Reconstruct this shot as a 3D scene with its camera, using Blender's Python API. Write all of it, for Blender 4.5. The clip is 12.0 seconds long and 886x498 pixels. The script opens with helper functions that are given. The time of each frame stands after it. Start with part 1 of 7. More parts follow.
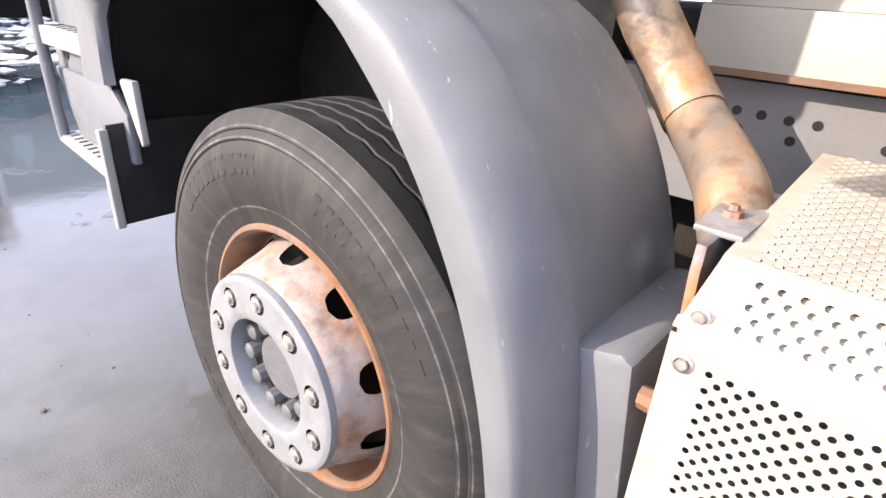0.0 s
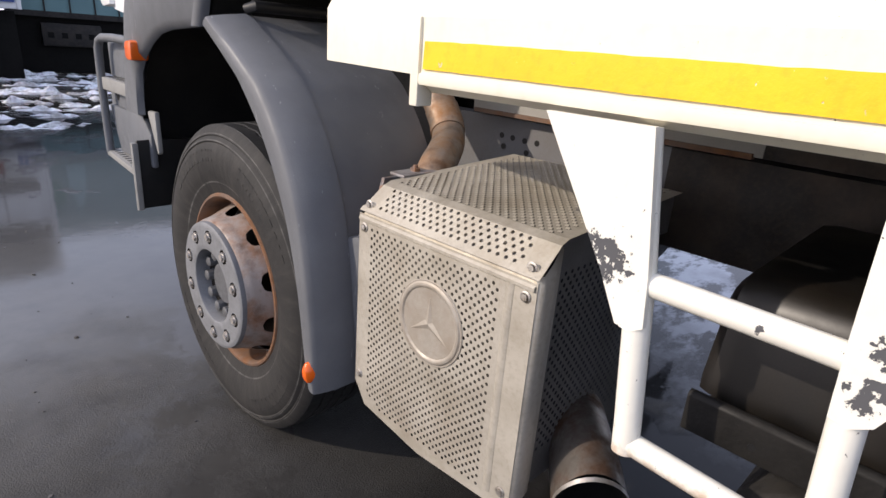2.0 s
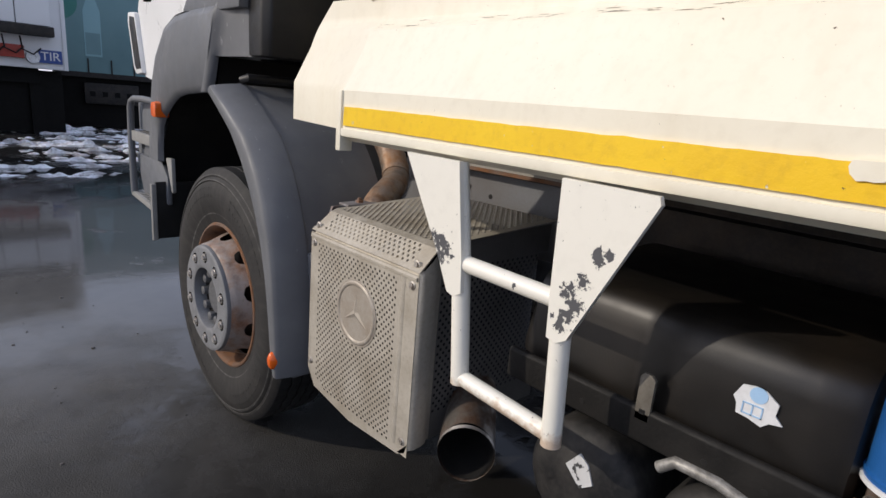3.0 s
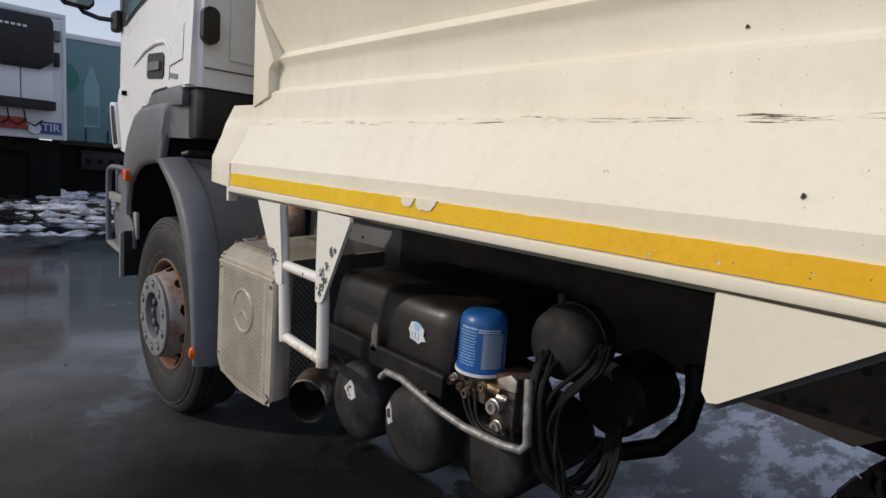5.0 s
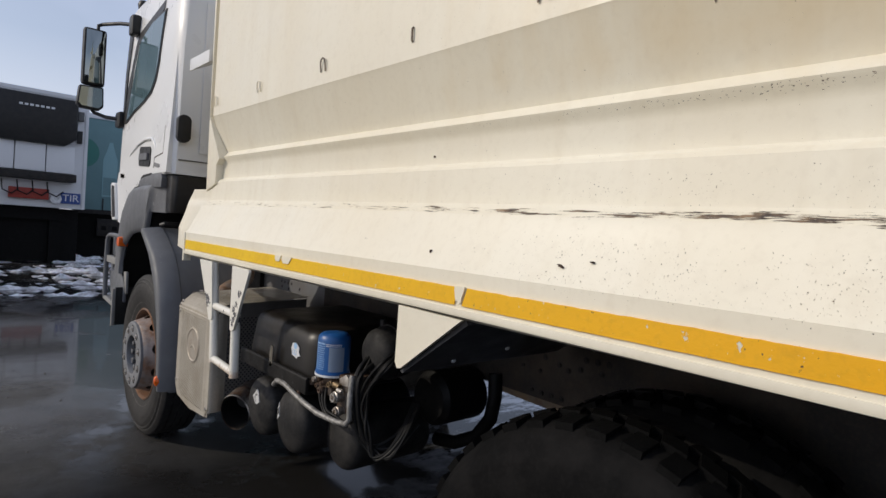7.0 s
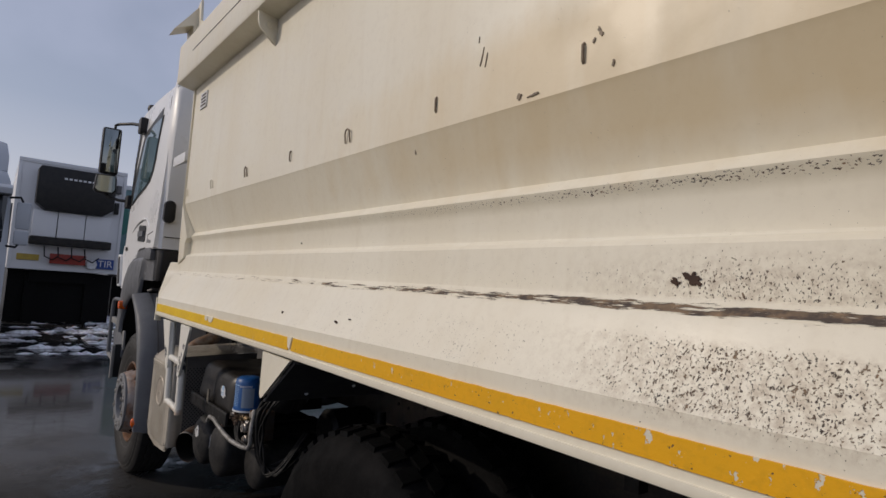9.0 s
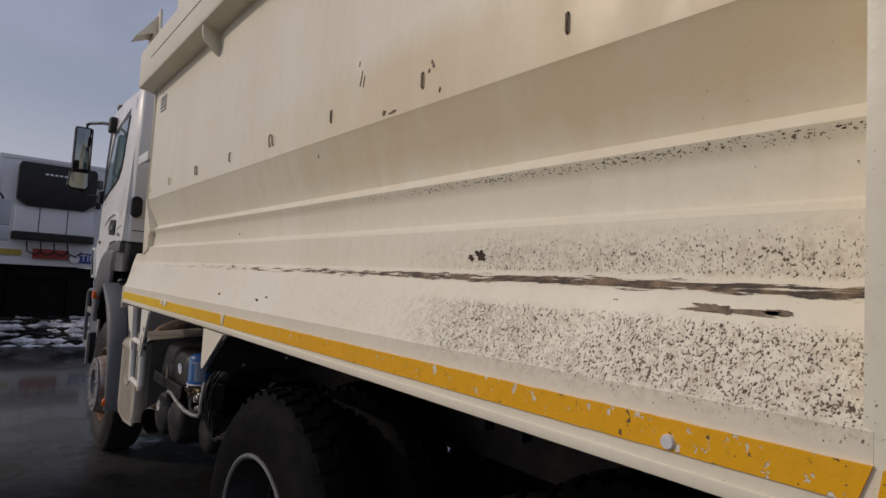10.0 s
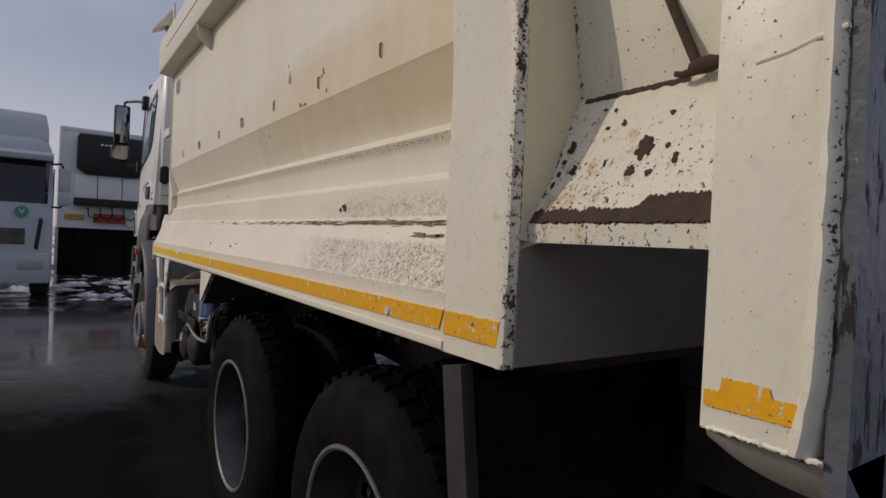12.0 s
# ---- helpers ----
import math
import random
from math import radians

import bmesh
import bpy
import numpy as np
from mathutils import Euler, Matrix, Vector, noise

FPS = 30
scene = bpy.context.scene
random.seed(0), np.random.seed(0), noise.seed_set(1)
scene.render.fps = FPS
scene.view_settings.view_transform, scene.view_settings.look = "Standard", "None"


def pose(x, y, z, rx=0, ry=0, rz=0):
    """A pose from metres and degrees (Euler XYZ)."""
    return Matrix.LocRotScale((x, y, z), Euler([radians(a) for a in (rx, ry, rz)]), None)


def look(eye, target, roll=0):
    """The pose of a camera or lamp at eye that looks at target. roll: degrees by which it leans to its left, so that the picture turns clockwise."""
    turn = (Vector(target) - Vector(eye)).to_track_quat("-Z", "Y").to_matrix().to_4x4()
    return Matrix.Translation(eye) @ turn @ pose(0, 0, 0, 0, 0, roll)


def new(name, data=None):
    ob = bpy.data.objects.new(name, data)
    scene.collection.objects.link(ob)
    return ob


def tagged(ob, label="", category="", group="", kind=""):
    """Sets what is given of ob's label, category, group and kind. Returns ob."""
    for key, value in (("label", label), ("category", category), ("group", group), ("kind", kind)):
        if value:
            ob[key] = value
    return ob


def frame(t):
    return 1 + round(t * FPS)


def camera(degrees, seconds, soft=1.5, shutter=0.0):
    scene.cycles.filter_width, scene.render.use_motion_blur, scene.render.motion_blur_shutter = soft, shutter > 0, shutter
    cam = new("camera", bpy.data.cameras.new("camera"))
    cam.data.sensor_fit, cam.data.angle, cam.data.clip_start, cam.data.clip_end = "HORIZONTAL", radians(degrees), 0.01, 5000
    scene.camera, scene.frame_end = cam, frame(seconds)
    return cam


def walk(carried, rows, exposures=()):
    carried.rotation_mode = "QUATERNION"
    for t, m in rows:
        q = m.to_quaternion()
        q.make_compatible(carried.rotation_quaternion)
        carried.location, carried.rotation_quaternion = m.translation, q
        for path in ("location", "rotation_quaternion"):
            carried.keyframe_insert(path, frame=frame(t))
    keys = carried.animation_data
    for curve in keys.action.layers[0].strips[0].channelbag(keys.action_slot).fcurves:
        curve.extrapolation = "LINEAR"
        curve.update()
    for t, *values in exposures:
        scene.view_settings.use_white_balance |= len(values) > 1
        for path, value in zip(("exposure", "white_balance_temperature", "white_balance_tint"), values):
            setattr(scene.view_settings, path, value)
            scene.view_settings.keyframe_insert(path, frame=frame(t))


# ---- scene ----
cam = camera(76.0, 12.0)
PATH = [
    (0, (-0.447, -0.897, 1.227), (0.925, 0.277, 0.366), 3.2),
    (0.5, (-0.496, -1.137, 1.233), (0.869, 0.075, 0.416), 3.5),
    (1, (-0.536, -1.34, 1.249), (0.788, -0.046, 0.491), 3.3),
    (1.5, (-0.614, -1.536, 1.262), (0.735, -0.245, 0.545), 3.9),
    (2, (-0.667, -1.741, 1.285), (0.682, -0.43, 0.608), 4.3),
    (2.5, (-0.705, -1.984, 1.302), (0.611, -0.595, 0.718), 4.4),
    (3, (-0.763, -2.202, 1.313), (0.57, -0.795, 0.819), 4.8),
    (3.2, (-0.776, -2.288, 1.306), (0.565, -0.875, 0.855), 5.4),
    (4.8, (-0.868, -3.036, 1.348), (0.485, -1.589, 1.072), 4.8),
    (5, (-0.882, -3.12, 1.362), (0.485, -1.685, 1.087), 4.6),
    (5.5, (-0.88, -3.347, 1.372), (0.473, -1.893, 1.14), 4.0),
    (6, (-0.901, -3.572, 1.385), (0.399, -2.063, 1.204), 4.0),
    (6.5, (-0.945, -3.795, 1.391), (0.381, -2.305, 1.254), 3.9),
    (7, (-0.945, -4.009, 1.417), (0.391, -2.521, 1.359), 4.1),
    (7.2, (-0.922, -4.098, 1.423), (0.392, -2.59, 1.389), 3.9),
    (8.8, (-0.861, -4.792, 1.486), (0.396, -3.242, 1.619), 3.7),
    (9, (-0.828, -4.889, 1.481), (0.407, -3.323, 1.631), 3.9),
    (9.5, (-0.78, -5.102, 1.482), (0.436, -3.523, 1.653), 3.7),
    (10, (-0.78, -5.347, 1.463), (0.483, -3.801, 1.584), 3.2),
    (10.5, (-0.757, -5.559, 1.46), (0.514, -4.019, 1.568), 3.1),
    (11, (-0.701, -5.768, 1.461), (0.5, -4.173, 1.574), 2.7),
    (11.5, (-0.694, -5.947, 1.445), (0.478, -4.329, 1.535), 2.7),
    (12, (-0.7, -6.155, 1.434), (0.44, -4.512, 1.409), 2.7),
]
walk(cam, [(t, look(eye, target, roll)) for t, eye, target, roll in PATH], exposures=[(0, 1.70, 7130, 16), (0.5, 1.24, 7180, 16), (1, 0.76, 7050, 17), (1.5, 0.35, 6980, 16), (2.2, -0.01, 6910, 13.5), (3, -0.47, 6800, 11.5), (5.5, -0.83, 6850, 10), (7.2, -0.77, 6840, 10), (9, -1.26, 7010, 13.5), (10, -1.52, 7160, 15.5), (11, -1.50, 7180, 16), (12, -1.45, 7230, 16)])

# ---- daylight ----
SUN_EL, SUN_AZ = 29.0, -59.0   # degrees; azimuth from +Y towards +X
world = bpy.data.worlds.new("sky")
scene.world = world
world.use_nodes = True
wn = world.node_tree.nodes
sky = wn.new("ShaderNodeTexSky")
sky.sky_type = "NISHITA"
sky.sun_disc = False
sky.sun_elevation, sky.sun_rotation = radians(SUN_EL), radians(SUN_AZ)
sky.air_density, sky.dust_density, sky.ozone_density = 1.0, 1.6, 1.2
wn["Background"].inputs[1].default_value = 0.184
# thin high cloud all over the sky
cloud_at = wn.new("ShaderNodeTexCoord")
cloud = wn.new("ShaderNodeTexNoise")
cloud.inputs["Scale"].default_value, cloud.inputs["Detail"].default_value = 2.2, 5.0
veil = wn.new("ShaderNodeMapRange")
veil.inputs["From Min"].default_value, veil.inputs["From Max"].default_value = 0.42, 0.72
veil.inputs["To Min"].default_value, veil.inputs["To Max"].default_value = 0.40, 0.85
blend = wn.new("ShaderNodeMix")
blend.data_type = "RGBA"
blend.inputs[7].default_value = (6.3, 7.2, 9.9, 1)
wl = world.node_tree.links
wl.new(cloud_at.outputs["Generated"], cloud.inputs["Vector"])
wl.new(cloud.outputs[0], veil.inputs["Value"])
wl.new(veil.outputs[0], blend.inputs[0])
wl.new(sky.outputs[0], blend.inputs[6])
# pale haze low over the horizon
height = wn.new("ShaderNodeSeparateXYZ")
wl.new(cloud_at.outputs["Generated"], height.inputs[0])
haze = wn.new("ShaderNodeMapRange")
haze.inputs["From Min"].default_value, haze.inputs["From Max"].default_value = 0.24, 0.0
haze.inputs["To Min"].default_value, haze.inputs["To Max"].default_value = 0.0, 0.62
wl.new(height.outputs[2], haze.inputs["Value"])
low = wn.new("ShaderNodeMix")
low.data_type = "RGBA"
low.inputs[7].default_value = (8.6, 8.9, 10.6, 1)
wl.new(haze.outputs[0], low.inputs[0])
wl.new(blend.outputs[2], low.inputs[6])
wl.new(low.outputs[2], wn["Background"].inputs[0])
sun = new("sun", bpy.data.lights.new("sun", "SUN"))
sun.data.energy, sun.data.angle, sun.data.color = 3.05, radians(0.6), (1.0, 0.93, 0.82)
_d = Vector((math.sin(radians(SUN_AZ)) * math.cos(radians(SUN_EL)), math.cos(radians(SUN_AZ)) * math.cos(radians(SUN_EL)), math.sin(radians(SUN_EL))))
sun.matrix_world = Matrix.Translation(_d * 30) @ _d.to_track_quat("Z", "Y").to_matrix().to_4x4()


# ---- materials ----
class Mat:
    """A small writer of node materials in object-space metres."""

    def __init__(self, name, colour, rough=0.5, metal=0.0):
        self.m = bpy.data.materials.new(name)
        self.m.use_nodes = True
        self.t = self.m.node_tree
        self.b = self.t.nodes["Principled BSDF"]
        self.b.inputs["Roughness"].default_value = rough
        self.b.inputs["Metallic"].default_value = metal
        geo = self.t.nodes.new("ShaderNodeTexCoord")
        self.co = geo.outputs["Object"]
        self.col = self.rgb(colour)
        self.rough = self.val(rough)
        self.height = None

    def node(self, kind, **kw):
        n = self.t.nodes.new(kind)
        for k, v in kw.items():
            n.inputs[k].default_value = v
        return n

    def link(self, a, b):
        self.t.links.new(a, b)

    def rgb(self, c):
        n = self.t.nodes.new("ShaderNodeRGB")
        n.outputs[0].default_value = (*c, 1)
        return n.outputs[0]

    def val(self, v):
        n = self.t.nodes.new("ShaderNodeValue")
        n.outputs[0].default_value = v
        return n.outputs[0]

    def scaled(self, s):
        n = self.t.nodes.new("ShaderNodeMapping")
        n.inputs["Scale"].default_value = s
        self.link(self.co, n.inputs["Vector"])
        return n.outputs[0]

    def noise(self, scale, detail=4.0, rough=0.55, stretch=None, offset=0.0):
        n = self.node("ShaderNodeTexNoise", Scale=scale, Detail=detail, Roughness=rough)
        src = self.scaled(stretch) if stretch else self.co
        if offset:
            a = self.t.nodes.new("ShaderNodeVectorMath")
            a.inputs[1].default_value = (offset, offset * 1.7, -offset)
            self.link(src, a.inputs[0])
            src = a.outputs[0]
        self.link(src, n.inputs["Vector"])
        return n.outputs[0]

    def math(self, op, a, b=0.0):
        n = self.t.nodes.new("ShaderNodeMath")
        n.operation = op
        for i, v in enumerate((a, b)):
            if isinstance(v, (int, float)):
                n.inputs[i].default_value = v
            else:
                self.link(v, n.inputs[i])
        return n.outputs[0]

    def step(self, v, lo, hi, to=(0.0, 1.0)):
        n = self.t.nodes.new("ShaderNodeMapRange")
        n.inputs["From Min"].default_value, n.inputs["From Max"].default_value = lo, hi
        n.inputs["To Min"].default_value, n.inputs["To Max"].default_value = to
        self.link(v, n.inputs["Value"])
        return n.outputs[0]

    def axis(self, i):
        n = self.t.nodes.new("ShaderNodeSeparateXYZ")
        self.link(self.co, n.inputs[0])
        return n.outputs[i]

    def mix(self, fac, colour):
        n = self.t.nodes.new("ShaderNodeMix")
        n.data_type = "RGBA"
        self.link(fac, n.inputs[0])
        self.link(self.col, n.inputs[6])
        if isinstance(colour, tuple):
            n.inputs[7].default_value = (*colour, 1)
        else:
            self.link(colour, n.inputs[7])
        self.col = n.outputs[2]
        return self

    def mixrough(self, fac, r):
        n = self.t.nodes.new("ShaderNodeMix")
        self.link(fac, n.inputs[0])
        self.link(self.rough, n.inputs[2])
        n.inputs[3].default_value = r
        self.rough = n.outputs[0]
        return self

    def bump(self, h, dist=0.002, strength=1.0):
        n = self.t.nodes.new("ShaderNodeBump")
        n.inputs["Distance"].default_value = dist
        n.inputs["Strength"].default_value = strength
        self.link(h, n.inputs["Height"])
        if self.height:
            self.link(self.height, n.inputs["Normal"])
        self.height = n.outputs[0]
        return self

    def done(self):
        self.link(self.col, self.b.inputs["Base Color"])
        self.link(self.rough, self.b.inputs["Roughness"])
        if self.height:
            self.link(self.height, self.b.inputs["Normal"])
        return self.m


def worn(name, colour, dark, rough=0.5, metal=0.0, scale=9.0, amount=0.5, grain=140.0, bump=0.0006, spec=0.5):
    """Painted, plastic or cast surface: blotches at hand size, fine grain, uneven gloss."""
    k = Mat(name, colour, rough, metal)
    k.mix(k.step(k.noise(scale, 5), 0.42, 0.72, (0.0, amount)), dark)
    k.mix(k.step(k.noise(grain, 2), 0.45, 0.8, (0.0, amount * 0.5)), dark)
    k.mixrough(k.step(k.noise(scale * 2.3, 4, offset=3.0), 0.35, 0.7), min(1.0, rough + 0.2))
    k.bump(k.noise(grain, 3), bump)
    k.b.inputs["Specular IOR Level"].default_value = spec
    return k.done()


def cream_paint(name, chips=True):
    """Cream lorry paint over brown primer: chips, scuffs along the creases, long yellowish runs."""
    k = Mat(name, (0.835, 0.785, 0.645), 0.38)
    k.mix(k.step(k.noise(1.3, 4, stretch=(1, 1, 0.35)), 0.47, 0.75, (0, 0.38)), (0.70, 0.60, 0.42))
    k.mix(k.step(k.noise(14, 4, stretch=(1, 1, 0.10)), 0.52, 0.8, (0, 0.22)), (0.62, 0.52, 0.36))
    k.mix(k.step(k.noise(45, 4), 0.5, 0.9, (0, 0.22)), (0.55, 0.48, 0.36))
    k.mixrough(k.step(k.noise(6, 4, offset=2.0), 0.4, 0.7), 0.55)
    if chips:
        y, z = k.axis(1), k.axis(2)
        band = k.math("MULTIPLY", k.step(k.math("ABSOLUTE", k.math("SUBTRACT", z, 1.95)), 0.27, 0.12), k.step(y, -2.4, -4.2))
        runs = k.noise(9, 4, stretch=(1, 1, 0.25), offset=12.0)
        k.mix(k.math("MULTIPLY", k.step(k.math("ADD", runs, band), 0.75, 1.5), 0.56), (0.66, 0.49, 0.25))
        lowpanel = k.math("MULTIPLY", k.step(z, 1.440, 1.423), k.step(z, 1.295, 1.335))
        midpanel = k.math("MULTIPLY", k.math("MULTIPLY", k.step(z, 1.600, 1.535), k.step(z, 1.492, 1.502)), 0.86)
        near = k.math("MULTIPLY", k.step(y, -4.05, -4.42), k.math("MAXIMUM", lowpanel, midpanel))
        broad = k.noise(2.2, 3, offset=5.0)
        sparse = k.math("MULTIPLY", k.step(y, -2.5, -3.5, (0.0, 0.055)), k.math("MAXIMUM", lowpanel, midpanel))
        dens = k.math("ADD", k.math("MAXIMUM", k.math("MULTIPLY", near, 0.124), sparse), k.math("MULTIPLY", k.math("ADD", broad, k.noise(9.0, 3, offset=8.0)), 0.085))
        spots = k.step(k.noise(250, 3, 0.6, stretch=(1, 1.0, 0.7)), 0, 1, (0.07, 0.93))
        fleck = k.step(k.noise(120, 4, 0.62, stretch=(1, 1.0, 0.72), offset=11.0), 0, 1, (0.11, 0.89))
        cover = k.math("MAXIMUM", k.step(k.math("ADD", spots, dens), 0.775, 0.82), k.step(k.math("ADD", fleck, dens), 0.80, 0.83))
        stray = k.step(k.noise(38, 4, 0.66, stretch=(1, 0.8, 1.0), offset=31.0), 0.735, 0.75)
        cover = k.math("MAXIMUM", cover, k.math("MULTIPLY", stray, k.step(z, 1.93, 1.70, (0.25, 1.0))))
        line = k.math("ABSOLUTE", k.math("SUBTRACT", z, 1.4805), 0)
        scuff = k.math("MULTIPLY", k.step(line, 0.017, 0.004), k.step(y, -1.9, -4.5, (0.56, 1.0)))
        streak = k.noise(70, 6, 0.70, stretch=(1, 0.15, 2.0), offset=9.0)
        scuffed = k.step(k.math("ADD", streak, k.math("MULTIPLY", scuff, k.step(y, -3.6, -4.5, (0.285, 0.335)))), 0.735, 0.765)
        line2 = k.math("ABSOLUTE", k.math("SUBTRACT", z, 1.709), 0)
        scuff2 = k.math("MULTIPLY", k.step(line2, 0.018, 0.004), k.step(y, -2.2, -4.4, (0.1, 1.0)))
        scuffed2 = k.step(k.math("ADD", k.noise(240, 3, 0.6, stretch=(1, 0.6, 1.0), offset=4.0), k.math("MULTIPLY", scuff2, 0.19)), 0.755, 0.775)
        k.mix(k.math("MULTIPLY", near, k.step(k.noise(60, 5, 0.65, offset=17.0), 0.42, 0.66, (0.0, 0.62))), (0.44, 0.35, 0.25))
        bare = k.math("MAXIMUM", k.math("MAXIMUM", cover, scuffed), scuffed2)
        n = k.t.nodes.new("ShaderNodeMix")
        n.data_type = "RGBA"
        k.link(k.step(k.noise(30, 4, offset=7.0), 0.40, 0.68), n.inputs[0])
        n.inputs[6].default_value, n.inputs[7].default_value = (0.075, 0.058, 0.048, 1), (0.30, 0.205, 0.125, 1)
        k.mix(bare, n.outputs[2])
        k.mixrough(bare, 0.8)
        k.bump(k.step(bare, 0, 1, (1, 0)), 0.0012)
    k.bump(k.noise(3.0, 3), 0.010, 0.28)
    k.bump(k.noise(110, 3), 0.0002)
    return k.done()


def chipped(name, colour, bare, threshold, rough=0.4, scale=14.0):
    k = Mat(name, colour, rough)
    k.mix(k.step(k.noise(40, 4), 0.5, 0.9, (0, 0.3)), tuple(c * 0.7 for c in colour))
    k.mix(k.step(k.noise(4, 4, offset=1.0), 0.5, 0.75, (0, 0.35)), tuple(c * 0.78 for c in colour))
    c = k.step(k.noise(scale, 5, 0.62, offset=6.0), threshold, threshold + 0.015)
    k.mix(c, bare)
    k.mixrough(c, 0.75)
    k.bump(k.step(c, 0, 1, (1, 0)), 0.001)
    k.bump(k.noise(120, 3), 0.0005)
    return k.done()


def ladder_paint():
    """Cream tube paint, knocked off in ragged clusters on the gusset plates, rust at the lowest joint."""
    k = Mat("cream_ladder_paint", (0.82, 0.79, 0.70), 0.4)
    k.mix(k.step(k.noise(40, 4), 0.5, 0.9, (0, 0.25)), (0.58, 0.55, 0.48))
    flat = k.scaled((0, 1, 1))
    boost = None
    for y, z, r in KNOCKED:
        d = k.t.nodes.new("ShaderNodeVectorMath")
        d.operation = "DISTANCE"
        k.link(flat, d.inputs[0])
        d.inputs[1].default_value = (0, y, z)
        g = k.step(d.outputs["Value"], r * 1.5, r * 0.35, (0.0, 0.30))
        boost = g if boost is None else k.math("MAXIMUM", boost, g)
    n = k.math("ADD", k.noise(95, 5, 0.68, offset=6.0), boost)
    c = k.step(n, 0.685, 0.70)
    k.mix(c, (0.085, 0.085, 0.09))
    rust = k.step(k.math("ADD", k.axis(2), k.math("MULTIPLY", k.noise(60, 4, offset=3.0), 0.06)), 0.815, 0.795, (0, 0.6))
    k.mix(rust, (0.40, 0.22, 0.10))
    k.mixrough(c, 0.75)
    k.bump(k.step(c, 0, 1, (1, 0)), 0.0010)
    return k.done()


def post_paint():
    """Cream post paint: scattered chips, and bare steel along the outer edges."""
    k = Mat("cream_post_paint", (0.78, 0.75, 0.615), 0.34)
    y, z = k.axis(1), k.axis(2)
    k.mix(k.step(k.noise(2.5, 4), 0.45, 0.75, (0, 0.5)), (0.66, 0.60, 0.45))
    k.mix(k.step(k.noise(40, 4, offset=1.0), 0.52, 0.85, (0, 0.35)), (0.50, 0.45, 0.36))
    e1 = k.step(k.math("ABSOLUTE", k.math("SUBTRACT", y, -5.360)), 0.015, 0.004)
    e2 = k.step(k.math("ABSOLUTE", k.math("SUBTRACT", y, -5.884)), 0.008, 0.002)
    bay = k.math("MULTIPLY", k.math("MULTIPLY", k.step(y, -5.37, -5.39), k.step(y, -5.735, -5.72)), k.math("MULTIPLY", k.step(z, 1.74, 1.60), 0.66))
    edge = k.math("MAXIMUM", k.math("MAXIMUM", e1, e2), bay)
    rub = k.t.nodes.new("ShaderNodeVectorMath")
    rub.operation = "DISTANCE"
    k.link(k.scaled((0, 1, 1)), rub.inputs[0])
    rub.inputs[1].default_value = (0, -5.455, 1.555)
    worn_patch = k.step(k.math("ADD", rub.outputs["Value"], k.noise(24, 4, offset=19.0)), 0.54, 0.44)
    k.mix(k.math("MULTIPLY", worn_patch, 0.55), (0.60, 0.40, 0.20))
    speck = k.step(k.math("ADD", k.noise(210, 3, 0.6, offset=23.0), k.math("MULTIPLY", worn_patch, 0.12)), 0.70, 0.73)
    k.mix(speck, (0.30, 0.19, 0.11))
    n1 = k.math("ADD", k.noise(42, 4, 0.66, stretch=(1, 1, 0.6), offset=6.0), k.math("MULTIPLY", edge, 0.095))
    roll = k.step(k.math("ABSOLUTE", k.math("SUBTRACT", y, -5.3645)), 0.007, 0.002)
    n1 = k.math("ADD", n1, k.math("MULTIPLY", roll, 0.025))
    broad = k.step(k.noise(4.5, 3, offset=13.0), 0.35, 0.7, (-0.02, 0.05))
    n2 = k.math("ADD", k.math("ADD", k.noise(120, 4, 0.66, offset=2.0), broad), k.math("MULTIPLY", edge, 0.10))
    c = k.math("MAXIMUM", k.step(n1, 0.715, 0.73), k.step(n2, 0.684, 0.704))
    n = k.t.nodes.new("ShaderNodeMix")
    n.data_type = "RGBA"
    k.link(k.noise(20, 3, offset=7.0), n.inputs[0])
    n.inputs[6].default_value, n.inputs[7].default_value = (0.035, 0.03, 0.03, 1), (0.13, 0.07, 0.045, 1)
    k.mix(c, n.outputs[2])
    k.mixrough(c, 0.8)
    k.bump(k.step(c, 0, 1, (1, 0)), 0.0012)
    k.bump(k.noise(12, 3, offset=3.0), 0.003, 0.4)
    k.bump(k.noise(120, 3), 0.0002)
    return k.done()


def strip_paint():
    """Yellow-orange marking paint, flecked with bare cream and grime, worst at the tail."""
    k = Mat("yellow_marking_paint", (0.86, 0.42, 0.005), 0.5)
    y = k.axis(1)
    rear = k.step(y, -2.0, -5.0, (0.01, 0.088))
    k.mix(k.step(y, -3.8, -1.6), (0.88, 0.57, 0.008))
    k.mix(k.step(k.noise(7, 5, 0.6), 0.45, 0.75, (0, 0.4)), (0.70, 0.38, 0.006))
    k.mix(k.step(k.noise(60, 4, 0.6, offset=1.0), 0.5, 0.85, (0, 0.35)), (0.48, 0.24, 0.01))
    pale = k.step(k.math("ADD", k.noise(62, 4, 0.62, stretch=(1, 0.9, 0.65), offset=6.0), rear), 0.705, 0.725)
    k.mix(pale, (0.74, 0.68, 0.55))
    dark = k.step(k.math("ADD", k.noise(75, 4, 0.62, offset=16.0), rear), 0.735, 0.75)
    k.mix(dark, (0.16, 0.10, 0.05))
    worn_off = k.math("MAXIMUM", pale, dark)
    k.mixrough(worn_off, 0.7)
    k.bump(k.step(worn_off, 0, 1, (1, 0)), 0.0008)
    k.bump(k.noise(120, 3), 0.0005)
    return k.done()


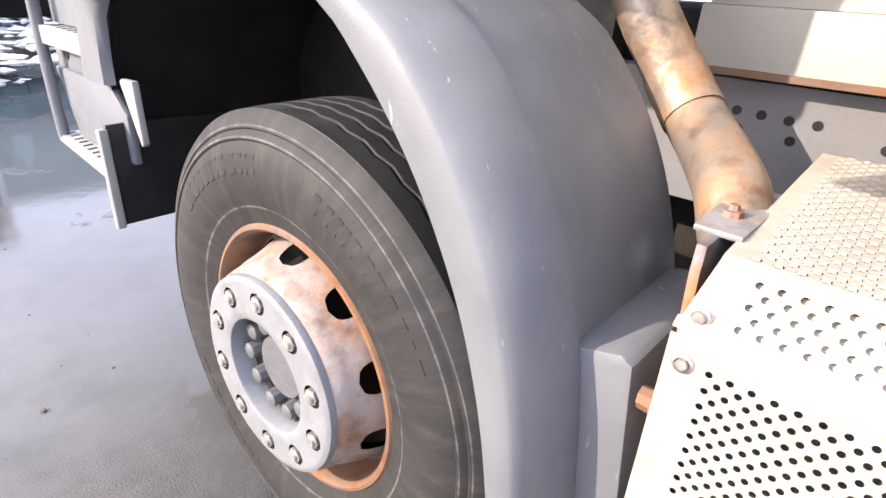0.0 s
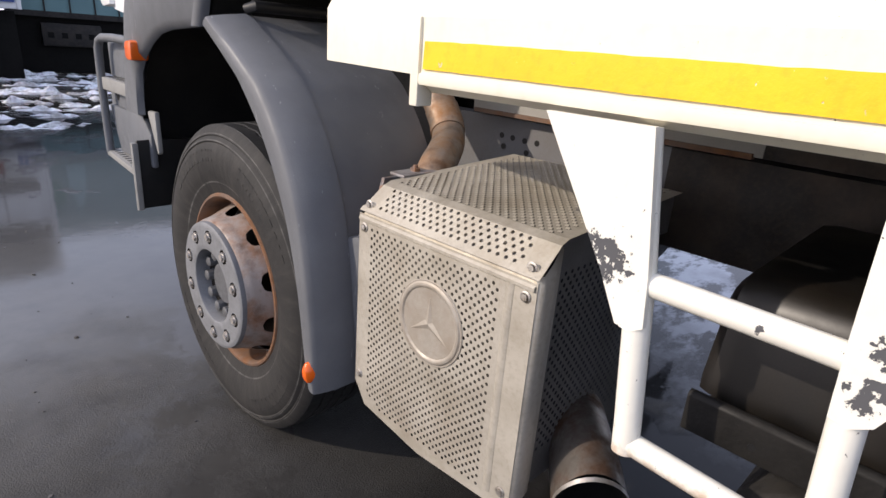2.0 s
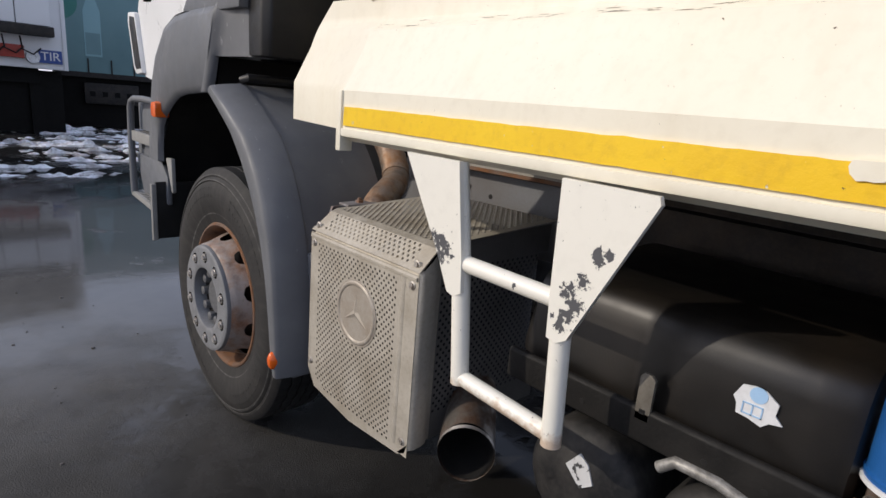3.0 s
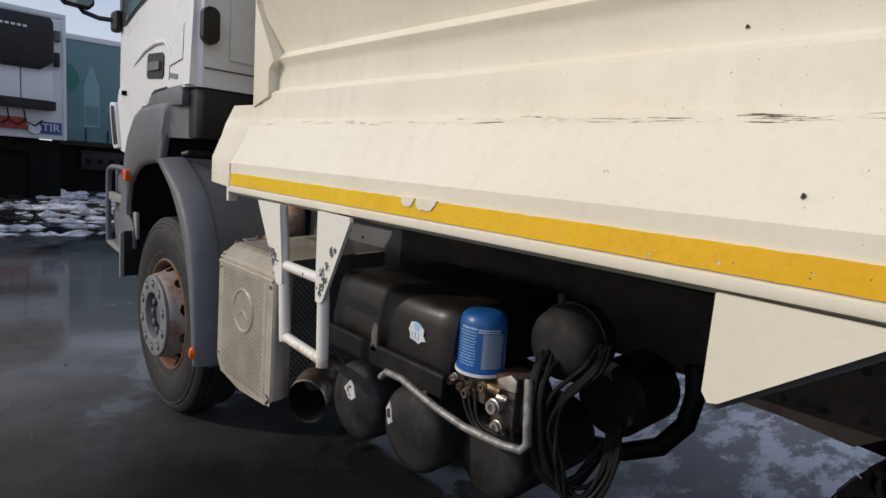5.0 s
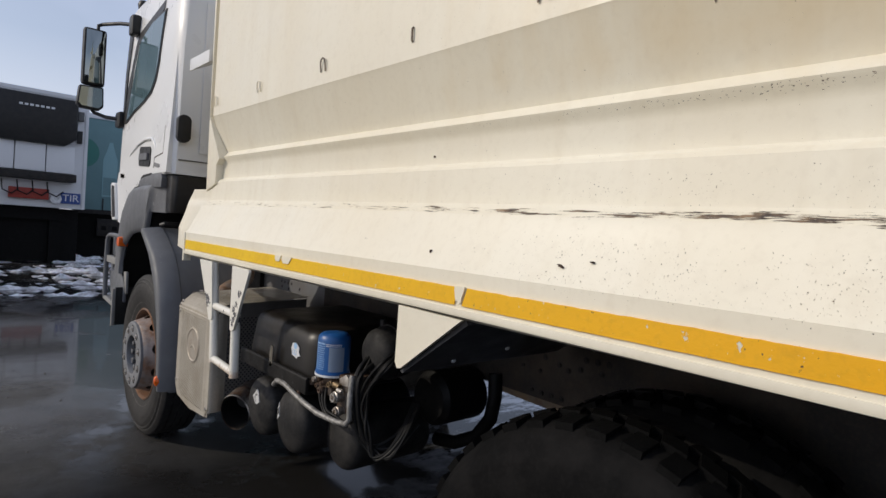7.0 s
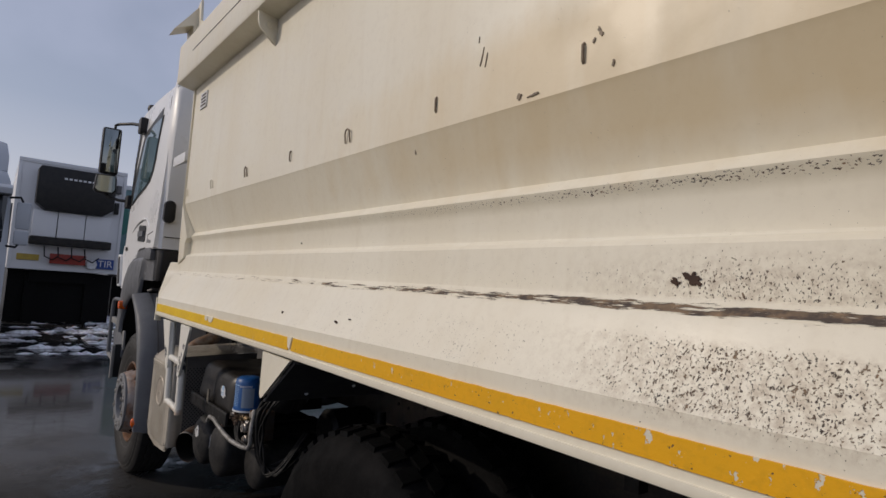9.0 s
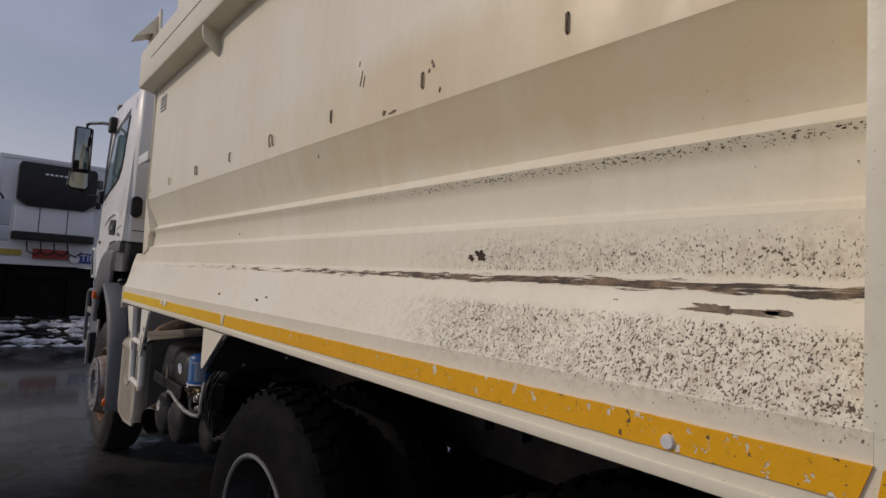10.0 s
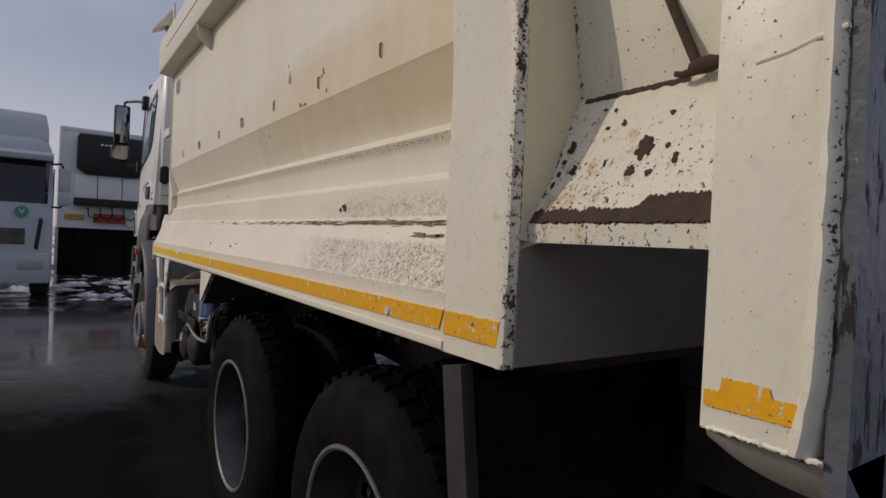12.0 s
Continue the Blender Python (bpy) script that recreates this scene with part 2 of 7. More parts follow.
def scraped():
    """Gate paint with long dark scrapes; the rear face's shade is put into its grey-blue."""
    k = Mat("shaded_scraped_paint", (0.15, 0.16, 0.178), 0.45)
    k.mix(k.step(k.noise(5, 5), 0.42, 0.7, (0, 0.7)), (0.095, 0.098, 0.108))
    marks = k.step(k.noise(46, 5, 0.66, stretch=(1, 1, 0.22), offset=3.0), 0.555, 0.59)
    k.mix(marks, (0.028, 0.024, 0.026))
    k.mix(k.step(k.noise(60, 4, 0.62, stretch=(1, 1, 0.3), offset=9.0), 0.67, 0.70), (0.34, 0.34, 0.34))
    k.mixrough(marks, 0.8)
    k.bump(k.noise(30, 4), 0.004)
    return k.done()


def scuffed_plastic():
    """Dark grey moulded plastic: dusty clouds, pale scuffs and fine scratches."""
    k = Mat("grey_plastic", (0.118, 0.122, 0.130), 0.42)
    k.mix(k.step(k.noise(7, 5), 0.42, 0.72, (0, 0.55)), (0.165, 0.17, 0.176))
    k.mix(k.step(k.noise(2.2, 4, offset=4.0), 0.45, 0.75, (0, 0.5)), (0.11, 0.118, 0.134))
    scuff = k.step(k.noise(16, 6, 0.72, stretch=(1, 1, 0.45), offset=8.0), 0.655, 0.70, (0, 0.55))
    k.mix(scuff, (0.34, 0.34, 0.34))
    scratch = k.step(k.noise(90, 3, 0.6, stretch=(1, 0.6, 0.10), offset=2.0), 0.70, 0.73, (0, 0.5))
    k.mix(scratch, (0.36, 0.36, 0.36))
    k.mixrough(k.step(k.noise(16, 4, offset=3.0), 0.35, 0.7), 0.62)
    k.bump(k.noise(260, 3), 0.0004)
    return k.done()


def sidewall():
    """Dusty front tyre: smears run out from the rim, pale rings near the shoulder."""
    k = Mat("front_tyre_rubber", (0.010, 0.0094, 0.0088), 0.75)
    y, z = k.math("ADD", k.axis(1), 0.060), k.math("SUBTRACT", k.axis(2), 0.503)
    r = k.math("SQRT", k.math("ADD", k.math("MULTIPLY", y, y), k.math("MULTIPLY", z, z)))
    ang = k.math("ARCTAN2", z, y)
    v = k.t.nodes.new("ShaderNodeCombineXYZ")
    k.link(k.math("MULTIPLY", r, 5.0), v.inputs[0])
    k.link(k.math("MULTIPLY", ang, 7.0), v.inputs[1])
    smear = k.node("ShaderNodeTexNoise", Scale=1.6, Detail=6.0, Roughness=0.66)
    k.link(v.outputs[0], smear.inputs["Vector"])
    k.mix(k.step(k.noise(6, 5), 0.42, 0.72, (0, 0.5)), (0.026, 0.023, 0.0205))
    k.mix(k.step(smear.outputs[0], 0.47, 0.72, (0, 0.75)), (0.036, 0.032, 0.028))
    for at, w in ((0.4605, 0.0022), (0.480, 0.0018), (0.329, 0.003)):
        ring = k.step(k.math("ABSOLUTE", k.math("SUBTRACT", r, at)), w, w * 0.3)
        k.mix(k.math("MULTIPLY", ring, k.step(smear.outputs[0], 0.38, 0.6, (0.15, 0.75))), (0.13, 0.125, 0.118))
    k.bump(smear.outputs[0], 0.003, 0.5)
    k.bump(k.noise(120, 3), 0.0007)
    return k.done()


def rusty(name, paint, rust=(0.30, 0.13, 0.05), lo=0.42, hi=0.62, rough=0.45, metal=0.6):
    k = Mat(name, paint, rough, metal)
    k.mix(k.step(k.noise(9, 6, 0.65), lo, hi), rust)
    k.mix(k.step(k.noise(26, 5, offset=2.0), 0.5, 0.75, (0, 0.7)), (0.10, 0.05, 0.03))
    k.mixrough(k.step(k.noise(9, 6, 0.65), lo, hi), 0.85)
    k.bump(k.noise(70, 5), 0.0012)
    return k.done()


def wet_asphalt():
    """Dark asphalt under a skin of meltwater: mirror-smooth puddles, rougher damp islands, thin mud washed out beside
    the front wheel. Zones of its colour stand in for reflected sky and low light.
    """
    k = Mat("wet_asphalt", (0.026, 0.025, 0.024), 0.34)
    big = k.noise(0.30, 5, 0.55, offset=1.0)
    mid = k.noise(1.6, 6, 0.62, offset=3.0)
    fine = k.noise(9, 5, 0.6, offset=6.0)
    grain = k.noise(170, 3)
    k.mix(k.step(grain, 0.45, 0.75, (0, 0.6)), (0.046, 0.044, 0.042))
    k.mix(k.step(mid, 0.45, 0.7, (0, 0.6)), (0.030, 0.025, 0.020))
    level = k.math("ADD", k.math("MULTIPLY", big, 0.62), k.math("ADD", k.math("MULTIPLY", mid, 0.28), k.math("MULTIPLY", fine, 0.10)))
    x, y = k.axis(0), k.axis(1)
    drift = k.math("ADD", k.math("MULTIPLY", k.math("SUBTRACT", mid, 0.5), 2.2), k.math("MULTIPLY", k.math("SUBTRACT", fine, 0.5), 0.5))
    x, y = k.math("ADD", x, k.math("MULTIPLY", drift, 0.5)), k.math("ADD", y, drift)
    # Low light put into the colour: darker, duller zone beside the truck's rear.
    dark_lane = k.math("MULTIPLY", k.step(y, 0.5, -1.1), k.step(x, 0.6, -0.3))
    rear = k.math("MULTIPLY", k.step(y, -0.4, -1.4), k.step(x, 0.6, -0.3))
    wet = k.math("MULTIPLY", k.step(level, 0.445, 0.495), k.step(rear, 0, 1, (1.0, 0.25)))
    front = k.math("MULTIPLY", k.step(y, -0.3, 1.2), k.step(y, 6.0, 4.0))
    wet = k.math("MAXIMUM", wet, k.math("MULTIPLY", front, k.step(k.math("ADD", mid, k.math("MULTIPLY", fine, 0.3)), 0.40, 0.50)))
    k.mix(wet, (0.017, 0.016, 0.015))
    # pale zone ahead: reflected sky light painted into the base colour
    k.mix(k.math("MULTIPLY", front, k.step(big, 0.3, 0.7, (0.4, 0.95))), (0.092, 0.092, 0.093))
    k.mix(k.math("MULTIPLY", dark_lane, 0.88), (0.009, 0.0088, 0.0085))
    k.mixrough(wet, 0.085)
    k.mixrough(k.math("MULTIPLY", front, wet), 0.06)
    k.mixrough(k.math("MULTIPLY", dark_lane, 0.8), 0.62)
    # mud film by the front wheel, its spread widened to brighten the ground
    d = k.t.nodes.new("ShaderNodeVectorMath")
    d.operation = "DISTANCE"
    k.link(k.scaled((0.85, 0.62, 0)), d.inputs[0])
    d.inputs[1].default_value = (-0.42, 0.60, 0)
    mud = k.math("MULTIPLY", k.step(k.math("ADD", d.outputs["Value"], k.math("MULTIPLY", mid, 1.3)), 1.95, 0.85), k.step(k.noise(4.5, 6, 0.62, offset=14.0), 0.25, 0.55, (0.55, 1.0)))
    k.mix(k.math("MULTIPLY", mud, 0.85), (0.130, 0.125, 0.117))
    k.mixrough(k.math("MULTIPLY", mud, k.step(fine, 0.40, 0.62, (0.0, 0.55))), 0.20)
    heap = k.t.nodes.new("ShaderNodeVectorMath")
    heap.operation = "DISTANCE"
    k.link(k.scaled((0.28, 0.20, 0)), heap.inputs[0])
    heap.inputs[1].default_value = (1.176, -0.70, 0)
    patch = k.step(k.math("ADD", heap.outputs["Value"], k.step(mid, 0.2, 0.8, (-0.3, 0.3))), 0.98, 0.70)
    slush = k.math("MULTIPLY", k.math("MULTIPLY", k.step(x, 0.9, 1.7), patch), k.step(k.noise(2.4, 6, 0.66, stretch=(1, 2.0, 1), offset=21.0), 0.47, 0.56))
    k.mix(slush, (0.42, 0.44, 0.48))
    k.mixrough(k.math("MULTIPLY", slush, 0.6), 0.30)
    k.link(k.math("MULTIPLY", k.math("ADD", k.step(wet, 0, 1, (0.05, 0.20)), k.math("MULTIPLY", k.math("MULTIPLY", front, wet), 0.20)), k.step(dark_lane, 0, 1, (1.0, 0.04))), k.b.inputs["Specular IOR Level"])
    k.bump(k.math("MULTIPLY", grain, k.math("SUBTRACT", 1.0, wet)), 0.004)
    k.bump(k.noise(2.2, 3, offset=5.0), 0.010, 0.10)
    k.bump(k.noise(17, 4, 0.6, stretch=(1, 0.6, 1), offset=9.0), 0.0010, 0.35)
    return k.done()


def snow_mat():
    k = Mat("snow", (0.82, 0.84, 0.88), 0.6)
    k.mix(k.step(k.noise(2.2, 6, 0.65), 0.44, 0.62, (0, 0.85)), (0.20, 0.19, 0.18))
    k.mix(k.step(k.noise(23, 4, 0.6, offset=3.0), 0.52, 0.66, (0, 0.6)), (0.12, 0.11, 0.10))
    k.b.inputs["Subsurface Weight"].default_value = 0.1
    k.bump(k.noise(14, 6, 0.7), 0.03)
    return k.done()


CREAM = cream_paint("cream_body_paint")
CREAM_PLAIN = cream_paint("cream_plain_paint", chips=False)
POST = post_paint()
KNOCKED = ((-1.715, 1.040, 0.017), (-1.727, 1.020, 0.017), (-1.714, 0.994, 0.017), (-1.706, 0.976, 0.011), (-1.738, 1.062, 0.015), (-1.757, 1.108, 0.016), (-1.773, 1.113, 0.012), (-1.388, 1.056, 0.016), (-1.404, 1.048, 0.022), (-1.424, 1.040, 0.018), (-1.412, 1.022, 0.018), (-1.442, 1.030, 0.009), (-1.690, 0.99, 0.006), (-1.600, 1.014, 0.006))
LADDER = ladder_paint()
CHEEK = chipped("cream_cheek_paint", (0.76, 0.70, 0.53), (0.06, 0.05, 0.045), 0.70, 0.42, 34.0)
YELLOW = strip_paint()
RUSTLINE = worn("bare_rusted_steel", (0.060, 0.038, 0.030), (0.11, 0.06, 0.036), 0.85, 0.1, 30)
WHITE = worn("white_cab_paint", (0.80, 0.80, 0.785), (0.70, 0.69, 0.66), 0.25, 0.0, 1.6, 0.4, 300, 0.0)
GREY = scuffed_plastic()
STEPGREY = worn("pale_step_plastic", (0.27, 0.265, 0.25), (0.19, 0.185, 0.175), 0.5, 0.0, 9.0, 0.5, 260, 0.0004)
STEPBLUE = worn("grey_step_plastic", (0.145, 0.152, 0.165), (0.10, 0.105, 0.115), 0.42, 0.0, 7.0, 0.5, 260, 0.0004)
# Box and tray colours are darkened for the shadow they partly stand in.
BOXBLACK = worn("glossy_black_plastic", (0.0045, 0.0042, 0.004), (0.026, 0.019, 0.013), 0.34, 0.0, 3.2, 0.55, 300, 0.00008, 0.5)
TRAYSTEEL = worn("dusty_tray_steel", (0.011, 0.0105, 0.010), (0.024, 0.022, 0.020), 0.5, 0.0, 12.0, 0.7, 140, 0.0006, 0.2)
LATCHSTEEL = worn("dull_latch_steel", (0.16, 0.145, 0.12), (0.09, 0.075, 0.055), 0.55, 0.2, 40, 0.6)
BLACK = worn("black_plastic", (0.010, 0.010, 0.0105), (0.024, 0.022, 0.020), 0.36, 0.0, 8.0, 0.6, 200, 0.0004, 0.35)
GRIME = worn("grimy_dark_steel", (0.015, 0.014, 0.0135), (0.042, 0.034, 0.027), 0.65, 0.2, 9.0, 0.7, 120, 0.001)
# Mud-brown steel with the shade under the body put into its colour.
MUDSHADE = worn("shaded_muddy_steel", (0.022, 0.019, 0.017), (0.075, 0.052, 0.036), 0.6, 0.1, 6.0, 0.7, 90, 0.001)
RAIL = worn("grey_rail_paint", (0.165, 0.172, 0.185), (0.12, 0.095, 0.075), 0.55, 0.0, 3.0, 0.5)
STRAP = rusty("greyed_strap_steel", (0.30, 0.29, 0.29), (0.28, 0.14, 0.07), 0.56, 0.72, 0.5, 0.4)
FRAME = worn("chassis_paint", (0.055, 0.052, 0.05), (0.19, 0.14, 0.09), 0.6, 0.2, 3.5, 0.8, 90, 0.001)
TYRE = worn("tyre_rubber", (0.023, 0.022, 0.0215), (0.066, 0.061, 0.057), 0.75, 0.0, 6.0, 0.7, 90, 0.0008)
FRONTTYRE = sidewall()
ROADTREAD = worn("road_tread_rubber", (0.008, 0.008, 0.008), (0.020, 0.0195, 0.019), 0.6, 0.0, 9.0, 0.6, 120, 0.0006)
REARTYRE = worn("wet_tyre_rubber", (0.0065, 0.0065, 0.0065), (0.017, 0.016, 0.0155), 0.7, 0.0, 9.0, 0.7, 90, 0.0008, 0.05)
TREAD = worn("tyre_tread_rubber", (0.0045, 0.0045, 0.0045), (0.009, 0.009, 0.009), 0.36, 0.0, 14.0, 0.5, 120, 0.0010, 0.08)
RIM = rusty("rusted_wheel_steel", (0.31, 0.265, 0.235), (0.27, 0.135, 0.072), 0.42, 0.64, 0.5, 0.3)
RIMEDGE = rusty("rusted_rim_edge", (0.16, 0.10, 0.07), (0.21, 0.095, 0.042), 0.42, 0.60, 0.65, 0.2)
RIMGREY = worn("grey_wheel_steel", (0.12, 0.122, 0.126), (0.05, 0.048, 0.046), 0.36, 0.75, 8.0, 0.6)
RIMLIP = worn("pale_rim_lip", (0.19, 0.195, 0.20), (0.10, 0.095, 0.09), 0.4, 0.4, 30.0, 0.6)
# Recess shade as a colour, for the nut pockets and the hub.
NUTDARK = worn("shaded_wheel_recess", (0.022, 0.021, 0.020), (0.05, 0.038, 0.03), 0.7, 0.0, 60, 0.5, 140, 0.0006, 0.2)
HUBBOLT = worn("dull_hub_bolt", (0.13, 0.132, 0.138), (0.08, 0.08, 0.08), 0.5, 0.3, 40)
HUB = worn("silver_hub_paint", (0.21, 0.214, 0.222), (0.10, 0.10, 0.102), 0.5, 0.15, 14.0, 0.5)
SHIELD = worn("weathered_stainless_sheet", (0.50, 0.460, 0.390), (0.31, 0.265, 0.20), 0.48, 0.4, 7.0, 0.75, 90, 0.0006)
BADGE = worn("weathered_badge_sheet", (0.40, 0.36, 0.305), (0.32, 0.265, 0.205), 0.5, 0.4, 16.0, 0.8, 90, 0.0008)
# Darker copy of the shield sheet: the side's shade is in the colour.
SHIELDSIDE = worn("shaded_shield_side", (0.21, 0.20, 0.19), (0.14, 0.13, 0.12), 0.5, 0.5, 6.0, 0.6)
STEEL = worn("bright_bolt_steel", (0.55, 0.52, 0.48), (0.25, 0.18, 0.13), 0.35, 0.8, 40, 0.6)
PIPE = rusty("heat_stained_pipe", (0.33, 0.275, 0.23), (0.36, 0.19, 0.09), 0.45, 0.7, 0.4, 0.6)
OUTLET = rusty("sooty_outlet_pipe", (0.20, 0.18, 0.16), (0.12, 0.07, 0.045), 0.42, 0.6, 0.45, 0.7)
RUSTBRACKET = rusty("rusted_bracket", (0.16, 0.16, 0.17), (0.36, 0.16, 0.06), 0.45, 0.6, 0.6, 0.4)
SUBFRAME = worn("painted_subframe", (0.34, 0.33, 0.30), (0.26, 0.24, 0.20), 0.5, 0.0, 2.5, 0.5, 200, 0.0004)
TANK = worn("black_tank_paint", (0.010, 0.010, 0.0105), (0.050, 0.046, 0.042), 0.55, 0.0, 14.0, 0.7, 90, 0.0008, 0.3)
TUBEGREY = worn("galvanised_tube", (0.34, 0.33, 0.31), (0.10, 0.095, 0.085), 0.45, 0.4, 45, 0.9)
BRASS = worn("brass_fitting", (0.30, 0.22, 0.13), (0.12, 0.08, 0.05), 0.45, 0.8, 40)
BLUE = worn("blue_filter_paint", (0.014, 0.105, 0.33), (0.009, 0.06, 0.20), 0.3, 0.0, 8.0, 0.35)
PAPER = worn("label_paper", (0.72, 0.73, 0.74), (0.45, 0.45, 0.45), 0.5, 0.0, 20, 0.5)
PALEBLUE = worn("pale_blue_print", (0.35, 0.55, 0.78), (0.3, 0.45, 0.65), 0.5)
HOSE = worn("black_hose_rubber", (0.004, 0.004, 0.0042), (0.012, 0.0115, 0.011), 0.45, 0.0, 20, 0.5, 140, 0.0006, 0.25)
LAMP = Mat("orange_lamp_lens", (0.78, 0.13, 0.015), 0.22).done()
HOOKPAINT = worn("dull_hook_paint", (0.30, 0.235, 0.165), (0.10, 0.075, 0.055), 0.6, 0.0, 60, 0.9)
BADGEGREY = worn("dull_badge_plastic", (0.22, 0.22, 0.22), (0.14, 0.14, 0.14), 0.4)
TRAILER = worn("white_trailer_panel", (0.70, 0.71, 0.72), (0.68, 0.68, 0.68), 0.4, 0.0, 1.2, 0.5, 60, 0.0004)
TEAL = worn("teal_curtain_fabric", (0.15, 0.27, 0.285), (0.11, 0.20, 0.215), 0.6, 0.0, 1.0, 0.5, 60, 0.002)
TEALDARK = worn("teal_print", (0.05, 0.20, 0.17), (0.04, 0.15, 0.14), 0.6, 0.0, 1.0, 0.4)
TEALPALE = worn("pale_teal_print", (0.23, 0.40, 0.43), (0.18, 0.33, 0.36), 0.6, 0.0, 1.0, 0.4)
SIGNBLUE = worn("blue_sign", (0.02, 0.06, 0.25), (0.02, 0.05, 0.18), 0.4)
GREEN = worn("green_sticker", (0.03, 0.28, 0.20), (0.02, 0.2, 0.15), 0.4)
REDPAINT = worn("red_frame_paint", (0.35, 0.04, 0.025), (0.14, 0.03, 0.02), 0.5, 0.0, 10)
DARKGLASS = Mat("dark_windscreen", (0.012, 0.015, 0.018), 0.06).done()
# Base colour dimmed to stand in for dark surroundings in the reflection.
MIRROR = Mat("mirror_glass", (0.26, 0.29, 0.29), 0.04, 1.0).done()
ASPHALT, SNOW = wet_asphalt(), snow_mat()


# ---- mesh helpers ----
class Shape:
    """Collects vertices and faces of one mesh."""

    def __init__(self):
        self.v, self.f = [], []

    def add(self, verts, faces):
        n = len(self.v)
        self.v += [tuple(p) for p in verts]
        self.f += [tuple(i + n for i in q) for q in faces]
        return self

    def box(self, x0, x1, y0, y1, z0, z1):
        p = [(x, y, z) for x in (x0, x1) for y in (y0, y1) for z in (z0, z1)]
        return self.add(p, [(0, 1, 3, 2), (4, 6, 7, 5), (0, 4, 5, 1), (2, 3, 7, 6), (0, 2, 6, 4), (1, 5, 7, 3)])

    def prism(self, axis, a, b, poly):
        """A polygon in the two other axes (in order), drawn out from a to b along axis."""
        i = "xyz".index(axis)
        ring = lambda v: [tuple(p[:i]) + (v,) + tuple(p[i:]) for p in poly]
        n = len(poly)
        return self.add(ring(a) + ring(b), [tuple(range(n))[::-1], tuple(range(n, 2 * n))] + [(k, (k + 1) % n, n + (k + 1) % n, n + k) for k in range(n)])

    def loft(self, rings, closed=True, caps=True):
        n = len(rings[0])
        verts = [p for r in rings for p in r]
        faces = []
        for k in range(len(rings) - 1):
            for j in range(n if closed else n - 1):
                faces.append((k * n + j, k * n + (j + 1) % n, (k + 1) * n + (j + 1) % n, (k + 1) * n + j))
        if caps:
            faces += [tuple(range(n))[::-1], tuple(range((len(rings) - 1) * n, len(rings) * n))]
        return self.add(verts, faces)

    def tube(self, path, r, n=12, caps=True):
        """A round bar or pipe along points; r a number or one a point."""
        pts = [Vector(p) for p in path]
        rr = r if isinstance(r, (list, tuple)) else [r] * len(pts)
        up = None
        rings = []
        for k, p in enumerate(pts):
            d = (pts[min(k + 1, len(pts) - 1)] - pts[max(k - 1, 0)]).normalized()
            if up is None:
                up = d.orthogonal().normalized()
            up = (up - d * up.dot(d)).normalized()
            s = d.cross(up)
            rings.append([p + (up * math.cos(a) + s * math.sin(a)) * rr[k] for a in [2 * math.pi * j / n for j in range(n)]])
        return self.loft(rings, True, caps)

    def lathe(self, axis, centre, profile, n=48, skip=None, warp=None):
        """profile: (along, radius) from centre, turned round axis. skip(ring, segment) leaves a face out, warp(ring, point) gives a point's angle."""
        i = "xyz".index(axis)
        c = Vector(centre)
        rings = []
        for k, (a, r) in enumerate(profile):
            ring = []
            for j in range(n):
                th = warp(k, j) if warp else 2 * math.pi * j / n
                q = [math.cos(th) * r, math.sin(th) * r]
                q.insert(i, a)
                ring.append(c + Vector(q))
            rings.append(ring)
        verts = [p for r in rings for p in r]
        faces = []
        for k in range(len(rings) - 1):
            for j in range(n):
                if skip and skip(k, j):
                    continue
                faces.append((k * n + j, k * n + (j + 1) % n, (k + 1) * n + (j + 1) % n, (k + 1) * n + j))
        return self.add(verts, faces)

    def holed(self, p0, u, v, nu, nv, pitch_u, pitch_v, r, keep=None, sides=8):
        """A perforated sheet: staggered cells with round holes, from corner p0 along unit vectors u and v."""
        p0, u, v = Vector(p0), Vector(u), Vector(v)
        for b in range(nv):
            off = 0.5 * (b % 2)
            for a in range(nu):
                c = p0 + u * ((a + 0.5 + off) * pitch_u) + v * ((b + 0.5) * pitch_v)
                hu, hv = u * pitch_u / 2, v * pitch_v / 2
                if keep and not keep(c):
                    self.add([c - hu - hv, c + hu - hv, c + hu + hv, c - hu + hv], [(0, 1, 2, 3)])
                    continue
                outer = [c + hu, c + hu + hv, c + hv, c - hu + hv, c - hu, c - hu - hv, c - hv, c + hu - hv]
                inner = [c + (u * math.cos(k * math.pi / 4) + v * math.sin(k * math.pi / 4)) * r for k in range(8)]
                self.add(outer + inner, [(k, (k + 1) % 8, 8 + (k + 1) % 8, 8 + k) for k in range(8)])
            if off:
                c = p0 + v * ((b + 0.5) * pitch_v)
                self.add([c - v * pitch_v / 2, c + u * pitch_u / 2 - v * pitch_v / 2, c + u * pitch_u / 2 + v * pitch_v / 2, c + v * pitch_v / 2], [(0, 1, 2, 3)])
        return self

    def data(self, name, mat, smooth=True, angle=38.0, bevel=0.0):
        me = bpy.data.meshes.new(name)
        bm = bmesh.new()
        vs = [bm.verts.new(p) for p in self.v]
        for q in self.f:
            try:
                bm.faces.new([vs[i] for i in q])
            except ValueError:
                pass
        bmesh.ops.remove_doubles(bm, verts=bm.verts, dist=0.00005)
        bmesh.ops.recalc_face_normals(bm, faces=bm.faces)
        if bevel:
            sharp = [e for e in bm.edges if len(e.link_faces) == 2 and e.calc_face_angle(0) > radians(30)]
            bmesh.ops.bevel(bm, geom=sharp, offset=bevel, segments=2, profile=0.6, affect="EDGES", clamp_overlap=True)
        lim = radians(angle)
        for e in bm.edges:
            e.smooth = len(e.link_faces) == 2 and e.calc_face_angle(0) < lim
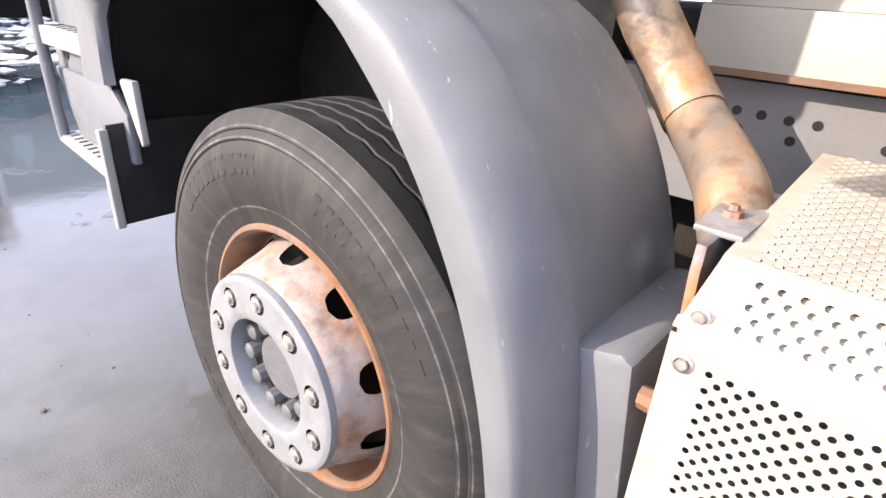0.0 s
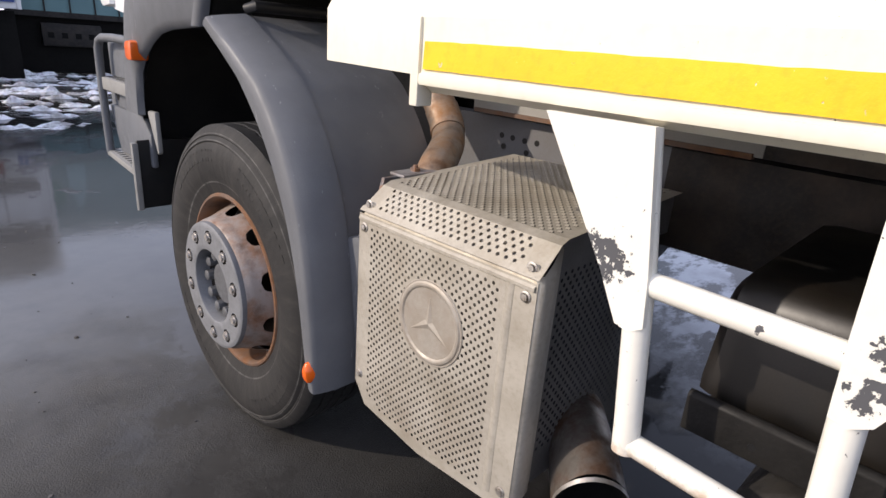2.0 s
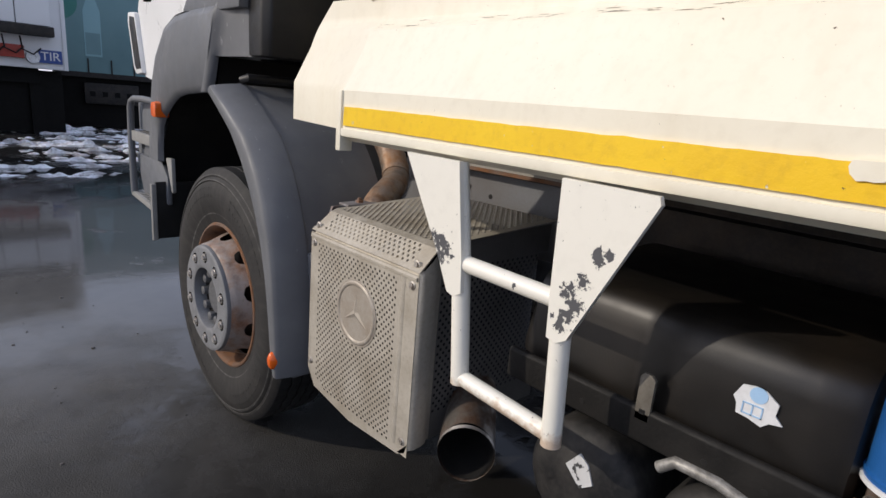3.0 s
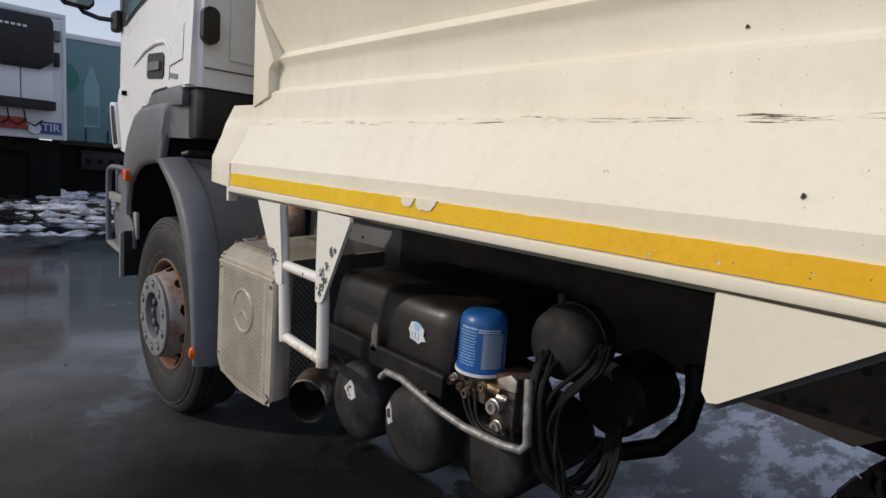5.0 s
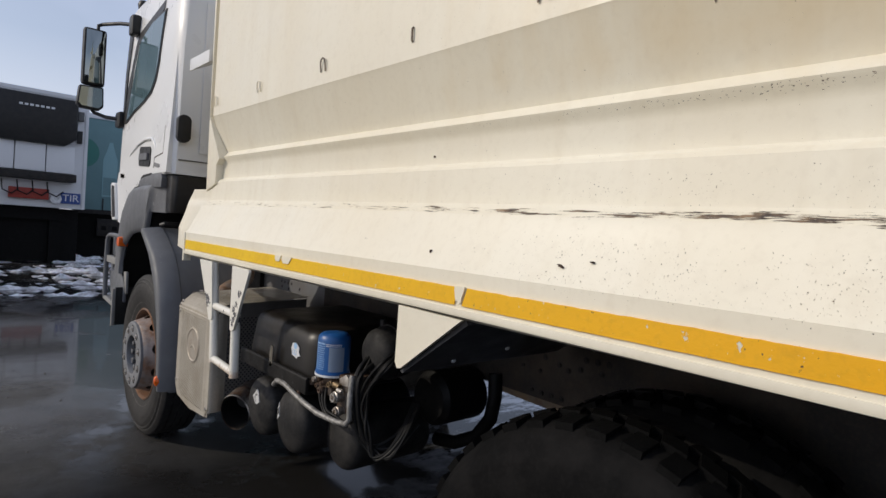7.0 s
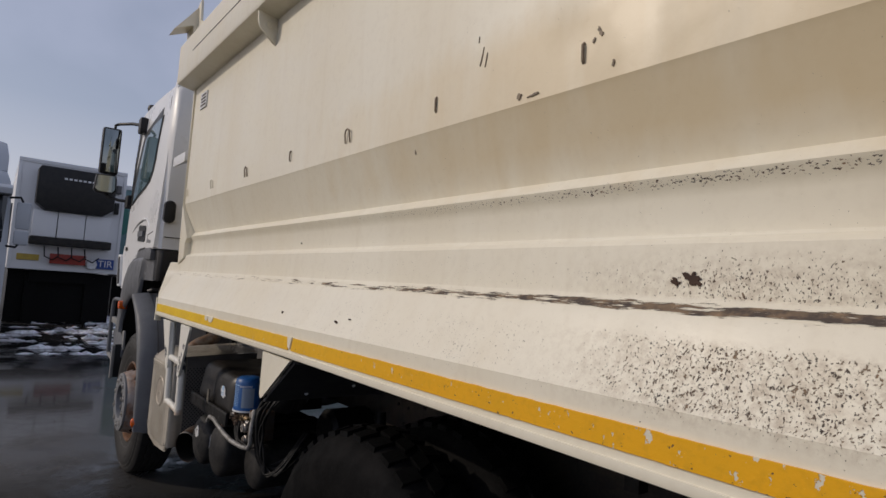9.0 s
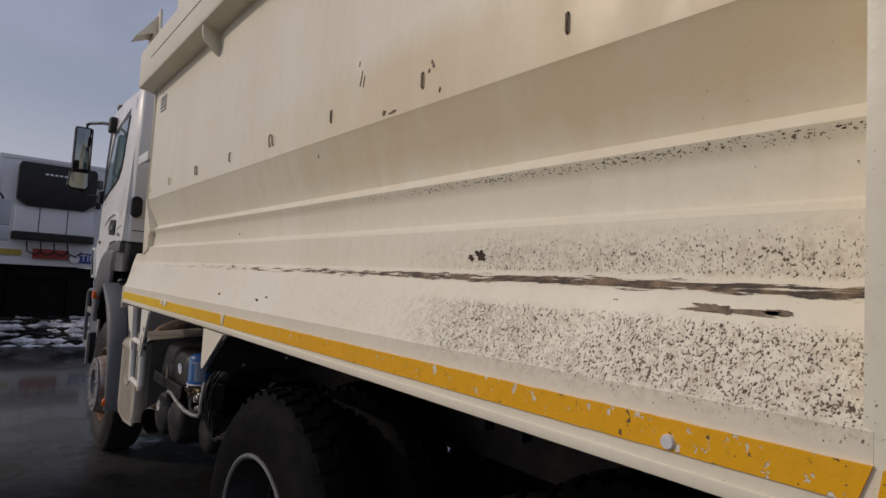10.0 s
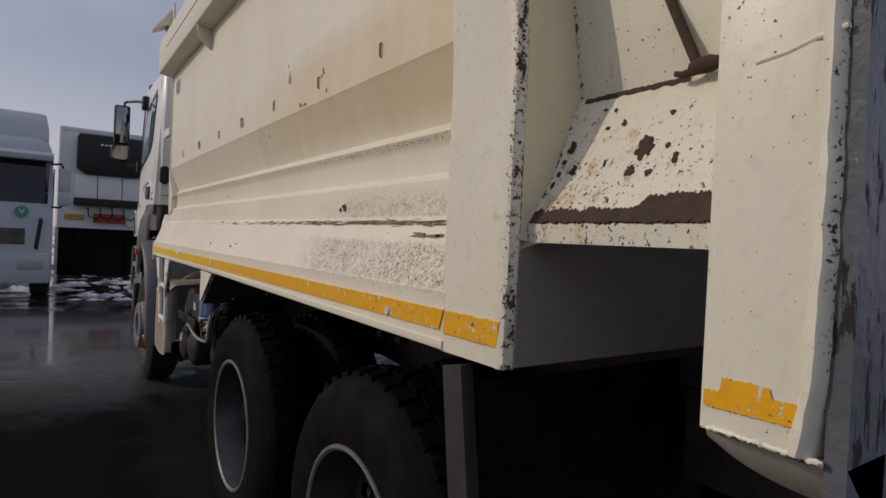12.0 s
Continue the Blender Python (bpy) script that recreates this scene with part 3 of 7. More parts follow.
        for q in bm.faces:
            q.smooth = smooth
        bm.to_mesh(me)
        bm.free()
        me.materials.append(mat)
        return me


def thing(name, label, category, group="", kind="", at=(0, 0, 0)):
    ob = new(name)
    ob.empty_display_size = 0.2
    ob.location = at
    return tagged(ob, label, category, group, kind)


def along(v, table):
    """Straight-line reading between the (at, value) pairs of a short table."""
    if v <= table[0][0]:
        return table[0][1]
    for (a, p), (b, q) in zip(table, table[1:]):
        if v <= b:
            return p + (q - p) * (v - a) / (b - a)
    return table[-1][1]


BODY_Y = ((-5.17, 0.008), (-2.835, 0.037), (-1.75, 0.056), (-1.45, 0.068), (-1.115, 0.095))
BODY_Z = ((1.30, -0.012), (1.44, -0.002), (1.4685, 0.0115), (1.594, 0.008), (1.715, 0.007), (1.905, 0.025), (1.968, 0.035), (2.60, 0.105), (3.30, 0.16))


def fit_body(s):
    """Fits the dump body to the camera's view: its head further forward, its upper panels taller."""
    s.v = [(x - 0.010 * min(1.0, max(0.0, (z - 1.8) * 10)), y + along(y, BODY_Y), z + along(z, BODY_Z)) for x, y, z in s.v]
    return s


# Chassis, guard and cab are shifted and sheared to fit the camera's view.
def trim_chassis(x, y, z):
    k = along(y, ((-2.5, 1.0), (-1.3, 0.0)))
    return x + 0.03 * k, y - 0.04, z + (0.055 - 0.025 * k) * min(1.0, max(0.0, (1.21 - z) / 0.15))


def trim_guard(x, y, z):
    return x, y + along(z, ((0.40, -0.055), (0.60, -0.042), (0.86, -0.023), (1.17, 0.0), (1.29, 0.07))), z


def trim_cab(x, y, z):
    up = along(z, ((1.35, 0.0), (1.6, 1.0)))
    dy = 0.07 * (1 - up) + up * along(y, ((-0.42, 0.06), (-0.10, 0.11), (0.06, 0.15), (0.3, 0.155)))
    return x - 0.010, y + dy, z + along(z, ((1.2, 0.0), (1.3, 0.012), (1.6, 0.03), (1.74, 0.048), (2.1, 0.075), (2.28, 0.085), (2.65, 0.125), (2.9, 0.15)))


trim = None   # shift that fits the parts of the section at hand to the camera's view


def part(name, shape, mat, parent=None, label="", smooth=True, angle=38.0, bevel=0.0):
    if trim:
        shape.v = [trim(*p) for p in shape.v]
    ob = new(name, shape.data(name, mat, smooth, angle, bevel))
    if parent:
        ob.parent = parent
        shift = Vector((0, 0, 0))
        p = parent
        while p:
            shift += p.location
            p = p.parent
        ob.location = -shift
    if label:
        ob["label"] = label
    return ob


def rounded(a):
    sm = []
    for i in range(len(a) - 1):
        for u in (0.0, 0.25, 0.5, 0.75):
            p = [Vector(a[max(0, min(len(a) - 1, i + d))]) for d in (-1, 0, 1, 2)]
            sm.append(0.5 * ((2 * p[1]) + (p[2] - p[0]) * u + (2 * p[0] - 5 * p[1] + 4 * p[2] - p[3]) * u * u + (3 * p[1] - p[0] - 3 * p[2] + p[3]) * u ** 3))
    return sm + [Vector(a[-1])]

# ---- ground ----
g = Shape()
g.add([(-400, -400, 0), (400, -400, 0), (400, 400, 0), (-400, 400, 0)], [(0, 1, 2, 3)])
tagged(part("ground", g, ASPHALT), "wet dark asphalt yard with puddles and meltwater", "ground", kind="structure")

# ---- the dump truck ----
truck = thing("dump_truck", "cream and grey tipper truck with worn paint, parked on wet asphalt", "truck", at=(1.25, -2.0, 0))
WIDE = 2.50     # overall width; the far side stands at x = WIDE


# the dump body: one folded side sheet, its mirror image, floor and front wall
PROFILE = [(0.000, 1.218), (0.000, 1.335), (0.012, 1.350), (0.060, 1.440), (0.066, 1.452), (0.074, 1.462), (0.104, 1.478), (0.112, 1.488), (0.113, 1.502), (0.118, 1.585),
           (0.126, 1.594), (0.139, 1.600), (0.143, 1.606), (0.144, 1.672), (0.139, 1.692), (0.131, 1.704), (0.128, 1.713), (0.142, 1.722), (0.157, 1.738), (0.118, 1.892), (0.112, 1.905), (0.112, 2.620)]
Y0, Y1 = -1.10, -5.17


def sill(y):
    """Lower edge of the side: a little higher towards the cab."""
    return 1.215 + 0.016 * min(1.0, max(0.0, (y + 5.17) / 2.2))


def side_sheet(mirror=False):
    s = Shape()
    n = 60
    rings = []
    for k in range(n + 1):
        y = Y0 + (Y1 - Y0) * k / n
        ring = []
        for i, (x, z) in enumerate(PROFILE):
            if i == 0:
                z = sill(y) + 0.004
            dent = 0.004 * noise.noise(Vector((y * 1.3, z * 3, 0.3))) if z > 1.34 else 0.0015 * noise.noise(Vector((y * 4, z * 9, 2.0)))
            ring.append((x + dent * min(1.0, (Y0 - y) / 0.3), y, z))
        back = [(x + 0.03, y, z) for x, z in reversed(PROFILE)]
        rings.append(ring + back)
    s.loft(rings)
    if mirror:
        s.v = [(WIDE - x, y, z) for x, y, z in s.v]
    return s


body = part("dump_body", fit_body(side_sheet()), CREAM, truck, "cream folded steel side of the dump body, chipped to primer", angle=24)
part("far_side", fit_body(side_sheet(True)), CREAM, body, angle=24)
s = Shape().box(0.14, WIDE - 0.14, -5.16, -1.02, 1.26, 1.34)
for k in range(9):
    y = -1.3 - k * 0.46
    s.box(0.02, WIDE - 0.02, y - 0.04, y + 0.04, 1.225, 1.262)
part("floor_plate", fit_body(s), GRIME, body, "grimy steel underside of the dump body")
part("front_wall", fit_body(Shape().box(0.13, WIDE - 0.13, -1.10, -1.03, 1.28, 2.95)), CREAM_PLAIN, body)
# slanted corner plate and front post
s = Shape()
outer = [(0.0, -1.10, 1.246)] + [(x, -1.10, z) for x, z in PROFILE[1:9]] + [(0.1155, -1.10, 1.545)]
edge = [(0.087, -0.697, 1.246), (0.087, -0.699, 1.351), (0.095, -0.785, 1.446), (0.099, -0.82, 1.486), (0.104, -0.877, 1.545)]


def edge_at(z):
    """Free front edge of the corner plate at a height."""
    for a, b in zip(edge, edge[1:]):
        if z <= b[2]:
            f = max(0.0, (z - a[2]) / (b[2] - a[2]))
            return a[0] + (b[0] - a[0]) * f, a[1] + (b[1] - a[1]) * f, z
    return edge[-1]


inner = [edge_at(z) for x, y, z in outer]
front = [(x + 0.02, y, z) for x, y, z in outer], [(x + 0.02, y + 0.005, z) for x, y, z in inner]
for a, b in ((outer, inner), front):
    for k in range(len(outer) - 1):
        s.add([a[k], b[k], b[k + 1], a[k + 1]], [(0, 1, 2, 3)])
s.add([outer[0], inner[0], front[1][0], front[0][0]], [(0, 1, 2, 3)])
for k in range(len(outer) - 1):
    s.add([inner[k], inner[k + 1], front[1][k + 1], front[1][k]], [(0, 1, 2, 3)])
s.add([outer[-1], inner[-1], front[1][-1], front[0][-1]], [(0, 1, 2, 3)])
part("corner_plate", fit_body(s), CREAM_PLAIN, body)
s = Shape().prism("x", 0.1065, 0.165, [(-1.045, 1.535), (-1.165, 1.575), (-1.163, 1.672), (-1.198, 1.702), (-1.068, 1.902), (-1.068, 2.62), (-1.045, 2.62)])
part("front_post", fit_body(s), CREAM_PLAIN, body, bevel=0.002)
s = Shape().prism("z", 1.195, 1.335, [(-0.006, -1.085), (-0.006, -1.105), (0.03, -1.105), (0.03, -1.085)])
part("end_bracket", fit_body(s), CREAM_PLAIN, body, bevel=0.003)
# bottom rail under the marking strip
s = Shape().loft([[(-0.003, y, sill(y)), (-0.005, y, sill(y) + 0.006), (-0.004, y, sill(y) + 0.018), (0.03, y, sill(y) + 0.024), (0.05, y, sill(y))] for y in [Y1 + (-1.09 - Y1) * k / 24 for k in range(25)]])
part("bottom_rail", fit_body(s), CREAM_PLAIN, body)
# yellow marking strip with its worn gaps

def ragged_strip(y0, y1, z0, z1, x, seed, rough=1.0, step=0.02):
    r = random.Random(seed)
    s = Shape()
    n = max(6, int(abs(y1 - y0) / step))
    rows = []
    for k in range(n + 1):
        y = y0 + (y1 - y0) * k / n
        e = rough * (0.0012 * noise.noise(Vector((y * 30, seed, 0))) + 0.0016 * noise.noise(Vector((y * 110, seed, 4))))
        end = 0.008 * r.random() if k in (0, n) else 0
        rows.append([(x(z0 + e), y + end, z0 + e * 0.6), (x(z1 + e), y - end, z1 + e)])
    for k in range(n):
        a, b = rows[k], rows[k + 1]
        q = [a[0], b[0], b[1], a[1]]
        s.add(q + [(px + 0.004, py, pz) for px, py, pz in q], [(0, 1, 2, 3), (4, 7, 6, 5), (0, 4, 5, 1), (3, 2, 6, 7), (0, 3, 7, 4), (1, 5, 6, 2)])
    return s


cuts = [(-1.115, -3.055), (-3.083, -5.163)]
for k, (a, b) in enumerate(cuts):
    part("marking_strip", fit_body(ragged_strip(a, b, 1.2565, 1.3005, lambda z: -0.0045, k + 1)), YELLOW, body, "worn yellow marking strip")
# worn bites out of the strip's upper edge
for y, w, h in ((-2.113, 0.026, 0.026), (-2.178, 0.040, 0.030), (-3.066, 0.018, 0.045)):
    pts = [(y + w * math.cos(t) * (0.9 + 0.3 * noise.noise(Vector((t * 2, y, 1)))), 1.303 + h * math.sin(t) * (0.9 + 0.3 * noise.noise(Vector((t * 3, y, 7))))) for t in [math.pi + math.pi * k / 9 for k in range(10)]]
    part("bare_patch", fit_body(Shape().prism("x", -0.0075, -0.003, pts)), CREAM_PLAIN, body)
s = Shape()
s.lathe("x", (-0.010, -4.936, 1.269), [(0, 0.0), (0, 0.009), (0.004, 0.011), (0.008, 0.011)], 14)
part("rivet", fit_body(s), PAPER, body)
# rear post with rolled rear edge
s = Shape()
rings = []
for k in range(31):
    z = 1.212 + 1.66 * k / 30
    x = 0.0
    w = 0.004 * noise.noise(Vector((0, 3, z * 6)))
    rings.append([(x + 0.002, -5.160, z), (x, -5.172, z), (x + w * 0.3, -5.335, z), (x - 0.004, -5.352 + w, z), (x + 0.001, -5.366 + w, z), (x + 0.018, -5.374 + w, z), (x + 0.03, -5.366, z), (x + 0.05, -5.20, z), (x + 0.14, -5.16, z)])
s.loft(rings)
post = part("rear_post", fit_body(s), POST, body, "cream rear post with chipped rolled edge", angle=45)
part("marking_strip", fit_body(ragged_strip(-5.176, -5.352, 1.252, 1.300, lambda z: -0.0045, 9, 2.2, 0.006)), YELLOW, body)
# rear bay between post and tailgate
s = Shape().prism("y", -5.80, -5.36, [(0.045, 1.442), (0.043, 1.464), (0.050, 1.473), (0.102, 1.56), (0.164, 1.712), (0.170, 1.720), (0.174, 1.725), (0.136, 1.95), (0.136, 2.7), (0.18, 2.7), (0.22, 1.70), (0.16, 1.49), (0.12, 1.442)])
part("bay_sheet", fit_body(s), POST, body, "cream sheet behind the rear post, rust along its fold", angle=30)
part("post_cheek", fit_body(Shape().prism("y", -5.368, -5.360, [(0.052, 1.444), (0.022, 1.444), (0.022, 2.70), (0.175, 2.70), (0.175, 1.95), (0.18, 1.70), (0.12, 1.51)])), CHEEK, body)
s = Shape()
r = random.Random(4)
pts = [(-5.374 - 0.002 * k, 1.490 + 0.008 * noise.noise(Vector((k * 0.08, 4, 0))) + 0.006 * noise.noise(Vector((k * 0.31, 6, 0))) + 0.004 * r.random() + 0.022 * min(1.0, max(0.0, (k - 112) / 7))) for k in range(190)]
low = [(y, 1.470 - 0.006 * abs(noise.noise(Vector((y * 90, 2, 0)))) - 0.003 * r.random()) for y, z in reversed(pts)]
xs = lambda z: 0.043 if z < 1.47 else 0.050 + (z - 1.473) * 0.598 - 0.004
n = len(pts)
top = [(xs(z), y, z) for y, z in pts]
bot = [(0.0405, y, z) for y, z in low][::-1]
crease = [(0.0465, y, 1.4735) for x, y, z in top]
s.loft([top, crease, bot, [(x + 0.006, y, z) for x, y, z in bot], [(x + 0.006, y, z) for x, y, z in top]], closed=False, caps=False)
part("rust_patch", fit_body(s), RUSTLINE, body, "brown bare steel along the fold")
s = Shape()
pts = [(-5.388 - 0.005 * k, 1.7215 + 0.002 * r.random(), 1.7155 + 0.005 * noise.noise(Vector((k * 0.3, 9, 0))) - 0.002 * r.random()) for k in range(46)]
top = [(0.1675, y, z) for y, z, w in pts]
bot = [(0.163, y, w - 0.001) for y, z, w in pts]
s.loft([top, bot, [(x + 0.008, y, z) for x, y, z in bot], [(x + 0.008, y, z) for x, y, z in top]], closed=False, caps=False)
part("rust_patch", fit_body(s), RUSTLINE, body)
for y, z, w, h in ((-5.565, 1.598, 0.017, 0.026), (-5.549, 1.56, 0.010, 0.012), (-5.59, 1.556, 0.006, 0.008), (-5.42, 1.57, 0.008, 0.012), (-5.61, 1.60, 0.005, 0.006), (-5.60, 1.66, 0.005, 0.006), (-5.47, 1.65, 0.005, 0.004), (-5.63, 1.575, 0.006, 0.012), (-5.398, 1.618, 0.012, 0.014), (-5.390, 1.590, 0.007, 0.005), (-5.386, 1.565, 0.006, 0.006), (-5.383, 1.542, 0.004, 0.008), (-5.45, 1.69, 0.005, 0.003), (-5.475, 1.685, 0.003, 0.005), (-5.505, 1.655, 0.006, 0.007), (-5.49, 1.58, 0.003, 0.007)):
    q = Shape()
    ring = []
    for k in range(30):
        t = 2 * math.pi * k / 30
        rr = 0.78 + 0.6 * noise.noise(Vector((math.cos(t) * 1.5, math.sin(t) * 1.5, y * 40))) + 0.4 * noise.noise(Vector((math.cos(t) * 5, math.sin(t) * 5, y * 70)))
        yy, zz = y + w * rr * math.cos(t), z + h * rr * math.sin(t)
        ring.append((0.102 + (zz - 1.56) * (0.408 if zz > 1.56 else 0.598) - 0.003, yy, zz))
    q.loft([ring, [(x + 0.008, a, b) for x, a, b in ring]])
    part("rust_spot", fit_body(q), RUSTLINE, body)
# The plate's rear-face shade is put into its darker paint colour.
part("bolster_plate", fit_body(Shape().prism("y", -5.366, -5.345, [(0.012, 1.214), (0.03, 1.43), (0.10, 1.445), (WIDE - 0.1, 1.445), (WIDE - 0.012, 1.214)])), chipped("shaded_plate_paint", (0.31, 0.285, 0.25), (0.05, 0.042, 0.038), 0.70, 0.5, 22.0), body)
s = Shape().tube([(0.150, -5.475, 2.10), (0.150, -5.572, 1.86), (0.150, -5.632, 1.735)], 0.0085, 10)
s.lathe("y", (0.144, -5.650, 1.726), [(-0.024, 0.0), (-0.024, 0.009), (-0.010, 0.013), (0.010, 0.012), (0.024, 0.008), (0.030, 0.0)], 10)
s.tube([(0.146, -5.640, 1.722), (0.142, -5.612, 1.718), (0.140, -5.600, 1.722)], [0.008, 0.006, 0.004], 8)
part("latch_rod", fit_body(s), RUSTLINE, body, "rusty tailgate latch rod")
# top rail, boards and lugs
s = Shape().prism("y", -5.38, -1.02, [(0.115, 2.588), (0.010, 2.606), (0.004, 2.62), (0.004, 2.835), (0.014, 2.85), (0.15, 2.85), (0.15, 2.588)])
part("top_rail", fit_body(s), CREAM_PLAIN, body, "cream box rail along the body top", bevel=0.004)
s = Shape().prism("y", -5.38, -1.02, [(WIDE - 0.115, 2.600), (WIDE - 0.04, 2.616), (WIDE - 0.04, 2.85), (WIDE - 0.15, 2.85), (WIDE - 0.15, 2.6)])
part("top_rail", fit_body(s), CREAM_PLAIN, body, bevel=0.004)
s = Shape().prism("x", 0.085, 0.10, [(-1.03, 2.85), (-1.03, 3.12), (-1.10, 3.14), (-1.13, 3.0), (-1.30, 2.93), (-1.55, 2.93), (-1.55, 3.05), (-1.4, 3.22), (-1.0, 3.30), (-0.99, 3.32), (-2.2, 3.3), (-2.2, 2.85)])
part("headboard_wing", fit_body(s), CREAM_PLAIN, body)
s = Shape().prism("y", -1.06, -0.90, [(-0.05, 2.93), (0.02, 3.02), (0.08, 3.10), (0.10, 3.10), (0.10, 2.86), (0.07, 2.86), (0.06, 2.98)])
part("headboard_visor", fit_body(s), CREAM_PLAIN, body)
s = Shape()
s.prism("y", -2.40, -2.386, [(0.018, 2.606), (0.020, 2.562), (0.030, 2.536), (0.058, 2.512), (0.098, 2.482), (0.116, 2.476), (0.116, 2.604)])
lug = part("lifting_lug", fit_body(s), CREAM_PLAIN, body, "welded plate lifting lug with a round eye", bevel=0.003)
part("eye_ring", fit_body(Shape().lathe("y", (0.072, -2.4005, 2.556), [(0, 0.010), (-0.003, 0.012), (-0.003, 0.017), (0, 0.019)], 20)), CREAM_PLAIN, lug)
part("rail_seam", fit_body(Shape().box(0.0025, 0.008, -5.36, -1.34, 2.722, 2.7265)), GRIME, body)
# small rope hooks in a row
def hook(y, z, style):
    q = Shape()
    x = 0.107
    if style == 0:
        q.tube([(x, y + 0.016, z - 0.024), (x - 0.004, y + 0.016, z + 0.002), (x - 0.005, y + 0.011, z + 0.014), (x - 0.005, y, z + 0.019), (x - 0.005, y - 0.011, z + 0.014), (x - 0.004, y - 0.016, z + 0.002), (x, y - 0.016, z - 0.024)], 0.0029, 8)
    else:
        q.tube([(x + 0.004, y, z + 0.018), (x - 0.001, y, z + 0.014), (x - 0.001, y - 0.001, z - 0.016), (x + 0.004, y, z - 0.020)], 0.0032, 8)
    return q


for k, (y, st) in enumerate(((-1.142, 0), (-1.625, 0), (-2.169, 0), (-2.682, 1), (-3.171, 0), (-3.665, 1), (-4.165, 1), (-4.641, 1))):
    part("rope_hook", fit_body(hook(y, 1.968, st)), CREAM_PLAIN if k < 2 else HOOKPAINT, body)
part("maker_plate", fit_body(Shape().box(0.104, 0.113, -1.36, -1.24, 2.43, 2.52)), PAPER, body, "small printed plate")
s = Shape()
for k in range(4):
    s.box(0.1015, 0.105, -1.35, -1.26 - 0.01 * (k % 2), 2.442 + 0.019 * k, 2.450 + 0.019 * k)
part("print", fit_body(s), FRAME, body)
# knocks and scratches on the side sheet
def flake(y, z, w, h, tilt, seed, x):
    q = Shape()
    ring = []
    for k in range(36):
        t = 2 * math.pi * k / 36
        rr = 0.78 + 0.6 * noise.noise(Vector((math.cos(t) * 1.8, math.sin(t) * 1.8, seed))) + 0.35 * noise.noise(Vector((math.cos(t) * 6.0, math.sin(t) * 6.0, seed)))
        a, b = w * rr * math.cos(t), h * rr * math.sin(t)
        yy, zz = y + a * math.cos(tilt) - b * math.sin(tilt), z + a * math.sin(tilt) + b * math.cos(tilt)
        ring.append((x, yy, zz))
    return q.loft([ring, [(a + 0.006, b, c) for a, b, c in ring]])


for k, (y, z, w, h, tilt, x) in enumerate(((-3.845, 2.045, 0.003, 0.030, 0.25, 0.1095), (-3.862, 2.035, 0.002, 0.022, 0.2, 0.1095), (-3.83, 2.09, 0.002, 0.012, 0.1, 0.1095), (-3.985, 1.922, 0.012, 0.010, 0.5, 0.109), (-4.03, 1.917, 0.026, 0.004, -0.15, 0.109),
                                           (-4.205, 1.998, 0.006, 0.016, -0.5, 0.1095), (-4.19, 1.985, 0.005, 0.008, 0.2, 0.1095), (-4.24, 1.93, 0.005, 0.008, 0.0, 0.1095), (-3.56, 1.865, 0.004, 0.008, 0.0, 0.121), (-4.41, 1.522, 0.018, 0.012, 0.6, 0.1125), (-4.38, 1.516, 0.012, 0.006, 0.3, 0.1125),
                                           (-4.985, 1.4455, 0.078, 0.0052, 0.0, 0.0635), (-4.968, 1.4478, 0.030, 0.0060, 0.06, 0.0625), (-5.05, 1.447, 0.022, 0.0035, 0.0, 0.0635), (-2.77, 1.63, 0.003, 0.003, 0.0, 0.143), (-2.92, 1.373, 0.003, 0.004, 0.3, 0.022), (-3.33, 1.372, 0.008, 0.003, 0.4, 0.022), (-3.40, 1.385, 0.005, 0.002, 0.0, 0.029))):
    part("paint_knock", fit_body(flake(y, z, w * (0.75 if k < 9 else 1), h * (0.75 if k < 9 else 1), tilt, k * 2.7, x - (0.001 if k < 9 else 0.0025))), HOOKPAINT if k < 9 or 11 <= k <= 13 else RUSTLINE, body)
# gusset under the body
s = Shape().prism("x", -0.004, 0.006, [(-2.835, 1.225), (-2.835, 1.070), (-2.845, 1.055), (-2.86, 1.058), (-3.078, 1.222)])
part("gusset", fit_body(s), CREAM_PLAIN, body, "cream triangular gusset plate")
# sloping plate that runs in from the gusset to the frame, ahead of the rear tyres
s = Shape().prism("x", 0.012, 0.70, [(-2.842, 1.046), (-2.850, 1.040), (-3.086, 1.212), (-3.078, 1.219)])
shelf = part("splash_plate", fit_body(s), worn("dark_splash_plate", (0.055, 0.056, 0.060), (0.028, 0.026, 0.025), 0.42, 0.0, 5.0, 0.6), body, "dark steel splash plate behind the gusset")
for x, y, z in ((0.16, -2.89, 1.070), (0.34, -2.93, 1.099), (0.50, -2.97, 1.128), (0.62, -3.0, 1.150)):
    part("rivet", fit_body(Shape().lathe("y", (x, y, z), [(0.0, 0.008), (-0.006, 0.006), (-0.007, 0.0)], 8)), PAPER, shelf)
# step ladder welded under the body
LX = 0.001
s = Shape()
s.tube([(LX, -1.422, 1.208), (LX, -1.450, 1.03), (LX, -1.474, 0.805), (LX, -1.477, 0.768)], 0.0185, 16)
s.tube([(LX, -1.694, 1.208), (LX, -1.698, 0.97), (LX, -1.708, 0.80), (LX, -1.710, 0.752)], 0.0185, 16)
s.tube([(LX, -1.477, 0.782), (LX, -1.60, 0.776), (LX, -1.709, 0.770)], 0.0165, 16)
ladder = part("step_ladder", s, LADDER, truck, "cream tube step under the body, paint knocked off")
part("rung", Shape().tube([(LX, -1.455, 1.017), (LX, -1.698, 1.013)], 0.0165, 14), LADDER, ladder)
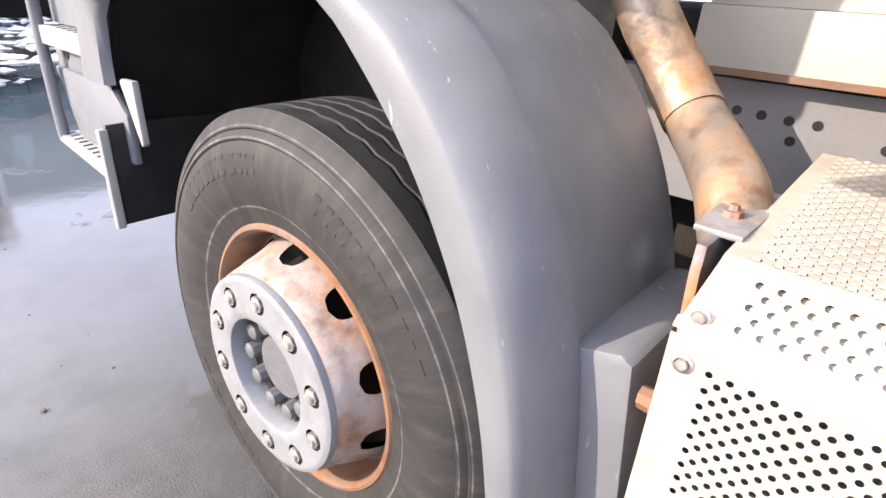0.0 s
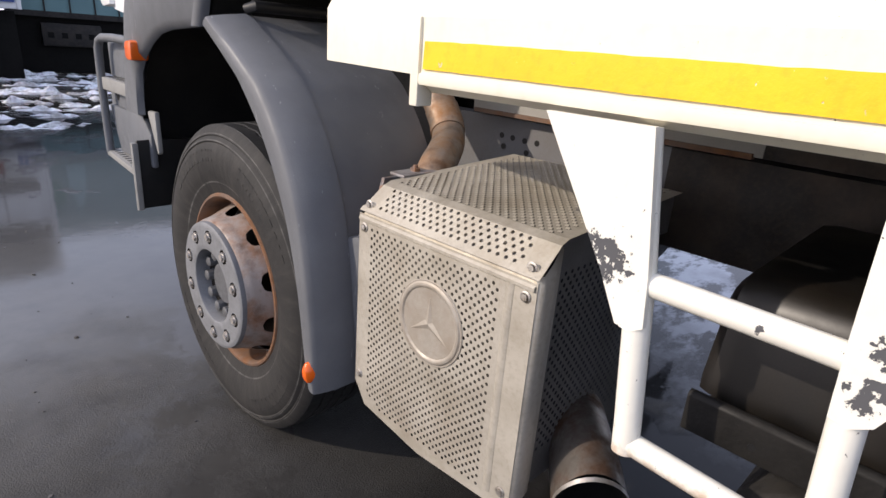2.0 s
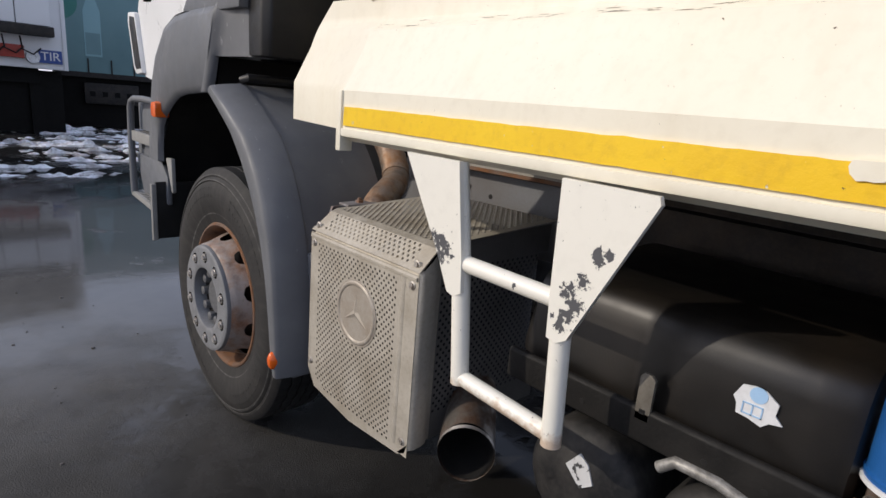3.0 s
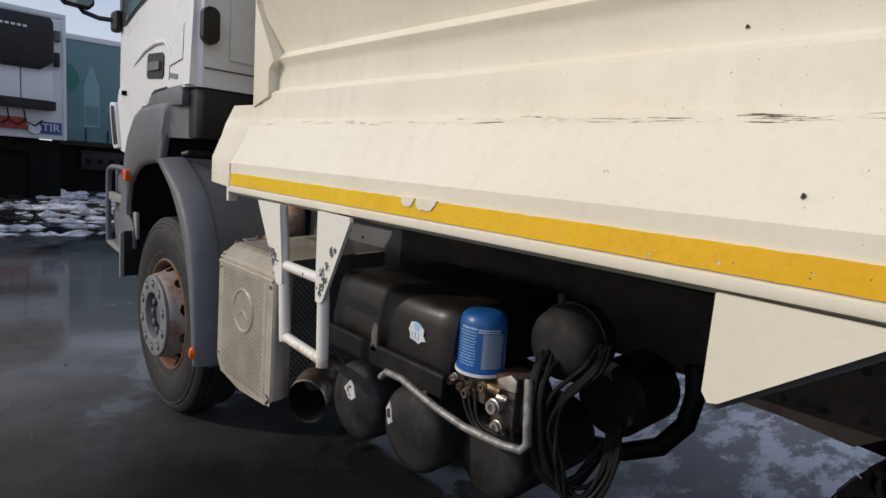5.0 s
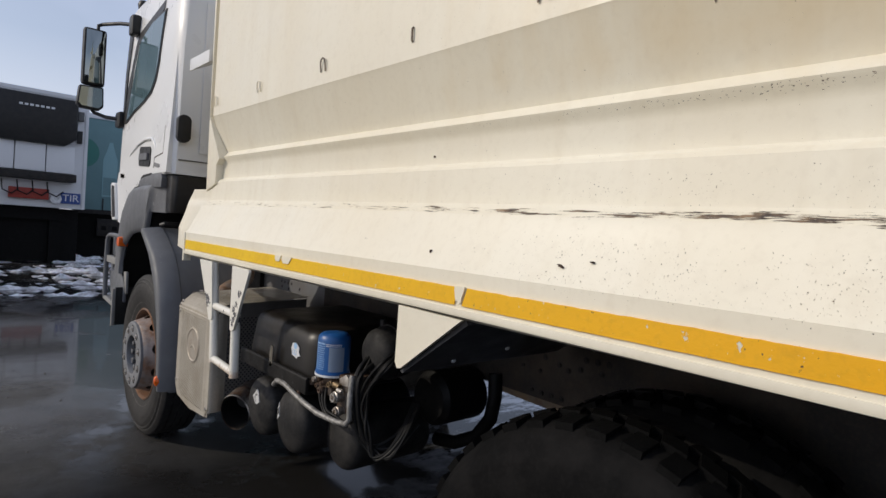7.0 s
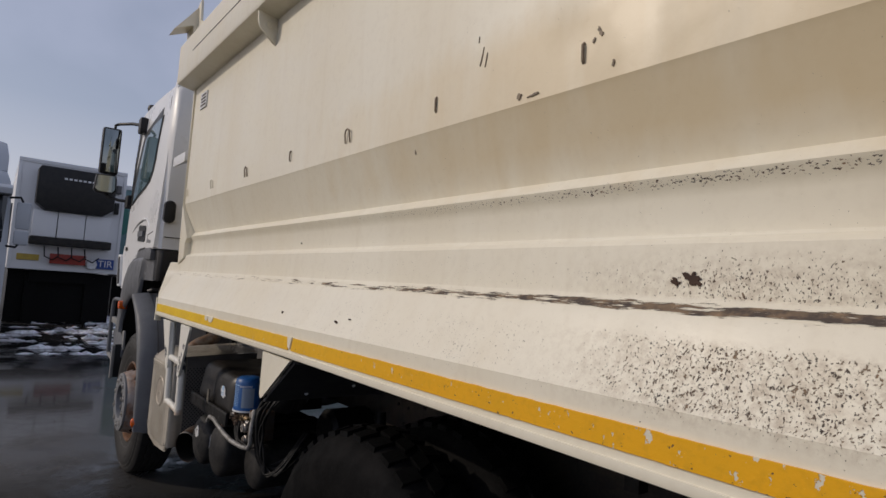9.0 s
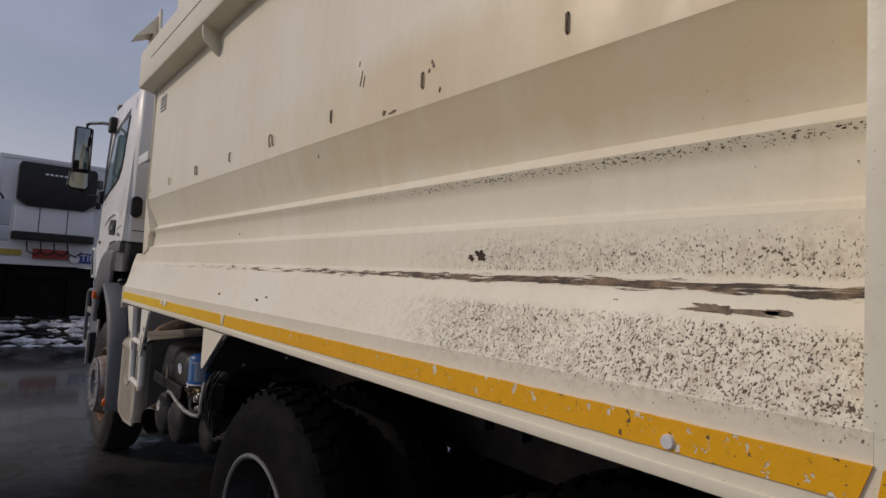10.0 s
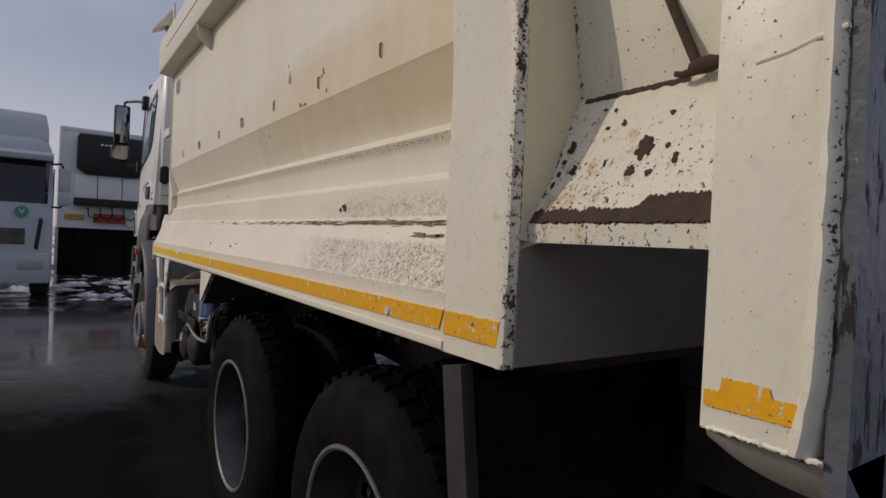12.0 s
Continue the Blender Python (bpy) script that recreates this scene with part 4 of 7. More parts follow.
s = Shape().prism("x", LX - 0.0187, LX - 0.008, [(-1.284, 1.212), (-1.440, 1.212), (-1.4675, 1.03), (-1.474, 0.962), (-1.455, 0.950), (-1.435, 0.955), (-1.402, 1.020)])
part("gusset_plate", s, LADDER, ladder)
s = Shape().prism("x", LX - 0.0187, LX - 0.008, [(-1.674, 1.216), (-1.838, 1.214), (-1.842, 1.202), (-1.722, 0.957), (-1.702, 0.945), (-1.683, 0.950), (-1.679, 1.03)])
part("gusset_plate", s, LADDER, ladder)

# tailgate with its side post
s = Shape()
rings = []
for k in range(91):
    z = 1.217 + 1.59 * k / 90
    x = 0.032
    w = 0.004 * noise.noise(Vector((7, 3, z * 9))) + 0.003 * noise.noise(Vector((2, 3, z * 31)))
    b = along(z, ((1.217, 0.016), (1.30, 0.004), (1.45, 0.0)))
    g = 0.005 * noise.noise(Vector((1, 8, z * 16)))
    rings.append([(x + 0.12, -5.731, z), (x, -5.738, z), (x - 0.009, -5.857 + b * 0.7, z), (x - 0.007, -5.866 + b + g, z), (x - 0.014, -5.870 + b + g, z), (x - 0.021 + w, -5.875 + b + g * 0.5, z), (x - 0.022 + w * 0.5, -5.883 + b + w, z), (x - 0.012, -5.892 + b + w, z), (x + 0.006, -5.895 + b, z), (x + 0.12, -5.895, z)])
s.loft(rings)
gate = part("tailgate", fit_body(s), POST, truck, "cream tailgate post with lumpy weld along its edge", angle=50)
r = random.Random(3)
q = Shape()
n = 49
top = [(0.0, -5.744 - 0.132 * k / (n - 1), 1.287 + 0.005 * noise.noise(Vector((k * 0.55, 2, 0))) + 0.004 * noise.noise(Vector((k * 1.9, 5, 0))) - (0.020 if k < 9 else 0) - (0.012 if k > 31 else 0)) for k in range(n)]
bot = [(0.0, p[1], 1.2445 + 0.003 * noise.noise(Vector((k * 0.9, 8, 0))) + 0.004 * k / n) for k, p in enumerate(top)]
fx = lambda p: 0.020 + 0.012 - 0.010 * (-5.738 - p[1]) / 0.147 - 0.004
top = [(fx(p), p[1], p[2]) for p in top]
bot = [(fx(p), p[1], p[2]) for p in bot]
q.loft([top, bot, [(a + 0.006, b, c) for a, b, c in bot], [(a + 0.006, b, c) for a, b, c in top]], closed=False, caps=False)
part("marking_strip", fit_body(q), YELLOW, gate, "torn remains of yellow marking")
q = Shape().tube([(0.0295, -5.79, 1.672), (0.027, -5.83, 1.676), (0.025, -5.86, 1.684), (0.019, -5.895, 1.688)], 0.004, 8)
part("weld_bead", fit_body(q), POST, gate)
part("gate_skin", fit_body(Shape().prism("y", -5.912, -5.889, [(0.03, 1.175), (0.11, 1.02), (WIDE - 0.11, 1.02), (WIDE - 0.03, 1.175), (WIDE - 0.03, 2.75), (0.03, 2.75)])), scraped(), gate, "scraped rear skin of the tailgate")
# foot plate curving in under the post, closed by a ragged weld
q = Shape()
rings = []
for k in range(17):
    f = k / 16
    y = -5.748 - 0.164 * f
    d = 0.105 * math.sqrt(max(0.0, 1 - (1 - min(1.0, f / 0.55)) ** 2)) + 0.004
    rings.append([(0.030, y, 1.214), (0.030 + d * 0.40, y, 1.211 - d * 0.36), (0.030 + d, y, 1.206 - d * 0.70), (0.034 + d, y, 1.214)])
q.loft(rings)
part("gate_foot", fit_body(q), POST, gate, "cream foot plate curved in under the post", angle=50)
r = random.Random(8)
path, radii = [], []
for k in range(44):
    y = -5.741 - 0.150 * k / 43
    path.append((0.031 - 0.062 * (-5.738 - y) * 1.0, y, 1.2155 + 0.0025 * noise.noise(Vector((k * 0.5, 1, 0)))))
    radii.append(0.0032 + 0.0018 * noise.noise(Vector((k * 0.8, 5, 0))) + 0.0010 * r.random())
part("foot_weld", fit_body(Shape().tube(path, radii, 8)), POST, gate)
for y, w, h in ((-5.772, 0.010, 0.0022), (-5.790, 0.006, 0.003), (-5.812, 0.013, 0.0022), (-5.845, 0.006, 0.002), (-5.868, 0.016, 0.005)):
    part("bare_spot", fit_body(flake(y, 1.2135, w, h, 0.0, y * 31, 0.0255 + 0.06 * (y + 5.738) + 0.002)), RUSTLINE, gate)
# support for the rear mudguard
part("mudguard_stay", fit_body(Shape().prism("x", -0.012, 0.02, [(-5.188, 1.186), (-5.252, 1.200), (-5.375, 0.45), (-5.305, 0.45)])), worn("dusty_rubber_flap", (0.022, 0.020, 0.019), (0.050, 0.042, 0.038), 0.7), truck, "dusty grey mudguard stay", bevel=0.003)
# Added sheet: an assumed flap whose near-black fills the dark behind the wheels.
part("mud_flap", Shape().box(0.03, 0.86, -5.262, -5.250, 0.22, 1.15), REARTYRE, truck, "assumed black mud flap filling the dark behind the rear wheels", bevel=0.003)
part("rear_underrun", Shape().box(0.05, WIDE - 0.05, -5.55, -5.45, 0.62, 0.76), RUSTBRACKET, truck, bevel=0.006)

# chassis
trim = trim_chassis
rails = []
for x0, sgn in ((0.74, 1), (1.68, -1)):
    rails.append(Shape().prism("y", -1.10, 1.1, [(x0, 0.78), (x0, 1.03), (x0 + 0.07 * sgn, 1.03), (x0 + 0.07 * sgn, 1.02), (x0 + 0.01 * sgn, 1.02), (x0 + 0.01 * sgn, 0.79), (x0 + 0.07 * sgn, 0.79), (x0 + 0.07 * sgn, 0.78)]))
chassis = part("chassis_frame", rails[0], RAIL, truck, "dusty steel chassis rail with bolt holes")
part("far_rail", rails[1], RAIL, chassis)
for y in (-5.4, -4.0, -2.45, -1.2, 0.6):
    part("cross_member", Shape().box(0.752, 1.668, y - 0.05, y + 0.05, 0.82, 0.98), MUDSHADE, chassis)
# the rails go on under the body in the shade-darkened colour
for x0, sgn in ((0.74, 1), (1.68, -1)):
    q = Shape().prism("y", -5.6, -1.10, [(x0, 0.78), (x0, 1.03), (x0 + 0.07 * sgn, 1.03), (x0 + 0.07 * sgn, 1.02), (x0 + 0.01 * sgn, 1.02), (x0 + 0.01 * sgn, 0.79), (x0 + 0.07 * sgn, 0.79), (x0 + 0.07 * sgn, 0.78)])
    part("rear_rail", q, MUDSHADE, chassis, "muddy rear chassis rail, darkened for shade under the body")
for y, z in ((-0.555, 0.975), (-0.599, 0.973), (-0.646, 0.971), (-0.692, 0.971), (-0.657, 0.936), (-0.565, 0.942), (-0.80, 0.95)):
    part("bolt_hole", Shape().lathe("x", (0.7385, y, z), [(0, 0.0), (0, 0.009), (0.006, 0.009)], 12), BLACK, chassis)
for y, z in ((-2.59, 0.905), (-2.69, 0.955), (-2.755, 0.940), (-2.795, 0.927), (-2.845, 0.942), (-2.865, 0.98), (-2.91, 0.982), (-2.955, 0.983), (-2.93, 0.945), (-2.67, 0.90), (-2.64, 0.822), (-2.685, 0.82), (-2.73, 0.82), (-2.775, 0.82), (-2.86, 0.823), (-2.905, 0.825), (-3.0, 0.905)):
    part("frame_bolt", Shape().lathe("x", (0.7235, y, z), [(-0.008, 0), (-0.008, 0.007), (-0.003, 0.008), (-0.003, 0.012), (0.0, 0.012)], 8), GRIME, chassis)
s = Shape().prism("x", 0.7235, 0.76, [(-2.47, 0.775), (-2.70, 0.768), (-2.846, 0.752), (-2.953, 0.833), (-3.068, 0.914), (-3.07, 1.03), (-2.60, 1.03)])
part("suspension_plate", s, rusty("muddy_plate", (0.17, 0.135, 0.10), (0.24, 0.16, 0.09), 0.40, 0.65, 0.7, 0.05), chassis, "mud-brown suspension plate")
part("rear_subframe", Shape().box(0.70, 1.72, -5.5, -1.32, 1.045, 1.21), MUDSHADE, chassis, "muddy rear subframe, darkened for shade under the body")
s = Shape().box(0.70, 1.72, -1.32, -0.46, 1.045, 1.21)
s.prism("y", -1.02, -0.46, [(0.74, 1.21), (0.80, 1.46), (1.70, 1.46), (1.70, 1.21)])
part("subframe", s, SUBFRAME, chassis, "painted subframe with rusty lower edge", bevel=0.004)
part("subframe_edge", Shape().box(0.692, 0.71, -1.3, -0.47, 1.040, 1.052), RIMEDGE, chassis)
s = Shape()
for x in (1.2,):
    s.tube([(x, 0.2, 0.85), (x, -1.2, 0.80), (x, -3.28, 0.62), (x, -4.63, 0.56)], 0.07, 14)
part("prop_shaft", s, GRIME, chassis)
s = Shape().box(0.95, 1.5, -0.8, 1.0, 0.55, 1.2)
part("engine_block", s, GRIME, truck, "dark grimy engine and gearbox", bevel=0.05)
for y in (-3.355, -4.65):
    s = Shape().lathe("x", (0, y, 0.51), [(0.35, 0), (0.35, 0.10), (0.95, 0.12), (1.05, 0.22), (1.25, 0.26), (1.45, 0.22), (1.55, 0.12), (2.15, 0.10), (2.15, 0)], 20)
    part("rear_axle", s, GRIME, truck)
part("front_axle", Shape().tube([(0.3, -0.06, 0.45), (0.8, -0.06, 0.38), (1.7, -0.06, 0.38), (2.2, -0.06, 0.45)], 0.07, 10), GRIME, truck)


trim = None


# ---- wheels ----
def clamp_floor(s):
    s.v = [(x, y, max(z, 0.002)) for x, y, z in s.v]
    return s


def front_tyre(cx, cy, cz, sg):
    R = 0.509
    prof = [(0.055, 0.286), (0.042, 0.289), (0.036, 0.300), (0.034, 0.315), (0.030, 0.322), (0.029, 0.328), (0.020, 0.348), (0.012, 0.388), (0.011, 0.425), (0.016, 0.452), (0.022, 0.464), (0.019, 0.468), (0.020, 0.473), (0.027, 0.480), (0.030, 0.484), (0.028, 0.488), (0.037, 0.509), (0.048, 0.520)]
    prof = [(a, 0.286 + (r - 0.286) * 0.940) for a, r in prof]
    prof += [(0.060, R - 0.013), (0.240, R - 0.013)]
    prof += [(0.262, 0.492), (0.285, 0.45), (0.290, 0.40), (0.270, 0.315), (0.25, 0.292)]
    s = Shape().lathe("x", (cx, cy, cz), [(sg * a, r) for a, r in prof], 96)
    return clamp_floor(s)


def front_tread(cx, cy, cz, sg):
    """Five ribs parted by narrow zigzag grooves."""
    R, n = 0.509, 360
    s = Shape()
    edges = [0.047, 0.092, 0.132, 0.170, 0.210, 0.254]
    zig = lambda j: 0.0035 * (1 - abs((j % 8) / 4 - 1) * 2)
    for k in range(5):
        a, b = edges[k] + (0.0028 if k else 0), edges[k + 1] - (0.0028 if k < 4 else 0)
        rings = []
        for j in range(n):
            t = 2 * math.pi * j / n
            za, zb = (zig(j) if k else 0), (zig(j) if k < 4 else 0)
            pts = [(a + za, R - 0.014), (a + za, R - 0.0025 - (0.003 if k == 0 else 0)), (a + za + 0.0025, R - (0.002 if k == 0 else 0)), (b + zb - 0.0025, R - (0.002 if k == 4 else 0)), (b + zb, R - 0.0025 - (0.003 if k == 4 else 0)), (b + zb, R - 0.014)]
            rings.append([(cx + sg * x, cy + r * math.cos(t), cz + r * math.sin(t)) for x, r in pts])
        s.loft(rings + [rings[0]], closed=False, caps=False)
    return clamp_floor(s)


def hand_holes(count, ring0, ring1, half):
    """Oval openings through a wheel disc between two rings: returns the segment count, what to leave out, and the points' angles."""
    per, m = 24, 7
    n = per * count

    def wide(k):
        u = (k - (ring0 + ring1) / 2) / ((ring1 - ring0) / 2)
        return half * math.sqrt(max(0.0, 1 - u * u))

    def skip(k, j):
        return ring0 <= k < ring1 and -m <= (j % per) - per // 2 < m

    def warp(k, j):
        u, hole = (j % per) - per // 2, j // per
        w = wide(k) if ring0 <= k <= ring1 else half
        full = math.pi / count
        if abs(u) <= m:
            t = w * u / m
        else:
            t = math.copysign(w + (full - w) * (abs(u) - m) / (per / 2 - m), u)
        return (2 * hole + 1) * full + t

    return n, skip, warp


def front_wheel(cy, side):
    sg = 1 if side == 0 else -1
    cx = 0.042 if side == 0 else WIDE - 0.042
    c = (cx, cy, 0.503)
    hx = -0.030 * sg
    disc = [(hx + 0.012 * sg, 0.205), (hx + 0.020 * sg, 0.215), (0.014 * sg, 0.221), (0.030 * sg, 0.227), (0.036 * sg, 0.2295), (0.044 * sg, 0.2325), (0.054 * sg, 0.2365), (0.066 * sg, 0.241), (0.078 * sg, 0.2455), (0.088 * sg, 0.249), (0.096 * sg, 0.252), (0.102 * sg, 0.2545), (0.112 * sg, 0.260), (0.116 * sg, 0.270), (0.09 * sg, 0.272)]
    rim = part("wheel", Shape().lathe("x", c, disc, *hand_holes(10, 3, 11, 0.135)), RIM, truck, "rust-streaked steel front wheel")
    lip = [(0.12 * sg, 0.262), (0.10 * sg, 0.268), (0.055 * sg, 0.272), (0.040 * sg, 0.276), (0.034 * sg, 0.282), (0.035 * sg, 0.289), (0.040 * sg, 0.293), (0.05 * sg, 0.290)]
    part("rim", Shape().lathe("x", c, lip, 96), RIMEDGE, rim, "rusty orange rim edge")
    part("tyre", front_tyre(cx, cy, 0.503, sg), FRONTTYRE, rim, "worn road tyre with dusty sidewall")
    part("tread", front_tread(cx, cy, 0.503, sg), ROADTREAD, rim, angle=20)
    r = random.Random(2)
    for a0, a1 in ((38, 84), (108, 150), (205, 250), (290, 335)):
        s = Shape()
        a = a0
        while a < a1:
            w = 1.1 + 2.4 * r.random()
            pts = [(r_, radians(t_)) for r_, t_ in ((0.395, a), (0.395, a + w), (0.432, a + w + 0.6), (0.432, a + 0.6))]
            s.add([(cx + sg * (d + (0.0026 if q > 0.41 else 0.0)), cy + q * math.cos(t), 0.503 + q * math.sin(t)) for d in (0.0102, 0.018) for q, t in pts], [(0, 1, 2, 3), (4, 7, 6, 5), (0, 4, 5, 1), (1, 5, 6, 2), (2, 6, 7, 3), (3, 7, 4, 0)])
            a += w + 1.0 + 1.2 * r.random()
        part("worn_lettering", s, FRONTTYRE, rim, smooth=False)
    ring = [(hx + 0.05 * sg, 0.119), (hx + 0.003 * sg, 0.1195), (hx - 0.0015 * sg, 0.121), (hx - 0.003 * sg, 0.124), (hx - 0.003 * sg, 0.150), (hx - 0.003 * sg, 0.200), (hx + 0.001 * sg, 0.208), (hx + 0.010 * sg, 0.210), (hx + 0.024 * sg, 0.208)]
    ring = ring[:4] + [(hx - 0.003 * sg, 0.1675 + 0.0225 * u / 5) for u in range(-6, 7)] + ring[-4:]
    n, skip, warp = hand_holes(10, 5, 15, 0.135)
    part("hub_flange", Shape().lathe("x", c, ring, n, skip, lambda k, j: warp(k, j) + radians(2)), HUB, rim, "silver hub flange")
    # hub face coloured near-black for the shade inside the flange
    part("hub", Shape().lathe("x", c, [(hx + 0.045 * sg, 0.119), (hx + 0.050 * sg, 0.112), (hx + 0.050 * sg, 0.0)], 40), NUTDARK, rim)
    part("hub_cap", Shape().lathe("x", c, [(hx + 0.050 * sg, 0.070), (hx + 0.036 * sg, 0.066), (hx + 0.032 * sg, 0.0)], 40), HUBBOLT, rim)
    nut = None
    for k in range(10):
        t = radians(36 * k + 20)
        y, z = 0.1675 * math.cos(t), 0.1675 * math.sin(t)
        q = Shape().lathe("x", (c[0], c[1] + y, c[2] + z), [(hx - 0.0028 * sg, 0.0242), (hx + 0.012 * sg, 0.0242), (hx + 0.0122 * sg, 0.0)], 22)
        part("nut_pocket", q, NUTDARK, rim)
        q = Shape().lathe("x", (c[0], c[1] + y, c[2] + z), [(hx + 0.012 * sg, 0.0165), (hx - 0.006 * sg, 0.0160)], 6)
        q.lathe("x", (c[0], c[1] + y, c[2] + z), [(hx - 0.006 * sg, 0.0160), (hx - 0.0065 * sg, 0.0105), (hx - 0.012 * sg, 0.010), (hx - 0.012 * sg, 0.0)], 10)
        part("wheel_nut", q, STEEL, rim)
    for k in range(10):
        t = radians(36 * k)
        y, z = 0.094 * math.cos(t), 0.094 * math.sin(t)
        q = Shape().lathe("x", (c[0], c[1] + y, c[2] + z), [(hx + 0.050 * sg, 0.019), (hx + 0.024 * sg, 0.018), (hx + 0.021 * sg, 0.013), (hx + 0.021 * sg, 0.0)], 8)
        part("hub_bolt", q, HUBBOLT, rim)
    part("brake_drum", Shape().lathe("x", c, [(0.13 * sg, 0.0), (0.13 * sg, 0.235), (0.30 * sg, 0.235), (0.30 * sg, 0.0)], 40), BLACK, rim)
    return rim


front_wheel(-0.060, 0)
front_wheel(-0.060, 1)


def rear_tyre(cx, cy, cz, sg):
    R = 0.528
    prof = [(0.03, 0.295), (0.012, 0.305), (0.002, 0.34), (-0.004, 0.385), (0.001, 0.425), (0.004, 0.434), (0.004, 0.438), (0.012, 0.455), (0.030, 0.480), (0.034, 0.483), (0.036, 0.488), (0.066, 0.507), (0.09, R - 0.014), (0.15, R - 0.012), (0.21, R - 0.014), (0.262, 0.488), (0.286, 0.45), (0.298, 0.40), (0.285, 0.31), (0.27, 0.295)]
    s = Shape().lathe("x", (cx, cy, cz), [(sg * a, r) for a, r in prof], 80)
    return clamp_floor(s)


def tread_blocks(cx, cy, cz, sg):
    """Lugs of a traction tyre, two staggered shoulder rows and a centre row."""
    s = Shape()
    n = 40
    for row, (a0, a1, off, wide) in enumerate(((0.058, 0.118, 0.0, 0.58), (0.126, 0.174, 0.5, 0.66), (0.182, 0.240, 0.0, 0.58))):
        for k in range(n):
            t0 = 2 * math.pi * (k + off - wide / 2) / n
            t1 = 2 * math.pi * (k + off + wide / 2) / n
            lo = 0.508 if row != 1 else 0.512
            hi = 0.532 if row == 1 else 0.529
            sh = 0.02 if row == 1 else 0.0
            p = []
            for a, tw in ((a0, sh), (a1, -sh)):
                edge = 0.010 if row != 1 else 0
                for t in (t0, t1):
                    for r in (lo - 0.012, hi - (edge if (row == 0 and a == a0) or (row == 2 and a == a1) else 0)):
                        th = t + tw
                        p.append((cx + sg * a, cy + r * math.cos(th), cz + r * math.sin(th)))
            s.add(p, [(0, 1, 3, 2), (4, 6, 7, 5), (0, 4, 5, 1), (2, 3, 7, 6), (0, 2, 6, 4), (1, 5, 7, 3)])
    return clamp_floor(s)


def rear_wheel(cy, side):
    sg = 1 if side == 0 else -1
    cx = 0.026 if side == 0 else WIDE - 0.026
    c = (cx, cy, 0.513)
    prof = [(0.020 * sg, 0.308), (0.008 * sg, 0.305), (0.006 * sg, 0.295), (0.012 * sg, 0.286), (0.05 * sg, 0.280), (0.10 * sg, 0.270), (0.17 * sg, 0.262), (0.178 * sg, 0.25), (0.175 * sg, 0.235), (0.18 * sg, 0.225), (0.178 * sg, 0.21), (0.172 * sg, 0.195), (0.17 * sg, 0.14)]
    rim = part("wheel", Shape().lathe("x", c, prof, *hand_holes(10, 7, 11, 0.13)), RIMGREY, truck, "grey steel rear wheel, deeply dished")
    part("rim_lip", Shape().lathe("x", c, [(0.018 * sg, 0.3085), (0.0065 * sg, 0.3055), (0.0045 * sg, 0.296), (0.010 * sg, 0.2885)], 64), RIMLIP, rim)
    # hub takes the tread's near-black to paint in the dish's inner shade
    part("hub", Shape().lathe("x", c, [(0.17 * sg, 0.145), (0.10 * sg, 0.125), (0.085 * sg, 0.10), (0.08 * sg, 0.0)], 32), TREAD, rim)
    for k in range(10):
        t = radians(36 * k)
        q = Shape().lathe("x", (c[0], c[1] + 0.1675 * math.cos(t), c[2] + 0.1675 * math.sin(t)), [(0.175 * sg, 0.018), (0.15 * sg, 0.016), (0.148 * sg, 0)], 6)
        part("wheel_nut", q, GRIME, rim)
    for k, x in enumerate((cx, cx + sg * 0.33)):
        tyre = part("tyre", rear_tyre(x, cy, 0.513, sg), REARTYRE, rim, "lugged drive tyre, dusty and wet")
        part("tread", tread_blocks(x, cy, 0.513, sg), TREAD, rim, smooth=False)


for y in (-3.375, -4.668):
    rear_wheel(y, 0)
    rear_wheel(y, 1)

# ---- mudguard behind the front wheel ----
INN = [(-0.205, 1.288), (-0.270, 1.222), (-0.332, 1.155), (-0.392, 1.088), (-0.445, 1.012), (-0.485, 0.935), (-0.515, 0.860), (-0.537, 0.780), (-0.552, 0.700), (-0.563, 0.600), (-0.572, 0.500), (-0.585, 0.425)]
OUT = [(-0.245, 1.318), (-0.330, 1.268), (-0.400, 1.208), (-0.460, 1.146), (-0.515, 1.075), (-0.556, 1.000), (-0.586, 0.920), (-0.606, 0.835), (-0.617, 0.750), (-0.623, 0.640), (-0.627, 0.530), (-0.622, 0.418)]


def smoothed(pts, m=4):
    out = []
    for i in range(len(pts) - 1):
        p = [pts[max(0, min(len(pts) - 1, i + d))] for d in (-1, 0, 1, 2)]
        for j in range(m):
            u = j / m
            out.append(tuple(0.5 * (2 * p[1][c] + (p[2][c] - p[0][c]) * u + (2 * p[0][c] - 5 * p[1][c] + 4 * p[2][c] - p[3][c]) * u * u + (3 * p[1][c] - p[0][c] - 3 * p[2][c] + p[3][c]) * u ** 3) for c in (0, 1)))
    return out + [pts[-1]]


INN, OUT = smoothed(INN), smoothed(OUT)


def between(a, b, t):
    return [(p[0] + (q[0] - p[0]) * t, p[1] + (q[1] - p[1]) * t) for p, q in zip(a, b)]


